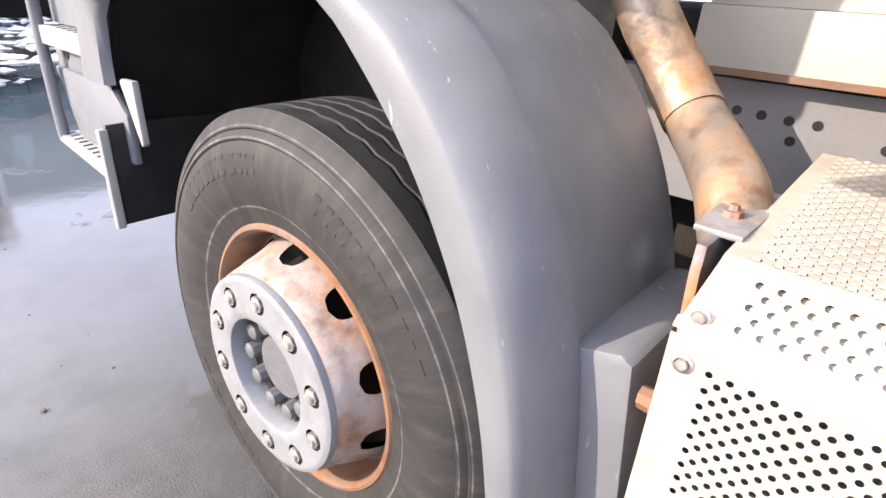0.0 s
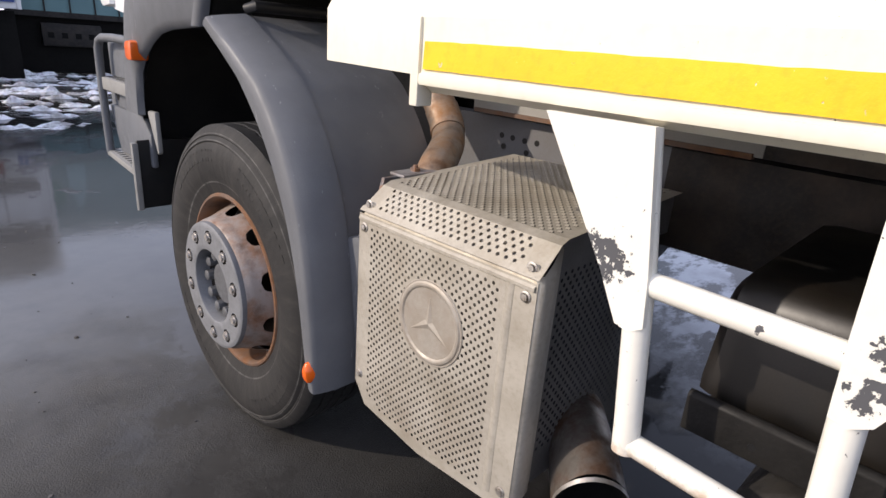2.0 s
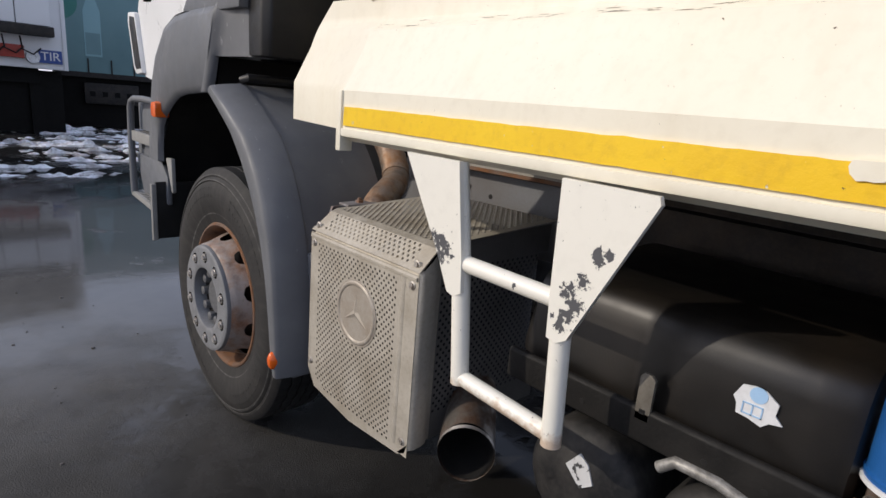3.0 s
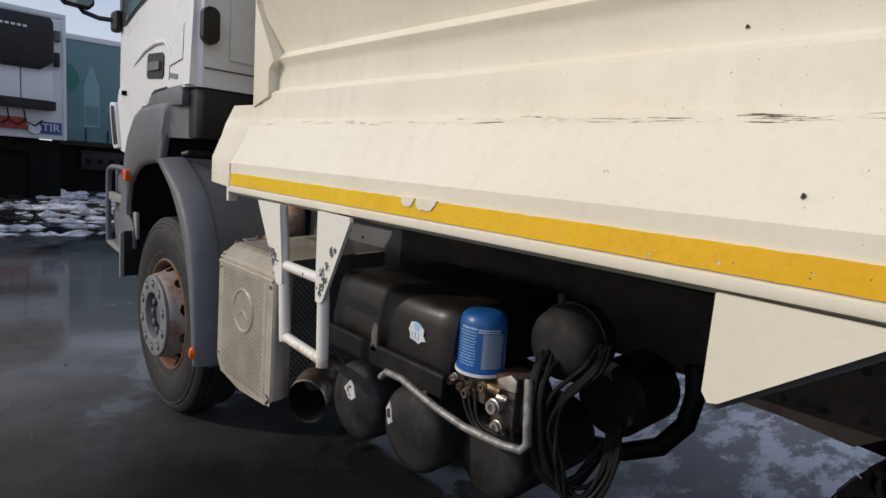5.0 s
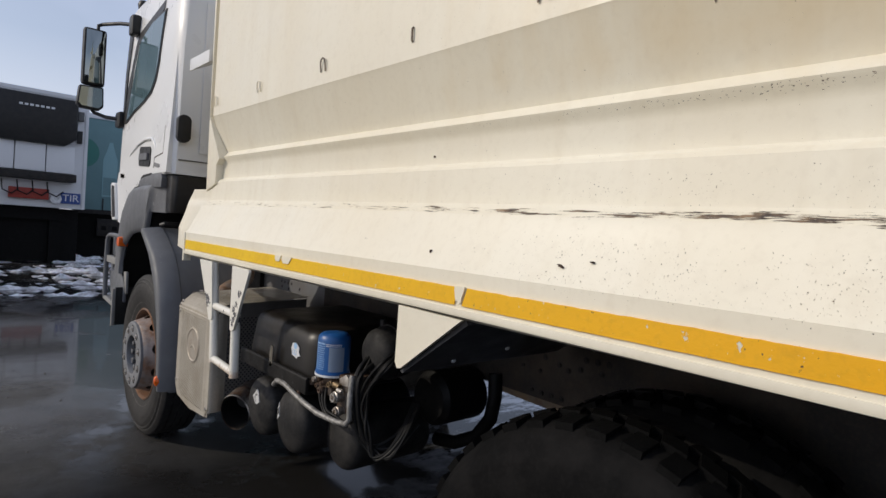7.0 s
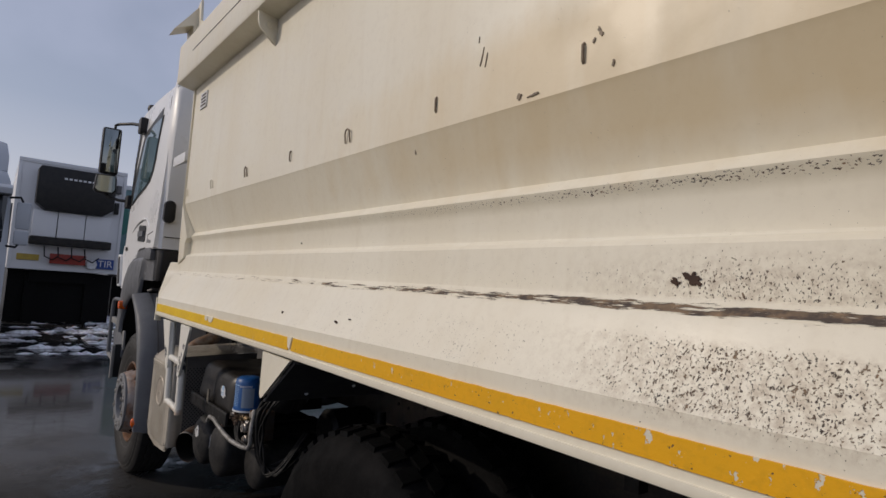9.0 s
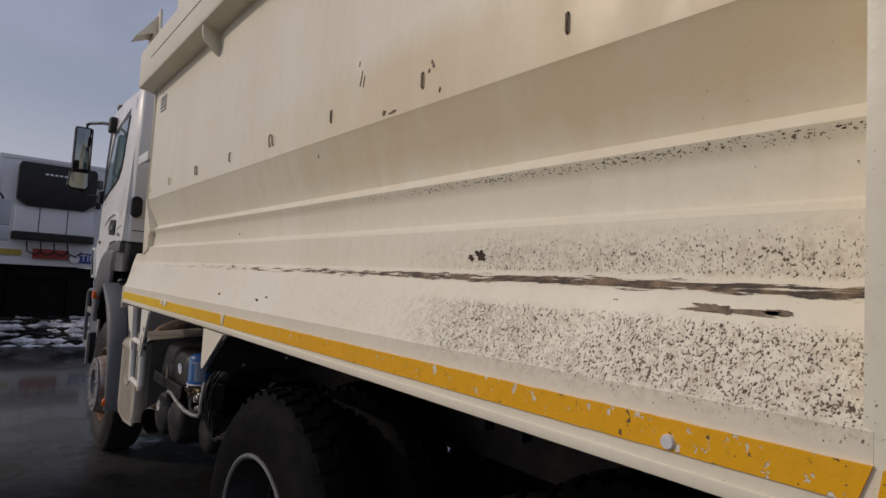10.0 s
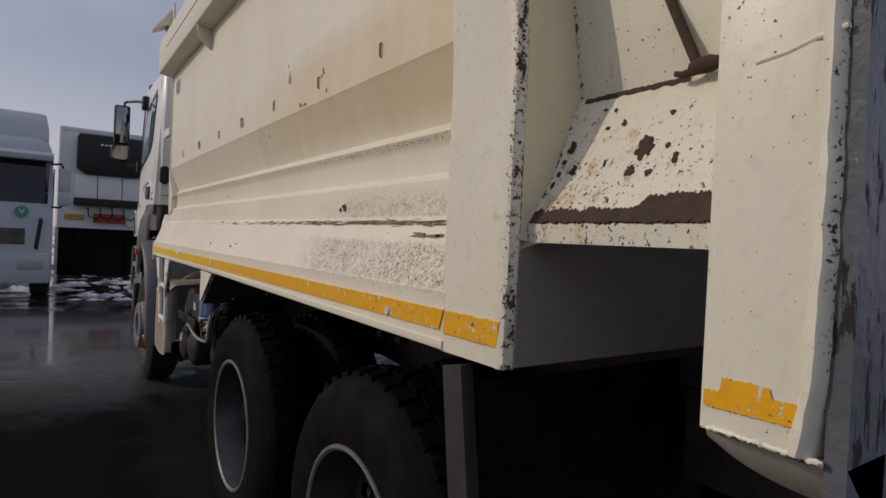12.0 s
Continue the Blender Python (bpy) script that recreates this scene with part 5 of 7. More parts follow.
def mudguard(mirror):
    f = (lambda x: WIDE - x) if mirror else (lambda x: x)
    s = Shape()
    # rounded lip, then the wide sheet that runs in over the tyre
    strips = [(0.030, INN), (0.012, between(INN, OUT, 0.01)), (0.006, between(INN, OUT, 0.06)), (0.003, between(INN, OUT, 0.35)), (0.004, between(INN, OUT, 0.66)), (0.008, between(INN, OUT, 0.76)), (0.020, between(INN, OUT, 0.86)), (0.045, OUT), (0.110, [(y - 0.012, z + 0.008) for y, z in OUT]), (0.120, [(y - 0.011, z + 0.007) for y, z in OUT]), (0.126, [(y - 0.004, z + 0.003) for y, z in OUT]), (0.445, [(y - 0.004, z + 0.003) for y, z in OUT]), (0.448, [(y + 0.012, z - 0.012) for y, z in OUT]), (0.07, [(y + 0.014, z - 0.014) for y, z in OUT]), (0.034, between(INN, OUT, 0.3))]
    rings = [[(f(x), y, z) for y, z in p] for x, p in strips]
    s.loft(rings + [rings[0]], closed=False, caps=False)
    return s


trim = trim_guard
guard = part("mudguard", mudguard(False), GREY, truck, "scratched grey plastic mudguard over the front wheel", angle=32)
part("mudguard", mudguard(True), GREY, truck, angle=32)
s = Shape().prism("x", 0.118, 0.43, [(-0.60, 0.815), (-0.675, 0.835), (-0.692, 0.825), (-0.698, 0.60), (-0.698, 0.44), (-0.62, 0.425)])
part("guard_rib", s, GREY, guard, bevel=0.012)
s = Shape().lathe("x", (0.006, -0.598, 0.478), [(-0.018, 0.0), (-0.017, 0.012), (-0.010, 0.020), (0.004, 0.023), (0.006, 0.023)], 20)
s.v = [(x, -0.598 + (y + 0.598) * 0.75, 0.478 + (z - 0.478) * 1.35) for x, y, z in s.v]
part("marker_lamp", s, LAMP, guard, "small orange side marker lamp")
s = Shape().tube([(0.11, -0.255, 1.335), (0.12, -0.275, 1.345), (0.28, -0.28, 1.345), (0.44, -0.28, 1.345)], 0.016, 10)
part("guard_hinge", s, BLACK, guard)
# bracket with rusty bolts between guard and heat shield
s = Shape().prism("y", -0.742, -0.730, [(0.085, 0.44), (0.085, 0.80), (0.12, 0.86), (0.13, 0.96), (0.14, 0.99), (0.30, 0.99), (0.30, 0.44)])
stay = part("shield_bracket", s, RUSTBRACKET, truck, "grey bracket with rusted bolts", bevel=0.003)
for z in (0.62, 0.54, 0.80):
    part("bolt", Shape().lathe("y", (0.110, -0.730, z), [(0.022, 0), (0.022, 0.014), (0.006, 0.015), (0.005, 0.022), (0.0, 0.022)], 8), RIMEDGE, stay)

trim = None

# ---- perforated heat shield round the silencer ----
SX, SA, SB = 0.095, -0.770, -1.262       # face, front end, rear end
s = Shape().box(0.13, 0.60, -1.235, -0.80, 0.47, 0.985)
silencer = part("silencer_box", s, BLACK, truck, "silencer behind a perforated steel heat shield", bevel=0.05)
s = Shape()
eu, ev = Vector((0, -1, 0)), Vector((0, 0, 1))


def outside_emblem(c):
    return math.hypot(c.y + 1.013, c.z - 0.762) > 0.093 and c.z > 0.462 + 0.10 * max(0.0, (-0.86 - c.y) * -1.0) and not (c.y > -0.86 and c.z < 0.463 + (c.y + 0.86) * 0.6)


PU, PV, HR = 0.0196, 0.0098, 0.0038
s.holed((SX, -0.805, 0.452), eu, ev, 19, 47, PU, PV, HR, outside_emblem)
# plain margins folded back at the edges
z0, z1 = 0.452, 0.452 + 47 * PV
y0, y1 = -0.805, -0.805 - 19.5 * PU
s.add([(SX, SA + 0.004, 0.505), (SX, y0, z0), (SX, y0, z1), (SX, SA, z1)], [(0, 1, 2, 3)])
for b in range(47):
    zz = z0 + b * PV
    e = y1 + (0.0 if b % 2 else PU / 2)
    s.add([(SX, e, zz), (SX, SB, zz), (SX, SB, zz + PV), (SX, e, zz + PV)], [(0, 1, 2, 3)])
s.add([(SX, SA, z1), (SX, SB, z1), (SX, SB, 0.938), (SX, SA, 0.938)], [(0, 1, 2, 3)])
s.add([(SX, y0, z0), (SX, -1.0, 0.428), (SX, -1.225, 0.446), (SX, -1.225, z0)], [(0, 1, 2, 3)])
s.add([(SX, -1.225, 0.446), (SX, -1.252, 0.462), (SX, SB, 0.49), (SX, SB, z0 + 4 * PV), (SX, -1.225, z0)], [(0, 1, 2, 3, 4)])
for a, b in (((SA, 0.938), (SA + 0.004, 0.505)), ((SA + 0.004, 0.505), (-0.805, 0.452)), ((-0.805, 0.452), (-1.0, 0.428)), ((-1.0, 0.428), (-1.225, 0.446)), ((-1.225, 0.446), (-1.252, 0.462)), ((-1.252, 0.462), (SB, 0.49)), ((SB, 0.49), (SB, 0.938))):
    s.add([(SX, *a), (SX, *b), (SX + 0.016, *b), (SX + 0.016, *a)], [(0, 1, 2, 3)])
part("front_panel", s, SHIELD, silencer, "dusty perforated steel face", angle=30)
s = Shape()
for ry in (-1.205,):
    s.prism("z", 0.47, 0.925, [(SX - 0.0005, ry + 0.009), (SX - 0.003, ry + 0.003), (SX - 0.003, ry - 0.003), (SX - 0.0005, ry - 0.009)])
s.prism("y", SB + 0.004, SA - 0.004, [(SX - 0.0005, 0.921), (SX - 0.005, 0.924), (SX - 0.005, 0.930), (SX - 0.0005, 0.934)])
part("pressed_rib", s, SHIELD, silencer)
# chamfered strip and top
s = Shape()
cu = Vector((0.066, 0, 0.062)).normalized()
s.holed((SX + 0.010, -0.815, 0.953), eu, cu, 20, 5, 0.0196, 0.0125, 0.0042)
p0 = Vector((SX + 0.010, 0, 0.953))
p1 = p0 + cu * 0.0625
q = lambda y, p: (p.x, y, p.z)
s.add([(SX, SA, 0.944), (SX, SB, 0.944), q(SB, p0), q(SA, p0)], [(0, 1, 2, 3)])
s.add([q(SA - 0.004, p0), q(-0.815, p0), q(-0.815, p1), q(SA - 0.012, p1)], [(0, 1, 2, 3)])
for b in range(5):
    e = -0.815 - 20 * 0.0196 - (0.0098 if b % 2 else 0)
    a0, a1 = p0 + cu * 0.0125 * b, p0 + cu * 0.0125 * (b + 1)
    s.add([q(e, a0), q(SB, a0), q(SB, a1), q(e, a1)], [(0, 1, 2, 3)])
part("chamfer_panel", s, SHIELD, silencer, angle=30)
b0, b1 = p0 + Vector((0.006, 0, -0.005)), p1 + Vector((0.005, 0, -0.006))
s = Shape().add([q(SA - 0.010, b0), q(SB + 0.004, b0), q(SB + 0.004, b1), q(SA - 0.016, b1)], [(0, 1, 2, 3)])
s.add([(SX + 0.004, SA - 0.004, 0.930), (SX + 0.004, SB + 0.004, 0.930), q(SB + 0.004, b0), q(SA - 0.010, b0)], [(0, 1, 2, 3)])
part("inner_sheet", s, SHIELD, silencer, angle=30)
# Backing sheet coloured dark, so the face's holes look shaded.
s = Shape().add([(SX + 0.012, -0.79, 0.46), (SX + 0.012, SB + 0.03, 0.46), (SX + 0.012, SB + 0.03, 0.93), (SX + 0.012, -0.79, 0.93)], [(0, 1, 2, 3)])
part("inner_sheet", s, worn("dark_inner_sheet", (0.10, 0.092, 0.082), (0.05, 0.043, 0.036), 0.6, 0.2, 6.0, 0.7), silencer, angle=30)
s = Shape()
tu = Vector((1, 0, 0.06)).normalized()
s.add([q(SA - 0.012, p1), q(SB, p1), (p1.x + 0.02, SB, p1.z + 0.008), (p1.x + 0.02, SA - 0.012, p1.z + 0.008)], [(0, 1, 2, 3)])
base = Vector((p1.x + 0.02, -0.800, p1.z + 0.008))
s.holed(base, eu, tu, 21, 36, 0.0205, 0.0122, 0.0054)
far = base + tu * (36 * 0.0122)
s.add([(base.x, SA - 0.012, base.z), (base.x, -0.80, base.z), (far.x, -0.80, far.z), (far.x, SA - 0.012, far.z)], [(0, 1, 2, 3)])
for b in range(36):
    e = -0.80 - 21 * 0.0205 - (0.01025 if b % 2 else 0)
    a0, a1 = base + tu * 0.0122 * b, base + tu * 0.0122 * (b + 1)
    s.add([(a0.x, e, a0.z), (a0.x, SB, a0.z), (a1.x, SB, a1.z), (a1.x, e, a1.z)], [(0, 1, 2, 3)])
part("top_panel", s, SHIELD, silencer, angle=30)
s = Shape()
for b in range(36):
    for a in range(21):
        c = base + eu * ((a + 0.5 + 0.5 * (b % 2)) * 0.0205) + tu * ((b + 0.5) * 0.0122)
        s.add([c + Vector((-0.0055, 0.0042, 0.0004)), c + Vector((-0.0055, -0.0042, 0.0004)), c + Vector((-0.0005, -0.0036, 0.0026)), c + Vector((-0.0005, 0.0036, 0.0026))], [(0, 1, 2, 3)])
tagged(part("pressed_louvres", s, SHIELD, silencer), kind="stuff")
# rear side panel, shade put into its dark colour, with its own holes
s = Shape()
s.holed((0.175, SB + 0.012, 0.545), (1, 0, 0), (0, 0, 1), 18, 34, 0.0205, 0.0115, 0.0043)
ys = SB + 0.012
edge = Shape()
strips = [(SX + 0.001, SB + 0.001), (SX + 0.006, SB - 0.006), (SX + 0.016, SB - 0.009), (SX + 0.040, SB - 0.007), (SX + 0.058, SB - 0.002), (SX + 0.070, SB + 0.008), (SX + 0.082, SB + 0.012)]
edge.loft([[(x, y, 0.475), (x, y, 0.70), (x, y, 0.935 + max(0.0, x - SX - 0.016) * 0.7), (x + 0.002, y + 0.010, 0.948 + max(0.0, x - SX - 0.016) * 0.7)] for x, y in strips], closed=False, caps=False)
part("rounded_edge", edge, SHIELD, silencer, angle=60)
s.add([(0.175, ys, 0.47), (0.60, ys, 0.47), (0.60, ys, 0.545), (0.175, ys, 0.545)], [(0, 1, 2, 3)])
s.add([(0.175, ys, 0.545 + 34 * 0.0115), (0.60, ys, 0.545 + 34 * 0.0115), (0.60, ys, 1.02), (0.175, ys, 1.0)], [(0, 1, 2, 3)])
part("side_panel", s, SHIELDSIDE, silencer, "perforated side, its grey darkened for shade", angle=30)
# embossed round badge, plain ring with three bars
s = Shape().lathe("x", (SX - 0.001, -1.013, 0.762), [(0.0, 0.0945), (-0.0012, 0.0935), (-0.0012, 0.090), (-0.004, 0.0865), (-0.0045, 0.083), (-0.004, 0.080), (-0.0014, 0.0765), (-0.0012, 0.070), (-0.0012, 0.0)], 64)
for a in (90, 210, 330):
    d = Vector((0, math.cos(radians(a)), math.sin(radians(a))))
    n_ = Vector((0, -d.z, d.y))
    c = Vector((SX - 0.002, -1.013, 0.762))
    s.add([c + n_ * 0.012, c - n_ * 0.012, c + d * 0.068, c + d * 0.02 + Vector((-0.003, 0, 0)), c + Vector((-0.0035, 0, 0))], [(0, 2, 3, 4), (1, 4, 3, 2), (0, 4, 1)])
part("embossed_badge", s, BADGE, silencer, "embossed round badge", angle=14)
for y, z, x in ((-0.790, 0.958, SX + 0.012), (-0.789, 0.908, SX), (-1.238, 0.958, SX + 0.012), (-1.240, 0.908, SX), (-0.782, 0.53, SX), (-1.240, 0.49, SX)):
    b = Shape().lathe("x", (x, y, z), [(-0.001, 0.0115), (-0.002, 0.011), (-0.003, 0.008)], 18)
    b.lathe("x", (x, y, z), [(-0.002, 0.0068), (-0.006, 0.0064), (-0.0065, 0.0)], 6)
    part("bolt", b, STEEL, silencer)
s = Shape().prism("z", 1.004, 1.012, [(0.205, -0.735), (0.385, -0.728), (0.410, -0.748), (0.395, -0.792), (0.205, -0.788)])
part("strap_plate", s, STRAP, silencer, bevel=0.003)
for x, y in ((0.265, -0.758), (0.355, -0.758)):
    part("bolt", Shape().lathe("z", (x, y, 1.012), [(0, 0.013), (0.007, 0.012), (0.0075, 0.007), (0.014, 0.006), (0.014, 0.0)], 8), RUSTBRACKET, silencer)

silencer.location += Vector((-0.026, 0.010, -0.016))

# ---- exhaust ----
s = Shape().tube(rounded([(0.285, -0.775, 0.90), (0.300, -0.745, 0.955), (0.345, -0.715, 0.992), (0.410, -0.672, 1.012), (0.470, -0.625, 1.032), (0.508, -0.578, 1.066), (0.518, -0.530, 1.125), (0.512, -0.475, 1.205), (0.505, -0.40, 1.34)]), 0.047, 20)
exhaust = part("exhaust_pipe", s, PIPE, truck, "heat-stained exhaust pipe")
s = Shape().tube([(0.494, -0.598, 1.050), (0.512, -0.570, 1.075), (0.519, -0.540, 1.110)], 0.0495, 20)
part("clamp", s, PIPE, exhaust)
def oval(s):
    """Flattens a round outlet into an upright oval towards its mouth."""
    s.v = [(x, y, z + (z - 0.56) * 0.30 * min(1.0, max(0.0, (0.34 - x) / 0.12))) for x, y, z in s.v]


s = Shape().tube([(0.36, -1.24, 0.585), (0.30, -1.30, 0.58), (0.22, -1.36, 0.572), (0.15, -1.42, 0.56), (0.11, -1.455, 0.55)], [0.052, 0.060, 0.066, 0.070, 0.071], 28, caps=False)
oval(s)
outlet = part("exhaust_outlet", s, OUTLET, truck, "sooty oval exhaust outlet with worn bright rim")
s = Shape().tube([(0.36, -1.24, 0.585), (0.30, -1.30, 0.58), (0.22, -1.36, 0.572), (0.15, -1.42, 0.56), (0.112, -1.453, 0.551)], [0.048, 0.056, 0.062, 0.066, 0.067], 28, caps=False)
oval(s)
part("bore", s, BLACK, outlet)
s = Shape().tube([(0.114, -1.452, 0.552), (0.108, -1.457, 0.549)], [0.072, 0.072], 28, caps=False)
oval(s)
part("bright_rim", s, STEEL, outlet)
outlet.location += Vector((0.046, 0.080, -0.060))

# ---- battery box ----
s = Shape()
prof = [(0.122, 0.835), (0.121, 0.86), (0.125, 0.960), (0.129, 0.984), (0.139, 1.004), (0.156, 1.018), (0.178, 1.024), (0.60, 1.030), (0.60, 0.835)]
rings = []
for y, dx in ((-1.540, 0.045), (-1.556, 0.03), (-1.58, 0.026), (-1.795, 0.026), (-1.815, 0.024), (-1.855, 0.0), (-1.90, 0.0), (-2.075, 0.0), (-2.115, 0.006), (-2.135, 0.022), (-2.143, 0.05)):
    rings.append([(x + dx * (0.6 if z < 0.9 else 1.0) if x < 0.5 else x, y, z - (0.03 if y in (-1.540, -2.143) and z > 0.9 else 0.006 if y in (-1.556, -2.135) and z > 0.9 else 0)) for x, z in prof])
s.loft(rings)
box = part("battery_box", s, BOXBLACK, truck, "glossy black plastic battery cover on a steel tray", angle=32)
s = Shape().prism("y", -2.15, -1.542, [(0.094, 0.789), (0.094, 0.846), (0.100, 0.852), (0.108, 0.852), (0.108, 0.795), (0.55, 0.795), (0.55, 0.785), (0.100, 0.785)])
tray = part("tray", s, TRAYSTEEL, box, "dented dusty steel tray", bevel=0.003)
for y in (-1.640, -1.729, -1.960, -2.050):
    part("round_hole", Shape().lathe("x", (0.0935, y, 0.811), [(0.0, 0.0), (0.0, 0.0055), (0.002, 0.0062)], 12), BLACK, tray)
for y in (-2.045, -2.075):
    part("stud", Shape().box(0.104, 0.113, y - 0.006, y + 0.006, 0.77, 0.80), RUSTBRACKET, box)
s = Shape().prism("x", 0.094, 0.102, [(-1.832, 0.828), (-1.860, 0.828), (-1.860, 0.908), (-1.852, 0.916), (-1.838, 0.916), (-1.832, 0.908)])
latch = part("latch", s, LATCHSTEEL, box, "worn steel latch strap", bevel=0.002)
part("latch_hole", Shape().box(0.092, 0.0945, -1.851, -1.841, 0.842, 0.85), BLACK, box)
c = (-2.013, 0.926)
s = Shape().prism("x", 0.1185, 0.1215, [(c[0] + w, c[1] + h) for w, h in ((0.040, 0.004), (0.030, 0.026), (0.012, 0.030), (-0.004, 0.028), (-0.024, 0.014), (-0.022, -0.004), (-0.034, -0.016), (-0.016, -0.020), (-0.006, -0.030), (0.014, -0.024), (0.032, -0.022), (0.034, -0.006))])
part("sticker", s, PAPER, box, "torn white warning sticker")
part("sticker_print", Shape().lathe("x", (0.1175, -2.008, 0.944), [(0, 0), (0, 0.013), (0.001, 0.013)], 16), PALEBLUE, box)
s = Shape()
for a, b, cc, d in ((-2.018, -2.016, 0.908, 0.926), (-2.004, -2.002, 0.908, 0.926), (-1.990, -1.988, 0.908, 0.926), (-2.018, -1.988, 0.908, 0.910), (-2.018, -1.988, 0.925, 0.927)):
    s.box(0.1172, 0.119, a, b, cc, d)
part("sticker_print", s, PALEBLUE, box)

box.location += Vector((0.018, 0.036, -0.018))

# ---- air tanks ----
def air_tank(y, z, r, x0, x1):
    prof = [(x0, 0.0)] + [(x0 + 0.045 - 0.045 * math.cos(radians(a)), r * math.sin(radians(a))) for a in (15, 30, 45, 60, 75, 90)]
    prof += [(x0 + 0.055, r + 0.001), (x1 - 0.045, r)] + [(x1 - 0.045 + 0.045 * math.sin(radians(a)), r * math.cos(radians(a))) for a in (20, 40, 60, 80, 90)]
    return part("air_tank", Shape().lathe("x", (0, y, z), prof, 40), TANK, truck, "dusty black compressed air tank")


t1 = air_tank(-1.762, 0.655, 0.125, 0.075, 0.66)
t2 = air_tank(-2.035, 0.668, 0.125, 0.080, 0.66)
t3 = air_tank(-2.19, 0.60, 0.115, 0.21, 0.62)
FLAKE = chipped("flaking_sticker", (0.55, 0.55, 0.54), (0.05, 0.05, 0.05), 0.56, 0.6, 60)
for tk, y, z in ((t1, -1.775, 0.700), (t2, -1.955, 0.690)):
    s = Shape()
    ring = [(y + 0.034, z + 0.002), (y + 0.010, z + 0.034), (y - 0.012, z + 0.02), (y - 0.028, z - 0.012), (y - 0.004, z - 0.03)]
    cy, cz = (-1.762, 0.655) if tk is t1 else (-2.035, 0.668)
    x0 = 0.075 if tk is t1 else 0.080
    fx = lambda a, b: x0 + 0.045 - 0.045 * math.sqrt(max(0.05, 1 - ((a - cy) ** 2 + (b - cz) ** 2) / 0.125 ** 2)) - 0.003
    fr = [(fx(a, b), a, b) for a, b in ring]
    s.loft([fr, [(x + 0.004, a, b) for x, a, b in fr]])
    part("sticker", s, FLAKE, tk, "torn silver sticker")
for tk in (t1, t2):
    tk.location += Vector((0.026, 0.056, -0.044))
s = Shape().tube([(0.085, -1.905, 0.772), (0.085, -1.93, 0.796), (0.085, -2.0, 0.798), (0.085, -2.06, 0.785), (0.088, -2.15, 0.765), (0.092, -2.25, 0.752), (0.10, -2.36, 0.752), (0.11, -2.415, 0.757), (0.115, -2.428, 0.775), (0.118, -2.418, 0.85), (0.135, -2.40, 0.92)], 0.0105, 12)
part("guard_bar", s, TUBEGREY, truck, "bent galvanised guard bar under the air dryer").location += Vector((0.026, 0.048, -0.026))

# ---- air dryer with its blue cartridge ----
FX, FY, FR = 0.165, -2.190, 0.0615
s = Shape().lathe("z", (FX, FY, 0), [(0.862, 0.0), (0.862, FR - 0.003), (0.866, FR + 0.002), (0.876, FR + 0.003), (0.878, FR), (0.992, FR), (1.008, FR - 0.004), (1.018, FR - 0.016), (1.021, 0.03), (1.021, 0.0)], 40)
dryer = part("air_dryer", s, BLUE, truck, "blue air dryer cartridge on a dirty valve block")
s = Shape().lathe("z", (FX, FY, 0), [(0.861, FR), (0.861, FR + 0.005), (0.868, FR + 0.005), (0.869, FR)], 40)
part("seal_ring", s, PAPER, dryer)
q = Shape()
rp = random.Random(21)
for k in range(13):
    zz = 0.888 + 0.0077 * k
    th = 158.0 + 10 * rp.random() * (k % 3 == 0)
    while th < 203:
        w = 2.5 + 6 * rp.random()
        t0, t1 = radians(th), radians(min(th + w, 206))
        q.add([(FX + (FR + 0.0006) * math.cos(t), FY + (FR + 0.0006) * math.sin(t), h) for t, h in ((t0, zz), (t1, zz), (t1, zz + (0.0022 if k < 12 else 0.006)), (t0, zz + (0.0022 if k < 12 else 0.006)))], [(0, 1, 2, 3)])
        th += w + 1.5
part("label_print", q, PALEBLUE, dryer, "rows of small unreadable print")
q = Shape()
for a in range(9):
    t0, t1 = radians(222 + 6 * a), radians(228 + 6 * a)
    q.add([(FX + (FR + 0.0005) * math.cos(t), FY + (FR + 0.0005) * math.sin(t), zz) for t, zz in ((t0, 0.882), (t1, 0.882), (t1, 0.972), (t0, 0.972))], [(0, 1, 2, 3)])
part("label_panel", q, worn("grey_label", (0.25, 0.32, 0.42), (0.2, 0.25, 0.33), 0.5), dryer)
q = Shape()
for zz in (0.975, 0.981):
    for a in range(8):
        t0, t1 = radians(210 + 7 * a), radians(215.5 + 7 * a)
        q.add([(FX + (FR + 0.0006) * math.cos(t), FY + (FR + 0.0006) * math.sin(t), h) for t, h in ((t0, zz), (t1, zz), (t1, zz + 0.003), (t0, zz + 0.003))], [(0, 1, 2, 3)])
part("label_print", q, PAPER, dryer)
CAST = rusty("dirty_cast_alloy", (0.10, 0.09, 0.08), (0.10, 0.055, 0.03), 0.40, 0.60, 0.6, 0.3)
s = Shape().box(FX - 0.035, FX + 0.08, FY - 0.055, FY + 0.05, 0.79, 0.858)
s.box(FX - 0.01, FX + 0.09, FY - 0.13, FY - 0.055, 0.74, 0.875)
part("valve_block", s, CAST, dryer, bevel=0.008)


def fitting(x, y, z, r, l, axis="x", mat=None):
    """A hexagon fitting with collar and bore."""
    q = Shape().lathe(axis, (x, y, z), [(0.0, r * 0.8), (-l * 0.4, r * 0.8)], 6)
    q.lathe(axis, (x, y, z), [(-l * 0.4, r), (-l * 0.75, r), (-l * 0.8, r * 0.85), (-l, r * 0.8), (-l, r * 0.42), (-l * 0.7, r * 0.40), (-l * 0.7, 0.0)], 14)
    return part("fitting", q, mat or BRASS, dryer)


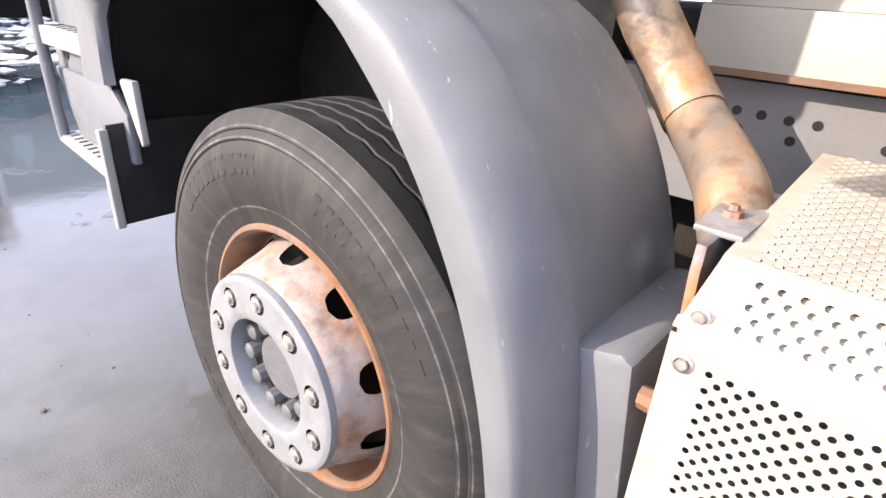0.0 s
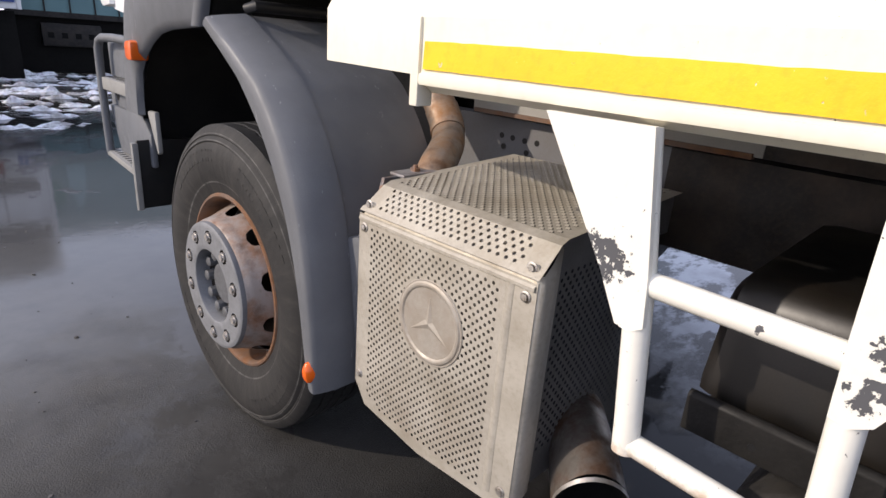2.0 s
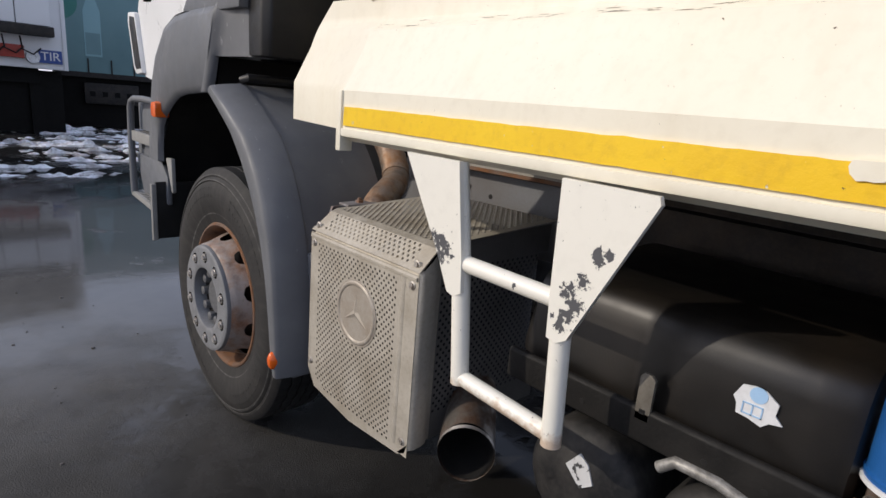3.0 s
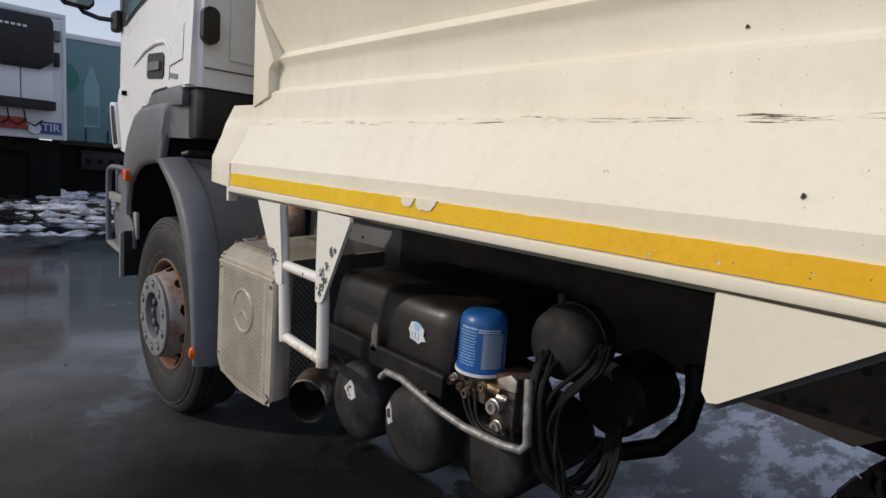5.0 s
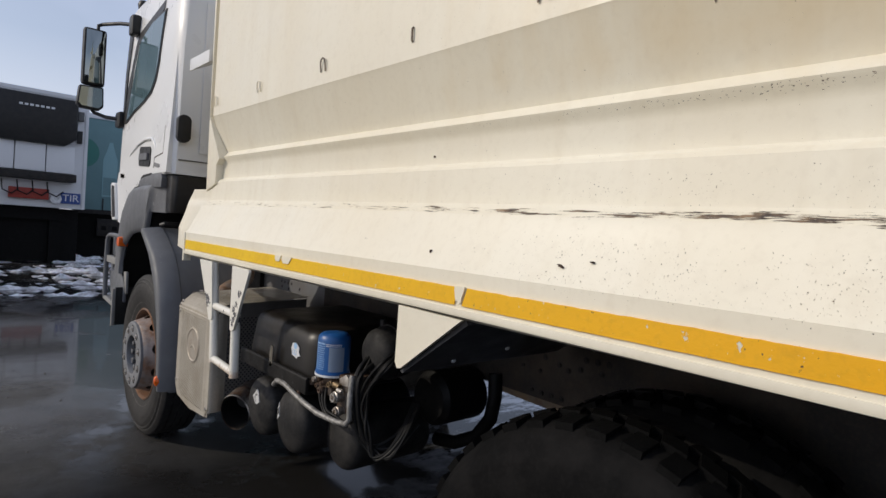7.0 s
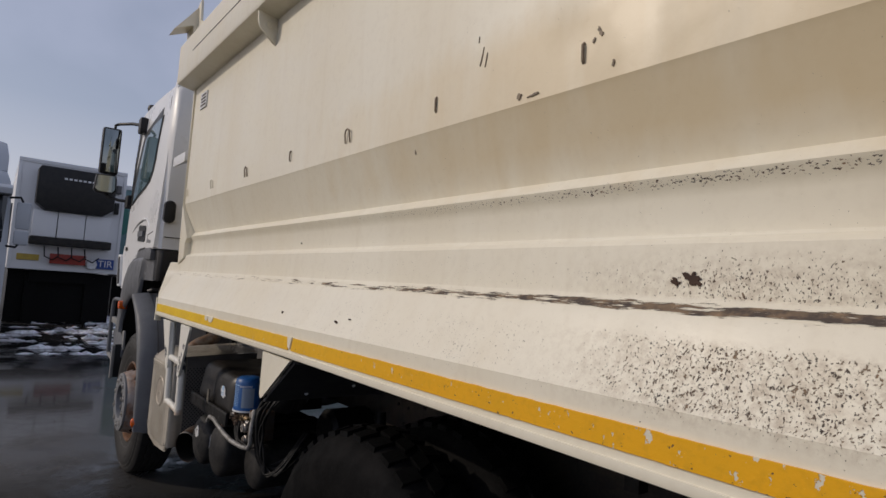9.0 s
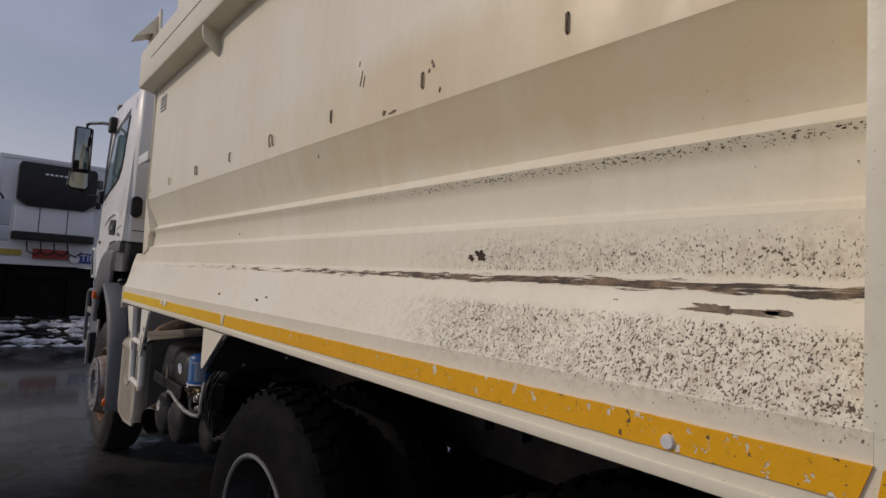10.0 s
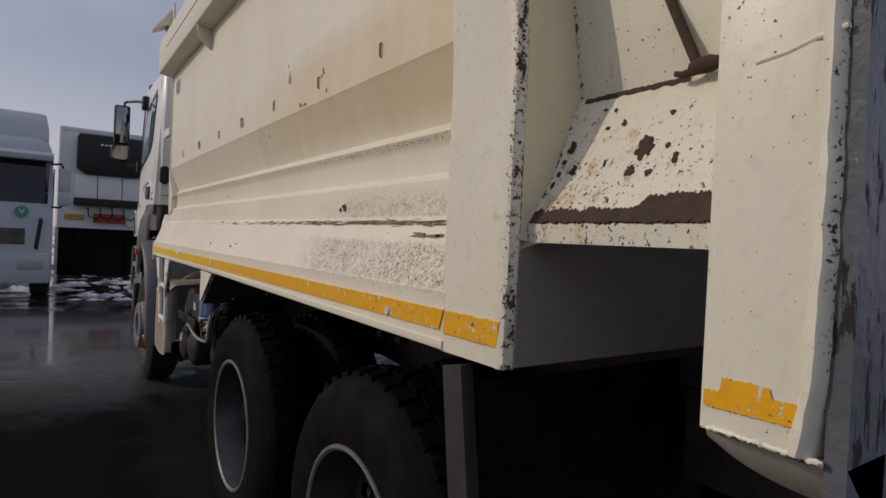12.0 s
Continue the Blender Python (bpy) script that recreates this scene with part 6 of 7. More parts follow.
for x, y, z, r, l, axis, mat in ((0.155, -2.278, 0.800, 0.021, 0.040, "x", STEEL), (0.155, -2.292, 0.752, 0.018, 0.036, "x", STEEL), (0.150, -2.236, 0.836, 0.013, 0.030, "x", BRASS), (0.140, -2.232, 0.838, 0.0125, 0.055, "y", BRASS), (0.132, -2.285, 0.828, 0.009, 0.03, "y", STEEL),
                                 (0.135, -2.150, 0.838, 0.011, 0.030, "x", STEEL), (0.135, -2.168, 0.818, 0.010, 0.026, "x", CAST), (0.135, -2.190, 0.806, 0.014, 0.026, "x", CAST), (0.138, -2.175, 0.845, 0.009, 0.024, "x", CAST), (0.135, -2.135, 0.822, 0.012, 0.03, "x", CAST), (0.135, -2.205, 0.835, 0.010, 0.03, "x", CAST)):
    fitting(x, y, z, r, l, axis, mat)
part("mount_plate", Shape().prism("x", 0.150, 0.160, [(-2.262, 0.862), (-2.305, 0.885), (-2.325, 0.875), (-2.325, 0.845), (-2.27, 0.84)]), STEEL, dryer, bevel=0.002)
dryer.location += Vector((0.026, 0.019, -0.006))
# round brake reservoir and bundle of hoses
s = Shape().lathe("x", (0.27, -2.362, 0.972), [(-0.075, 0.0), (-0.074, 0.040), (-0.066, 0.068), (-0.048, 0.086), (-0.02, 0.0945), (0.02, 0.096), (0.06, 0.090), (0.09, 0.06), (0.10, 0)], 36)
s.lathe("x", (0.27, -2.362, 0.972), [(-0.002, 0.096), (-0.002, 0.100), (0.006, 0.100), (0.006, 0.096)], 36)
s.tube([(0.27, -2.325, 1.055), (0.27, -2.322, 1.085)], 0.011, 8)
cyl = part("brake_reservoir", s, TANK, truck, "grimy round brake reservoir")


r = random.Random(8)
j = lambda w: w * (r.random() - 0.5)
for k in range(7):      # straight drop beside the guard bar
    y = -2.335 - 0.009 * k
    a = [(0.20, y + 0.01, 0.945 + j(0.03)), (0.150 + j(0.02), y + j(0.02), 0.90 + j(0.03)), (0.140 + j(0.02), y - 0.005 + j(0.02), 0.80), (0.150 + j(0.02), y - 0.02 + j(0.02), 0.72), (0.165 + j(0.02), y - 0.05 + j(0.03), 0.665 + j(0.03)), (0.21, y - 0.10 + j(0.03), 0.66 + j(0.04)), (0.32, y - 0.12, 0.74)]
    part("hose", Shape().tube(rounded(a), 0.0058 + 0.002 * (k % 3 == 0), 8), HOSE, cyl)
for k in range(5):      # longer loops from the reservoir
    y = -2.475 - 0.008 * k
    a = [(0.24, y + 0.02, 1.00 + j(0.02)), (0.17 + j(0.02), y, 0.965 + j(0.02)), (0.150 + j(0.02), y + 0.06 + j(0.02), 0.88), (0.145 + j(0.02), y + 0.075 + j(0.02), 0.80), (0.150 + j(0.02), y + 0.06 + j(0.03), 0.72), (0.165 + j(0.02), y + 0.03 + j(0.04), 0.65 + j(0.03)), (0.19, y - 0.03 + j(0.03), 0.66 + j(0.03)), (0.26, y - 0.02, 0.74), (0.34, y + 0.03, 0.80)]
    part("hose", Shape().tube(rounded(a), 0.0055, 8), HOSE, cyl)
for k in range(3):      # thin lines from the valve block
    a = [(0.13, -2.15 - 0.02 * k, 0.815), (0.118, -2.165 - 0.02 * k, 0.775), (0.115, -2.21 - 0.01 * k, 0.735 + j(0.02)), (0.118, -2.28, 0.715 + 0.012 * k), (0.14, -2.33, 0.725), (0.20, -2.36, 0.74)]
    part("hose", Shape().tube(rounded(a), 0.0048, 8), HOSE, cyl)
cyl.location += Vector((0.025, -0.005, -0.003))
trim = trim_chassis
s = Shape().lathe("x", (0.58, -2.33, 0.735), [(-0.10, 0), (-0.10, 0.085), (-0.08, 0.105), (0.12, 0.105), (0.12, 0.0)], 28)
part("brake_chamber", s, HOSE, truck, "grimy brake chamber")
s = Shape().tube([(0.66, -2.20, 0.50), (0.67, -2.30, 0.515), (0.69, -2.40, 0.57), (0.70, -2.46, 0.66), (0.70, -2.475, 0.75), (0.71, -2.46, 0.84)], 0.028, 12)
part("air_pipe", s, HOSE, truck, "thick black rubber pipe")
for y in (-4.05, -4.2):
    part("red_bracket", Shape().box(0.40, 0.44, y - 0.02, y + 0.02, 1.0, 1.2), GRIME, truck)

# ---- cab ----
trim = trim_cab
CX = 0.10
s = Shape()
# shell: a few cross-sections along the truck, roof tucked in at the top, nose drawn in
sec = lambda y, top, w: [(CX + w, y, 1.622), (CX + w, y, 1.70), (CX + w + 0.005, y, 1.95), (CX + w + 0.012, y, 2.35), (CX + w + 0.035, y, top - 0.16), (CX + w + 0.14, y, top - 0.03), (CX + w + 0.32, y, top), (WIDE - CX - w - 0.32, y, top), (WIDE - CX - w - 0.14, y, top - 0.03), (WIDE - CX - w - 0.035, y, top - 0.16), (WIDE - CX - w - 0.012, y, 2.35), (WIDE - CX - w - 0.005, y, 1.95), (WIDE - CX - w, y, 1.70), (WIDE - CX - w, y, 1.622)]
s.loft([sec(-0.42, 2.86, 0.035), sec(-0.39, 2.90, 0.008), sec(-0.30, 2.92, 0.0), sec(0.2, 2.94, 0.0), sec(0.62, 2.93, 0.0), sec(0.76, 2.92, 0.006), sec(0.90, 2.90, 0.045), sec(1.08, 2.84, 0.105), sec(1.20, 2.70, 0.17)])
cab = part("cab", s, WHITE, truck, "white cab shell with grey lower corner", angle=40)
# front face below the screen
part("front_face", Shape().prism("x", CX + 0.16, WIDE - CX - 0.16, [(1.0, 1.0), (1.12, 1.0), (1.20, 1.3), (1.22, 1.5), (1.20, 2.0), (1.0, 2.0)]), WHITE, cab, bevel=0.04)
# side window, door joint and pillar
WIN = [(0.600, 2.008), (0.395, 2.058), (0.150, 2.098), (0.020, 2.135), (-0.050, 2.205), (-0.085, 2.30), (-0.100, 2.43), (-0.125, 2.585), (0.10, 2.575), (0.30, 2.530), (0.385, 2.495), (0.480, 2.27)]
wx = lambda z: CX + along(z, ((1.70, 0.0), (1.95, 0.005), (2.35, 0.012), (2.77, 0.035), (2.90, 0.14)))


def on_side(poly, off, thick, mat, name, label=""):
    fr = [(wx(z) - off, y, z) for y, z in poly]
    return part(name, Shape().loft([fr, [(x + thick, y, z) for x, y, z in fr]]), mat, cab, label, angle=30)


grow = lambda poly, k: [(sum(p[0] for p in poly) / len(poly) * (1 - k) + y * k, sum(p[1] for p in poly) / len(poly) * (1 - k) + z * k) for y, z in poly]
on_side(grow(WIN, 1.06), 0.006, 0.01, BLACK, "window_seal")
on_side(WIN, 0.010, 0.006, Mat("reflecting_side_glass", (0.10, 0.16, 0.18), 0.04).done(), "side_window", "glass reflecting the pale sky")
# door joint: down the rear edge, a jog, then down to the sill
for poly in ([(-0.292, 1.735), (-0.296, 2.70), (-0.288, 2.70), (-0.284, 1.735)], [(-0.292, 1.742), (-0.284, 1.735), (-0.126, 1.716), (-0.130, 1.723)], [(-0.134, 1.72), (-0.128, 1.72), (-0.112, 1.60), (-0.118, 1.60)]):
    on_side(poly, 0.0018, 0.004, FRAME, "door_joint")
on_side([(-0.40, 1.628), (-0.385, 2.80), (-0.30, 2.80), (-0.315, 1.628)], 0.014, 0.03, WHITE, "rear_pillar")
# pressed crease over the handle
s = Shape().tube([(CX + 0.002, 0.47, 1.752), (CX, 0.40, 1.775), (CX - 0.002, 0.22, 1.822), (CX - 0.002, 0.05, 1.842), (CX - 0.001, -0.07, 1.836), (CX + 0.001, -0.12, 1.80), (CX + 0.003, -0.145, 1.75)], [0.002, 0.006, 0.009, 0.010, 0.010, 0.008, 0.003], 10)
part("door_crease", s, WHITE, cab)
on_side([(-0.060, 1.690), (-0.060, 1.772), (-0.040, 1.790), (0.155, 1.802), (0.175, 1.788), (0.180, 1.700), (0.165, 1.684), (-0.040, 1.672)], 0.006, 0.02, BLACK, "door_handle", "recessed black door handle")
on_side([(-0.03, 1.712), (-0.03, 1.750), (0.14, 1.756), (0.14, 1.716)], 0.018, 0.014, GREY, "handle_grip")
on_side([(-0.236, 1.655), (-0.236, 1.678), (-0.140, 1.692), (-0.140, 1.669)], 0.004, 0.007, BADGEGREY, "model_badge")
on_side([(0.565, 1.616), (0.565, 1.642), (0.685, 1.650), (0.685, 1.624)], 0.004, 0.007, BADGEGREY, "model_badge")
# pillar beside the screen
on_side([(0.640, 1.995), (0.535, 2.27), (0.440, 2.50), (-0.10, 2.615), (-0.10, 2.665), (0.46, 2.575), (0.520, 2.50), (0.640, 2.25), (0.740, 1.995)], 0.003, 0.02, BLACK, "screen_pillar")
s = Shape().loft([[(wx(z) + d, y, z) for y, d in ((0.70 - (z - 2.0) * 0.12, -0.006), (0.76, 0.0), (0.83, 0.014), (0.90, 0.037), (1.0, 0.07))] for z in (2.0, 2.2, 2.35, 2.5, 2.65, 2.74)], closed=False, caps=False)
part("screen_corner", s, BLACK, cab)
# white corner vane with its black slot
s = Shape().prism("x", CX - 0.025, CX + 0.06, [(0.775, 1.325), (0.870, 1.318), (0.905, 1.345), (0.905, 1.55), (0.880, 1.592), (0.775, 1.585)])
vane = part("corner_vane", s, WHITE, cab, bevel=0.012)
part("vane_slot", Shape().prism("x", CX - 0.028, CX - 0.01, [(0.785, 1.345), (0.850, 1.340), (0.868, 1.36), (0.868, 1.54), (0.850, 1.572), (0.785, 1.565)]), BLACK, cab, bevel=0.004)
# grey lower corner with wheel arch
ARCH = [(0.600, 0.945), (0.598, 1.000), (0.580, 1.105), (0.520, 1.165), (0.440, 1.212), (0.350, 1.245), (0.250, 1.260), (0.140, 1.267), (0.010, 1.275)]
TOP = [(0.752, 0.945), (0.735, 1.045), (0.690, 1.205), (0.655, 1.315), (0.590, 1.408), (0.430, 1.510), (0.270, 1.552), (0.060, 1.566), (-0.150, 1.568)]
s = Shape()
rr = []
for x, poly in ((CX + 0.008, ARCH), (CX + 0.000, between(ARCH, TOP, 0.015)), (CX - 0.016, between(ARCH, TOP, 0.08)), (CX - 0.022, between(ARCH, TOP, 0.5)), (CX - 0.020, between(ARCH, TOP, 0.88)), (CX - 0.010, between(ARCH, TOP, 0.97)), (CX + 0.012, TOP)):
    rr.append([(x, y, z) for y, z in poly])
s.loft(rr, closed=False, caps=False)
lower = part("lower_corner", s, GREY, cab, "dark grey plastic lower corner with wheel arch", angle=50)
# its rounded rear edge and the darker face that turns in behind
def upright(z):
    """Rear edge of the corner panel at a height."""
    return 0.010 + (z - 1.275) * (-0.160 / 0.293)


s = Shape()
rows = []
for z in (1.398, 1.44, 1.50, 1.54, 1.562, 1.572):
    e = upright(z)
    d = 0.0 if z < 1.56 else 0.012
    rows.append([(CX - 0.020 + d, e + 0.02, z), (CX - 0.021 + d, e + 0.004, z), (CX - 0.014 + d, e - 0.010, z), (CX - 0.004 + d, e - 0.020, z), (CX + 0.012, e - 0.06, z), (CX + 0.022, -0.285, z), (CX + 0.055, -0.335, z)])
s.loft(rows, closed=False, caps=False)
s.loft([[(CX - 0.020, upright(z) + 0.02, z), (CX - 0.021, upright(z) + 0.004, z), (CX - 0.014, upright(z) - 0.010, z), (CX - 0.004, upright(z) - 0.020, z), (CX + 0.012, upright(z) - 0.022, z)] for z in (1.275, 1.33, 1.398)], closed=False, caps=False)
part("corner_return", s, GREY, cab, angle=50)
s = Shape().prism("x", CX - 0.008, CX + 0.06, [(0.175, 1.558), (0.125, 1.594), (0.045, 1.619), (-0.13, 1.6275), (-0.29, 1.6275), (-0.31, 1.60), (-0.30, 1.545), (-0.10, 1.545)])
part("door_sill", s, GREY, cab, bevel=0.005)
on_side([(0.10, 1.604), (0.04, 1.624), (-0.11, 1.632), (-0.11, 1.622), (0.03, 1.612)], 0.010, 0.012, BLACK, "sill_slot")
s = Shape().prism("x", CX - 0.004, CX + 0.06, [(0.690, 1.205), (0.655, 1.315), (0.590, 1.408), (0.430, 1.510), (0.270, 1.552), (0.15, 1.56), (0.12, 1.597), (0.04, 1.621), (-0.29, 1.632), (-0.29, 1.66), (0.74, 1.66), (0.775, 1.60), (0.79, 1.312), (0.69, 1.30)])
part("door_lower", s, WHITE, cab)
part("front_corner", Shape().prism("z", 1.312, 1.66, [(CX + 0.005, 0.76), (CX + 0.05, 0.90), (CX + 0.11, 1.08), (CX + 0.18, 1.22), (CX + 0.5, 1.3), (CX + 0.5, 0.76)]), WHITE, cab)
s = Shape().prism("z", 1.40, 1.618, [(CX + 0.024, -0.30), (CX + 0.026, -0.385), (CX + 0.05, -0.412), (WIDE - CX - 0.05, -0.412), (WIDE - CX, -0.30)])
part("rear_skirt", s, BLACK, cab, bevel=0.008)
s = Shape().prism("x", CX + 0.03, 0.75, [(0.70, 0.62), (0.70, 0.95), (0.62, 1.09), (0.54, 1.185), (0.40, 1.262), (0.0, 1.28), (-0.05, 1.40), (0.50, 1.42), (0.76, 1.25), (0.80, 0.62)])
part("wheel_housing", s, BLACK, cab, "black plastic wheel housing")
part("housing_back", Shape().box(0.72, 0.78, -0.4, 0.85, 0.55, 1.45), BLACK, cab)
# back wall fittings
s = Shape().prism("y", -0.465, -0.42, [(0.159 + 0.041 * math.cos(t), 1.87 + math.copysign(0.042, math.sin(t)) + 0.036 * math.sin(t)) for t in [radians(15 + 30 * k) for k in range(12)]])
part("air_vent", s, BLACK, cab, "black rubber air vent", bevel=0.008)
part("back_panel", Shape().box(0.26, 0.62, -0.432, -0.421, 1.745, 2.6), WHITE, cab, bevel=0.008)
part("back_strip", Shape().box(0.145, 2.3, -0.427, -0.421, 1.697, 1.702), FRAME, cab)
# roof lamp
s = Shape().lathe("z", (0.190, 0.66, 2.815), [(-0.05, 0.0), (-0.045, 0.02), (-0.02, 0.040), (0.01, 0.046), (0.035, 0.036), (0.045, 0.0)], 16)
s.tube([(0.190, 0.66, 2.785), (0.185, 0.65, 2.74), (0.18, 0.62, 2.70)], 0.010, 8)
part("roof_lamp", s, BLACK, cab, "small black work lamp on a stalk")
# mirrors
MY = 0.93
s = Shape().box(-0.148, 0.007, MY - 0.01, MY + 0.07, 2.265, 2.655)
mir = part("mirror", s, BLACK, cab, "large black door mirror", bevel=0.025)
part("mirror_glass", Shape().box(-0.133, -0.007, MY - 0.016, MY - 0.0105, 2.282, 2.638), MIRROR, mir, bevel=0.002)
s = Shape().prism("y", MY - 0.012, MY + 0.06, [(-0.174, 2.12), (-0.160, 2.255), (0.0, 2.260), (0.006, 2.12), (-0.02, 2.090), (-0.15, 2.095)])
low = part("wide_mirror", s, BLACK, cab, bevel=0.012)
part("mirror_glass", Shape().prism("y", MY - 0.018, MY - 0.0125, [(-0.162, 2.128), (-0.150, 2.244), (-0.012, 2.248), (-0.006, 2.13), (-0.028, 2.104), (-0.14, 2.108)]), MIRROR, low)
part("mirror_arm", Shape().tube([(-0.05, MY + 0.03, 2.64), (-0.05, MY + 0.03, 2.685), (-0.02, MY + 0.02, 2.70), (0.05, MY - 0.20, 2.68), (0.10, MY - 0.42, 2.64)], 0.013, 10), BLACK, cab)
part("mirror_arm", Shape().tube([(-0.07, MY + 0.03, 2.10), (-0.05, MY + 0.03, 2.075), (0.02, MY - 0.05, 2.045), (0.08, MY - 0.14, 2.035)], 0.013, 10), BLACK, cab)
part("arm_foot", Shape().box(0.070, 0.125, MY - 0.22, MY - 0.08, 1.975, 2.085), BLACK, cab, bevel=0.02)
part("arm_foot", Shape().box(0.07, 0.135, MY - 0.47, MY - 0.36, 2.57, 2.70), BLACK, cab, bevel=0.02)
# entrance steps and corner of the bumper
trim = None
s = Shape().prism("x", 0.215, 0.50, [(0.84, 0.56), (0.84, 1.22), (1.16, 1.22), (1.20, 1.0), (1.20, 0.56)])
steps = part("entrance_steps", s, BLACK, truck, "grey plastic entrance steps with serrated treads", bevel=0.012)
# end plate: inner face coloured black for shade, rim coloured pale for sunlight
s = Shape().prism("y", 0.726, 0.738, [(0.066, 0.555), (0.060, 0.815), (0.072, 0.836), (0.125, 0.838), (0.45, 0.83), (0.45, 0.555)])
part("step_end", s, BLACK, steps, "plate at the end of the lower step, blackened for shade", bevel=0.003)
s = Shape().prism("z", 0.550, 0.828, [(0.050, 0.716), (0.046, 0.728), (0.052, 0.742), (0.075, 0.742), (0.072, 0.716)])
part("end_rim", s, STEPGREY, steps, bevel=0.004)
for z, outer, inner, n in ((0.722, ((0.050, 0.742), (0.082, 1.195)), 0.205, 10), (1.046, ((0.084, 0.80), (0.088, 1.185)), 0.215, 8)):
    (xa, ya), (xb, yb) = outer
    s = Shape().prism("z", z - (0.026 if z < 1 else 0.052), z, [(xa, ya), (xb, yb), (inner, yb), (inner, ya)])
    tread = part("tread", s, STEPGREY, steps, "pale serrated step tread", bevel=0.004)
    for a in range(n):
        t = (a + 0.5) / n
        y = ya + (yb - ya) * t
        x0 = xa + (xb - xa) * t
        for b in range(3):
            x = x0 + 0.018 + 0.045 * b
            part("tread_hole", Shape().prism("z", z - 0.001, z + 0.0015, [(x, y - 0.008), (x + 0.026, y - 0.002), (x + 0.026, y + 0.009), (x, y + 0.003)]), BLACK, tread)
for y in (0.86, 1.02):
    part("tread_bracket", Shape().prism("y", y - 0.015, y + 0.015, [(0.10, 0.696), (0.20, 0.696), (0.20, 0.62), (0.13, 0.66)]), BLACK, steps)
s = Shape().prism("x", 0.135, 0.155, [(1.225, 0.90), (1.225, 1.02), (0.80, 1.02), (0.78, 0.90)])
part("upper_riser", s, STEPBLUE, steps, bevel=0.006)
s = Shape().prism("x", 0.118, 0.140, [(1.205, 0.925), (0.78, 0.925), (0.70, 0.86), (0.70, 0.725), (1.105, 0.725)])
part("riser_panel", s, STEPBLUE, steps, "grey plastic riser between the treads", bevel=0.008)
part("riser_hole", Shape().lathe("x", (0.1325, 1.125, 0.972), [(0, 0), (0, 0.022), (0.01, 0.024)], 20), BLACK, steps)
s = Shape().prism("x", 0.135, 0.155, [(1.19, 1.05), (1.19, 1.19), (0.80, 1.205), (0.78, 1.05)])
part("top_riser", s, STEPBLUE, steps, bevel=0.006)
part("arch_tail", Shape().prism("x", 0.104, 0.122, [(0.668, 0.955), (0.655, 0.962), (0.590, 0.965), (0.584, 0.81), (0.596, 0.80)]), STEPGREY, steps, "pale tail of the wheel arch", bevel=0.005)
s = Shape().tube([(0.090, 1.165, 0.715), (0.090, 1.172, 0.80), (0.090, 1.176, 1.00), (0.092, 1.172, 1.165), (0.094, 1.155, 1.196), (0.096, 1.11, 1.21), (0.10, 0.98, 1.214), (0.11, 0.80, 1.21)], 0.017, 12)
part("corner_tube", s, GREY, steps)
s = Shape().prism("x", 0.045, 0.11, [(0.600, 1.150), (0.598, 1.214), (0.62, 1.220), (0.654, 1.216), (0.668, 1.200), (0.668, 1.156), (0.64, 1.148)])
part("indicator_lamp", s, LAMP, steps, "orange indicator lamp", bevel=0.012)
part("bumper", Shape().box(0.30, WIDE - 0.30, 1.0, 1.20, 0.50, 1.05), GREY, truck, "grey plastic bumper", bevel=0.04)
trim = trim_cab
part("gap_bracket", Shape().prism("y", -1.0, -0.70, [(0.095, 2.138), (0.095, 2.20), (0.20, 2.245), (0.20, 2.19)]), WHITE, truck, bevel=0.004)
part("gap_panel", Shape().box(0.46, 2.1, -0.62, -0.58, 1.42, 2.3), GRIME, truck)

trim = None

# ---- parked vehicles behind ----
def words(text, size, m, mat, name, parent):
    cu = bpy.data.curves.new(name, "FONT")
    cu.body, cu.size, cu.extrude, cu.align_x, cu.align_y = text, size, 0.002, "CENTER", "CENTER"
    tmp = bpy.data.objects.new(name, cu)
    scene.collection.objects.link(tmp)
    bpy.context.view_layer.update()
    me = bpy.data.meshes.new_from_object(tmp.evaluated_get(bpy.context.evaluated_depsgraph_get()))
    bpy.data.objects.remove(tmp)
    me.materials.clear()
    me.materials.append(mat)
    ob = new(name, me)
    ob.parent = parent
    ob.matrix_basis = Matrix.Translation(-parent.location) @ m
    return ob


TX0, TX1, TY = -0.42, 2.03, 12.0
trim = lambda x, y, z: ((x - 0.86) * 0.955 + 0.67, y + 0.42, z + 0.19)
reefer = thing("reefer_trailer", "white refrigerated trailer with black cooling unit, snow on its roof", "trailer", at=(0.8, 16, 0))
part("body", Shape().box(TX0, TX1, TY, TY + 13.0, 1.15, 3.88), TRAILER, reefer, bevel=0.03)
for x in (TX0 + 0.03, TX1 - 0.03):
    part("corner_trim", Shape().box(x - 0.04, x + 0.04, TY - 0.02, TY + 0.02, 1.15, 3.80), TRAILER, reefer, bevel=0.008)
part("top_trim", Shape().box(TX0 - 0.01, TX1 + 0.01, TY - 0.02, TY + 0.02, 3.80, 3.90), TRAILER, reefer, bevel=0.008)
UX0, UX1 = -0.02, 1.74
s = Shape().prism("y", TY - 0.42, TY, [(UX0, 2.80), (UX0, 3.62), (UX0 + 0.05, 3.72), (UX1 - 0.05, 3.72), (UX1, 3.62), (UX1, 2.80), (UX1 - 0.25, 2.62), (UX0 + 0.25, 2.62)])
part("cooling_unit", s, BLACK, reefer, "black cooling unit housing", bevel=0.04)
for k in range(7):
    x = 0.58 + 0.105 * k
    part("brand_bar", Shape().box(x - 0.035, x + 0.035, TY - 0.432, TY - 0.418, 3.43, 3.475), PAPER, reefer)
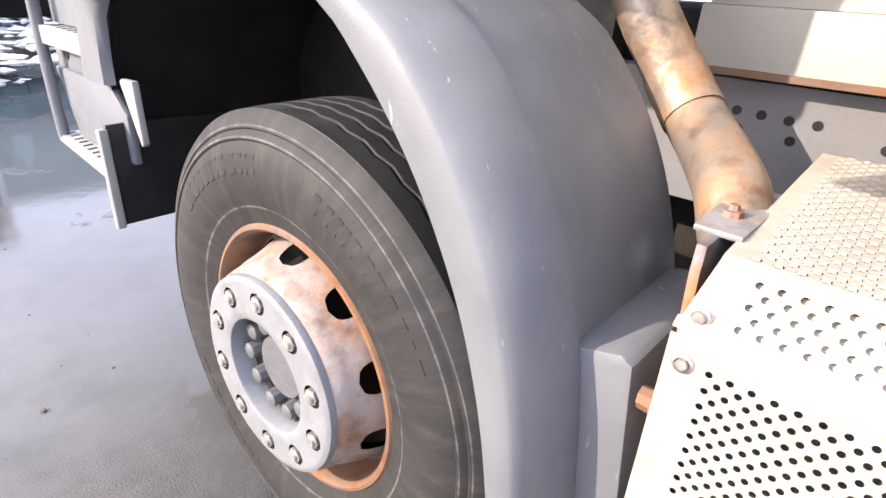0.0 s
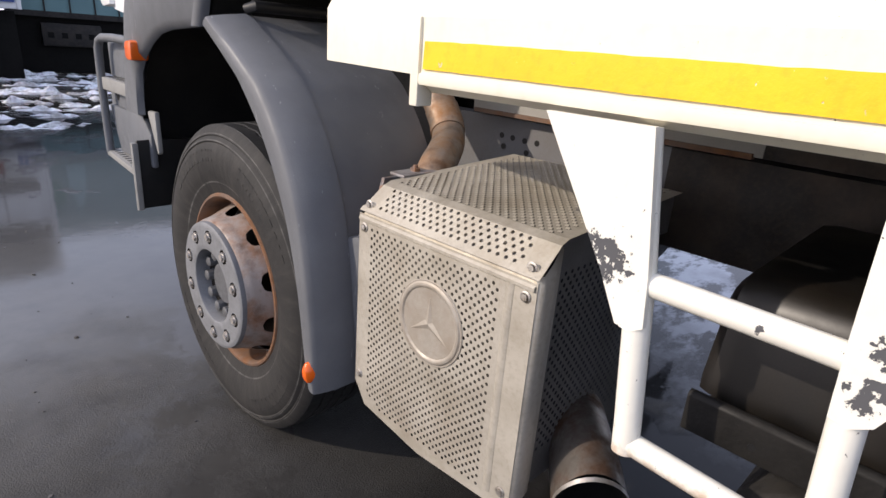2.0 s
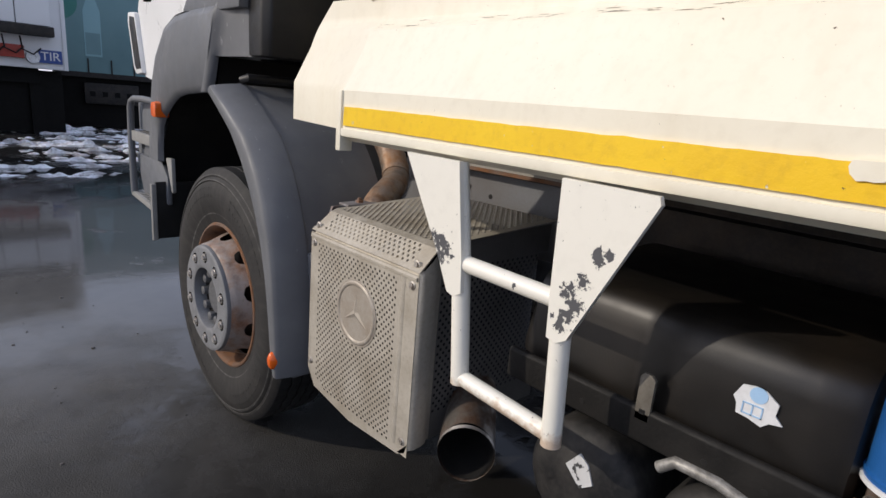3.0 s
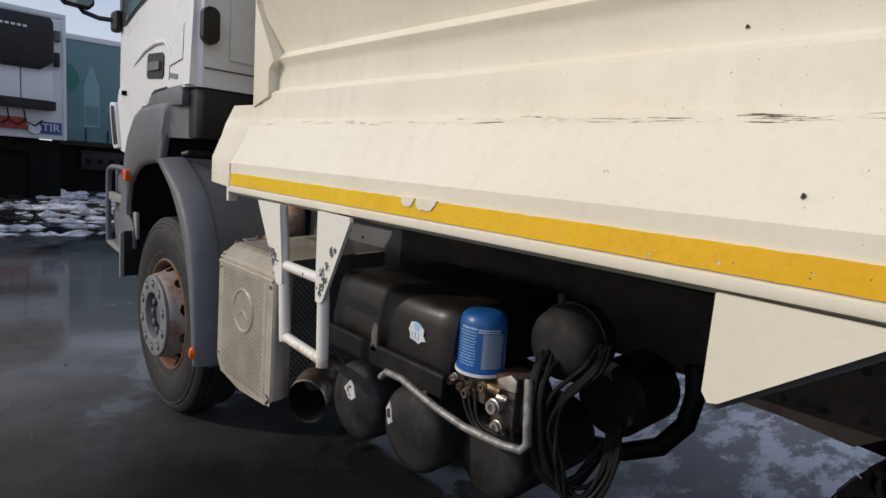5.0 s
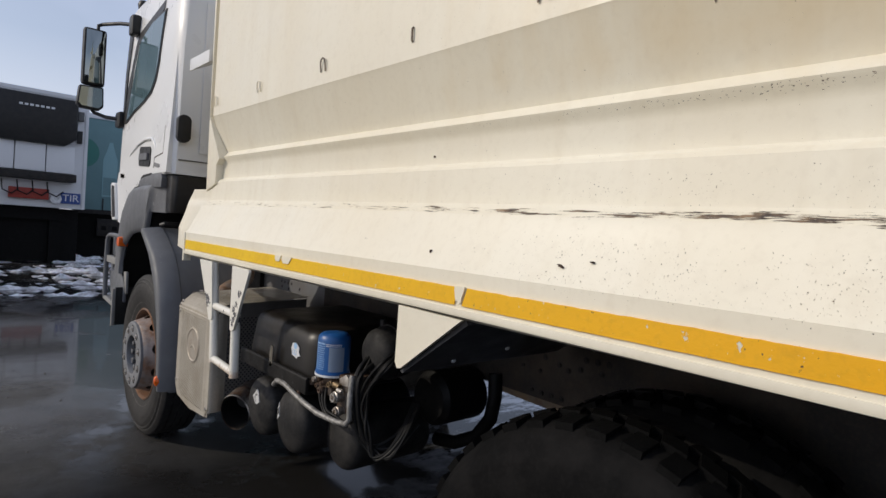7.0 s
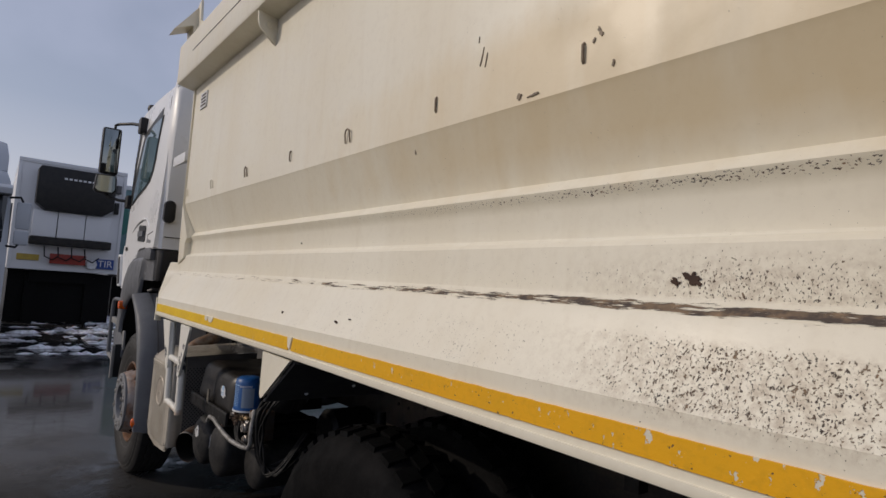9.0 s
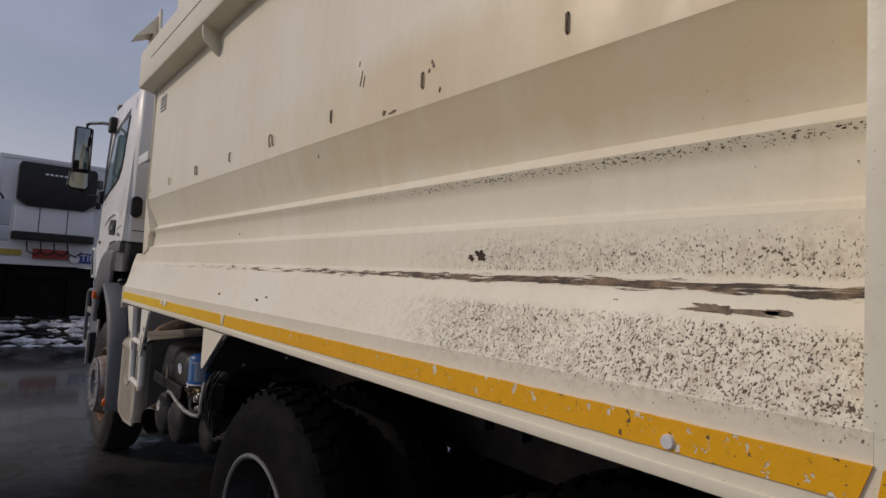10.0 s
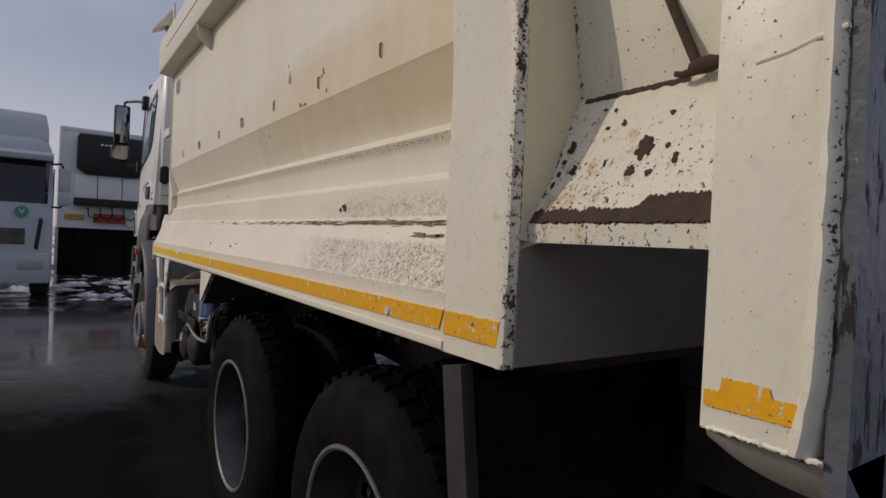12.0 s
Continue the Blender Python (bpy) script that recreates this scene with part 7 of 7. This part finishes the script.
for x0, x1 in ((-0.02, 0.50), (0.52, 1.12), (1.14, 1.72)):
    part("unit_door", Shape().box(x0, x1, TY - 0.30, TY, 1.98, 2.62), TRAILER, reefer, bevel=0.012)
part("lower_beam", Shape().box(-0.05, 1.78, TY - 0.34, TY, 1.78, 1.97), GRIME, reefer, bevel=0.02)
part("red_board", Shape().box(0.45, 1.25, TY - 0.12, TY, 1.33, 1.58), REDPAINT, reefer, "red connection board", bevel=0.01)
part("yellow_plate", Shape().box(-0.25, 0.22, TY - 0.03, TY, 1.38, 1.53), worn("dull_yellow", (0.45, 0.32, 0.05), (0.3, 0.2, 0.05), 0.5), reefer)
part("junction_box", Shape().box(1.80, 1.90, TY - 0.12, TY, 2.75, 3.05), BLACK, reefer, bevel=0.01)
part("exhaust_stub", Shape().box(1.79, 1.92, TY - 0.1, TY, 3.30, 3.52), RIMGREY, reefer, bevel=0.01)
part("reel", Shape().lathe("y", (1.40, TY - 0.05, 1.37), [(-0.02, 0.0), (-0.02, 0.05), (-0.04, 0.06), (-0.04, 0.12), (0, 0.13)], 20), PAPER, reefer)
tir = part("sign_plate", Shape().box(1.51, 1.93, TY - 0.045, TY - 0.02, 1.27, 1.53), SIGNBLUE, reefer, "blue plate with white letters")
words("TIR", 0.235, Matrix.Translation((1.491, TY + 0.37, 1.59)) @ pose(0, 0, 0, 90, 0, 0), PAPER, "letters", reefer)
r = random.Random(5)
for k in range(4):
    a = [(0.3 + 0.3 * k, TY - 0.10, 1.75), (0.32 + 0.3 * k, TY - 0.2, 1.5), (0.5 + 0.3 * k, TY - 0.18, 1.42), (0.65 + 0.3 * k, TY - 0.1, 1.55)]
    part("coupling_hose", Shape().tube(a, 0.016, 6), HOSE, reefer)
s = Shape().box(TX0 + 0.5, TX1 - 0.5, TY + 0.3, TY + 12.6, 0.85, 1.15)
s.box(0.0, 0.25, TY + 0.38, TY + 0.48, -0.19, 1.0)
s.box(1.35, 1.6, TY + 0.38, TY + 0.48, -0.19, 1.0)
# near-black box added to fill the shade below the floor
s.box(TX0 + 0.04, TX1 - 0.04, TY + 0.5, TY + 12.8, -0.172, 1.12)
part("underframe_shade", s, TREAD, reefer)
for k in range(3):
    for x in (TX0 + 0.2, TX1 - 0.2):
        part("wheel", Shape().lathe("x", (x, TY + 8.2 + 1.31 * k, 0.33), [(-0.17, 0.0), (-0.17, 0.3), (-0.16, 0.48), (-0.12, 0.52), (0.12, 0.52), (0.16, 0.48), (0.17, 0.3), (0.17, 0)], 28), TYRE, reefer)
s = Shape()
n, m = 22, 30
grid = [[(TX0 + (TX1 - TX0) * i / n, TY + 0.02 + 12.9 * j / m, 3.885 + (0.0 if i in (0, n) or j in (0, m) else 0.05 + 0.05 * noise.noise(Vector((i * 0.6, j * 0.7, 3))))) for i in range(n + 1)] for j in range(m + 1)]
s.loft(grid, closed=False, caps=False)
part("roof_snow", s, SNOW, reefer, "thin snow on the roof")

trim = lambda x, y, z: (x - 0.22, y + 0.42, z + 0.19)
curtain = thing("curtain_trailer", "teal curtain-sided trailer with faded printed bottle", "trailer", at=(6.0, 15, 0))
ang = radians(-7)
R0 = Matrix.Translation((2.15, 14.2, 0)) @ Matrix.Rotation(ang, 4, "Z")
def turned(s):
    s.v = [tuple(R0 @ Vector(p)) for p in s.v]
    return s
part("body", turned(Shape().box(0.0, 13.2, 0.0, 2.5, 1.15, 3.78)), TEAL, curtain, bevel=0.02)
part("roof_edge", turned(Shape().box(-0.02, 13.2, -0.03, 2.53, 3.72, 3.86)), TRAILER, curtain, bevel=0.02)
part("lower_rail", turned(Shape().box(0.0, 13.2, -0.02, 2.52, 1.05, 1.17)), GRIME, curtain)
for k in range(26):
    part("curtain_strap", turned(Shape().box(0.15 + 0.5 * k, 0.18 + 0.5 * k, -0.035, -0.01, 1.08, 1.5)), GRIME, curtain)
part("round_print", turned(Shape().lathe("y", (0.10, -0.012, 2.75), [(0, 0), (0, 0.42), (0.01, 0.42)], 36)), TEALDARK, curtain)
bottle = [(0.62, 1.55), (0.62, 2.6), (0.70, 2.85), (0.76, 3.1), (0.84, 3.1), (0.90, 2.85), (0.98, 2.6), (0.98, 1.55)]
part("bottle_print", turned(Shape().prism("y", -0.012, 0.0, bottle)), TEALPALE, curtain)
part("bottle_label", turned(Shape().prism("y", -0.016, 0.0, [(0.645, 1.6), (0.645, 2.1), (0.955, 2.1), (0.955, 1.6)])), TEAL, curtain)
# A solid near-black box stands in for the shade under this trailer.
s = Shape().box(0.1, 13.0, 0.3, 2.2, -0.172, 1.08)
part("underframe_shade", turned(s), TREAD, curtain)
part("pallet_box", turned(Shape().box(0.55, 1.75, 0.02, 0.30, 0.42, 0.92)), GRIME, curtain, "grimy pallet box under the floor", bevel=0.02)
for k in range(4):
    part("box_slot", turned(Shape().box(0.66 + 0.27 * k, 0.78 + 0.27 * k, 0.012, 0.022, 0.60, 0.72)), TREAD, curtain)
for k in range(3):
    part("wheel", turned(Shape().lathe("y", (9.0 + 1.31 * k, 0.25, 0.33), [(-0.17, 0), (-0.17, 0.48), (-0.12, 0.52), (0.12, 0.52), (0.17, 0.48), (0.17, 0)], 28)), TYRE, curtain)

trim = None
tractor = thing("tractor_unit", "white long-haul tractor truck with dark windscreen and roof deflector", "truck", at=(-1.7, 8.5, 0))
AX0, AX1, AY = -3.12, -0.66, 6.95
xm = (AX0 + AX1) / 2
PALEW = worn("pale_blue_white_paint", (0.42, 0.445, 0.475), (0.33, 0.355, 0.385), 0.3, 0.0, 2.0, 0.4)
s = Shape()
rows = ((0.35, 0.02, 0.0), (0.50, -0.04, 0.0), (0.95, -0.05, 0.0), (1.45, -0.04, 0.0), (1.60, -0.02, 0.0), (2.6, 0.14, 0.03), (2.85, 0.22, 0.06), (3.02, 0.36, 0.12), (3.08, 0.60, 0.2))
s.loft([[(AX0 + w, AY + d + 0.10, z), (AX0 + 0.18 + w, AY + d, z), (AX1 - 0.18 - w, AY + d, z), (AX1 - w, AY + d + 0.10, z), (AX1 - w, AY + 2.2, z), (AX0 + w, AY + 2.2, z)] for z, d, w in rows])
part("cab_shell", s, PALEW, tractor, "pale white cab", angle=40)
s = Shape().loft([[(AX0 + 0.14, AY - 0.035 + d, z), (AX1 - 0.14, AY - 0.035 + d, z), (AX1 - 0.05, AY + 0.08 + d, z), (AX1 - 0.05, AY + 0.3 + d, z), (AX0 + 0.05, AY + 0.3 + d, z), (AX0 + 0.05, AY + 0.08 + d, z)] for z, d in ((1.80, 0.04), (2.60, 0.165))])
part("windscreen", s, DARKGLASS, tractor)
s = Shape().loft([[(AX0 + 0.02, AY - 0.16 + d, z), (AX1 - 0.02, AY - 0.16 + d, z), (AX1 - 0.02, AY + 0.35, z), (AX0 + 0.02, AY + 0.35, z)] for z, d in ((2.60, 0.02), (2.70, 0.0), (2.76, 0.12))])
part("sun_visor", s, PALEW, tractor, bevel=0.02)
s = Shape().loft([[(AX0 + 0.12 + w, AY + y0, z), (AX1 - 0.12 - w, AY + y0, z), (AX1 - 0.12 - w, AY + 2.1, z), (AX0 + 0.12 + w, AY + 2.1, z)] for z, y0, w in ((3.05, 0.55, 0), (3.35, 0.75, 0.0), (3.62, 1.05, 0.05), (3.68, 1.3, 0.15))])
part("roof_deflector", s, PALEW, tractor, bevel=0.04)
for z0, z1 in ((1.02, 1.32),):
    part("grille", Shape().box(AX0 + 0.4, AX1 - 0.42, AY - 0.065, AY + 0.02, z0, z1), FRAME, tractor, bevel=0.02)
part("bumper", Shape().box(AX0 + 0.02, AX1 - 0.02, AY - 0.13, AY + 0.25, 0.30, 0.86), PALEW, tractor, bevel=0.05)
for x in (AX1 - 0.52, AX0 + 0.12):
    part("headlamp", Shape().box(x, x + 0.40, AY - 0.145, AY - 0.10, 0.56, 0.74), worn("lamp_glass", (0.35, 0.37, 0.40), (0.2, 0.2, 0.22), 0.15), tractor, "clear headlamp", bevel=0.015)
for x in (AX1 - 0.28, AX0 + 0.16):
    part("air_slot", Shape().prism("y", AY - 0.06, AY, [(x, 0.96), (x + 0.06, 0.92), (x + 0.13, 1.5), (x + 0.07, 1.54)]), BLACK, tractor)
part("round_sticker", Shape().lathe("y", (-1.14, AY - 0.045, 1.63), [(-0.012, 0), (-0.012, 0.105), (0, 0.105)], 28), GREEN, tractor, "green round sticker")
words("V", 0.15, Matrix.Translation((-1.14, AY - 0.059, 1.63)) @ pose(0, 0, 0, 90, 0, 0), PAPER, "letter", tractor)
for sgn, x in ((1, AX1), (-1, AX0)):
    part("mirror", Shape().box(min(x + 0.06 * sgn, x + 0.26 * sgn), max(x + 0.06 * sgn, x + 0.26 * sgn), AY + 0.05, AY + 0.15, 2.05, 2.50), PALEW, tractor, bevel=0.03)
    part("mirror", Shape().box(min(x + 0.06 * sgn, x + 0.26 * sgn), max(x + 0.06 * sgn, x + 0.26 * sgn), AY + 0.05, AY + 0.15, 1.78, 2.02), PALEW, tractor, bevel=0.03)
    part("mirror_arm", Shape().tube([(x - 0.05 * sgn, AY + 0.1, 2.56), (x + 0.10 * sgn, AY + 0.08, 2.58), (x + 0.14 * sgn, AY + 0.08, 2.50)], 0.02, 8), BLACK, tractor)
    part("mirror_arm", Shape().tube([(x - 0.03 * sgn, AY + 0.1, 1.75), (x + 0.10 * sgn, AY + 0.08, 1.74), (x + 0.14 * sgn, AY + 0.08, 1.80)], 0.02, 8), BLACK, tractor)
    part("side_window", Shape().box(min(x - 0.02 * sgn, x + 0.004 * sgn), max(x - 0.02 * sgn, x + 0.004 * sgn), AY + 0.45, AY + 1.35, 1.80, 2.5), DARKGLASS, tractor)
for y in (AY + 0.85, AY + 4.6):
    for x in (AX0 + 0.18, AX1 - 0.18):
        part("wheel", Shape().lathe("x", (x, y, 0.52), [(-0.17, 0.0), (-0.17, 0.3), (-0.16, 0.48), (-0.12, 0.52), (0.12, 0.52), (0.16, 0.48), (0.17, 0.3), (0.17, 0)], 28), TYRE, tractor)
part("chassis", Shape().box(AX0 + 0.7, AX1 - 0.7, AY + 0.3, AY + 6.0, 0.55, 0.95), BLACK, tractor)

# ---- ploughed snow ----
def snow_heap(cx, cy, sx, sy, h, seed, label):
    s = Shape()
    n = 110
    rows = []
    for j in range(n + 1):
        row = []
        for i in range(n + 1):
            u, v = -1 + 2 * i / n, -1 + 2 * j / n
            p = Vector((cx + u * sx, cy + v * sy, 0))
            e = max(0.0, 1 - (u * u + v * v) ** 1.2)
            f = noise.fractal(Vector((p.x * 1.0 + 0.6 * p.y, p.y * 3.4, seed)), 0.8, 2.1, 6) * 0.9 + 0.45 * noise.noise(Vector((p.x * 5, p.y * 13, seed)))
            z = 0.75 * h * min(1.0, e * 1.6) * (f * 1.4 - 0.36) - 0.010
            row.append((p.x, p.y, max(-0.03, z)))
        rows.append(row)
    s.loft(rows, closed=False, caps=False)
    ob = part("snow_heap", s, SNOW, None, smooth=True, angle=80)
    return tagged(ob, label, "snow", "ploughed snow", "stuff")


DIRTY = "ridges of dirty half-melted snow on wet asphalt"
snow_heap(1.2, 9.4, 2.4, 1.6, 0.15, 1.0, DIRTY)
snow_heap(2.6, 13.2, 3.2, 1.4, 0.20, 8.0, DIRTY)
snow_heap(0.6, 7.0, 1.3, 0.8, 0.12, 2.0, DIRTY)
snow_heap(2.6, 8.3, 1.6, 1.1, 0.13, 3.0, DIRTY)
snow_heap(-3.0, 5.6, 1.6, 0.35, 0.10, 4.0, DIRTY)
snow_heap(1.6, 11.0, 2.6, 0.9, 0.20, 5.0, DIRTY)
snow_heap(-1.6, 10.6, 1.6, 1.4, 0.18, 6.0, DIRTY)
snow_heap(5.0, 10.0, 3.0, 1.5, 0.18, 7.0, DIRTY)

# ---- grit on the ground ----
r = random.Random(21)
s = Shape()
for k in range(170):
    x, y = r.uniform(-2.2, 0.05), r.uniform(-0.6, 5.2)
    w = 0.003 + 0.008 * r.random() ** 3
    t = r.uniform(0, 6.28)
    ring = [(x + w * (0.8 + 0.5 * r.random()) * math.cos(t + 1.257 * j), y + w * (0.8 + 0.5 * r.random()) * math.sin(t + 1.257 * j)) for j in range(5)]
    s.loft([[(a, b, -0.001) for a, b in ring], [(x + (a - x) * 0.75, y + (b - y) * 0.75, w * 0.7) for a, b in ring]])
tagged(part("grit", s, worn("wet_grit", (0.05, 0.046, 0.042), (0.13, 0.12, 0.11), 0.5, 0.0, 40, 0.8), None, smooth=False), "scattered grit and small stones on wet asphalt", "grit", kind="stuff")
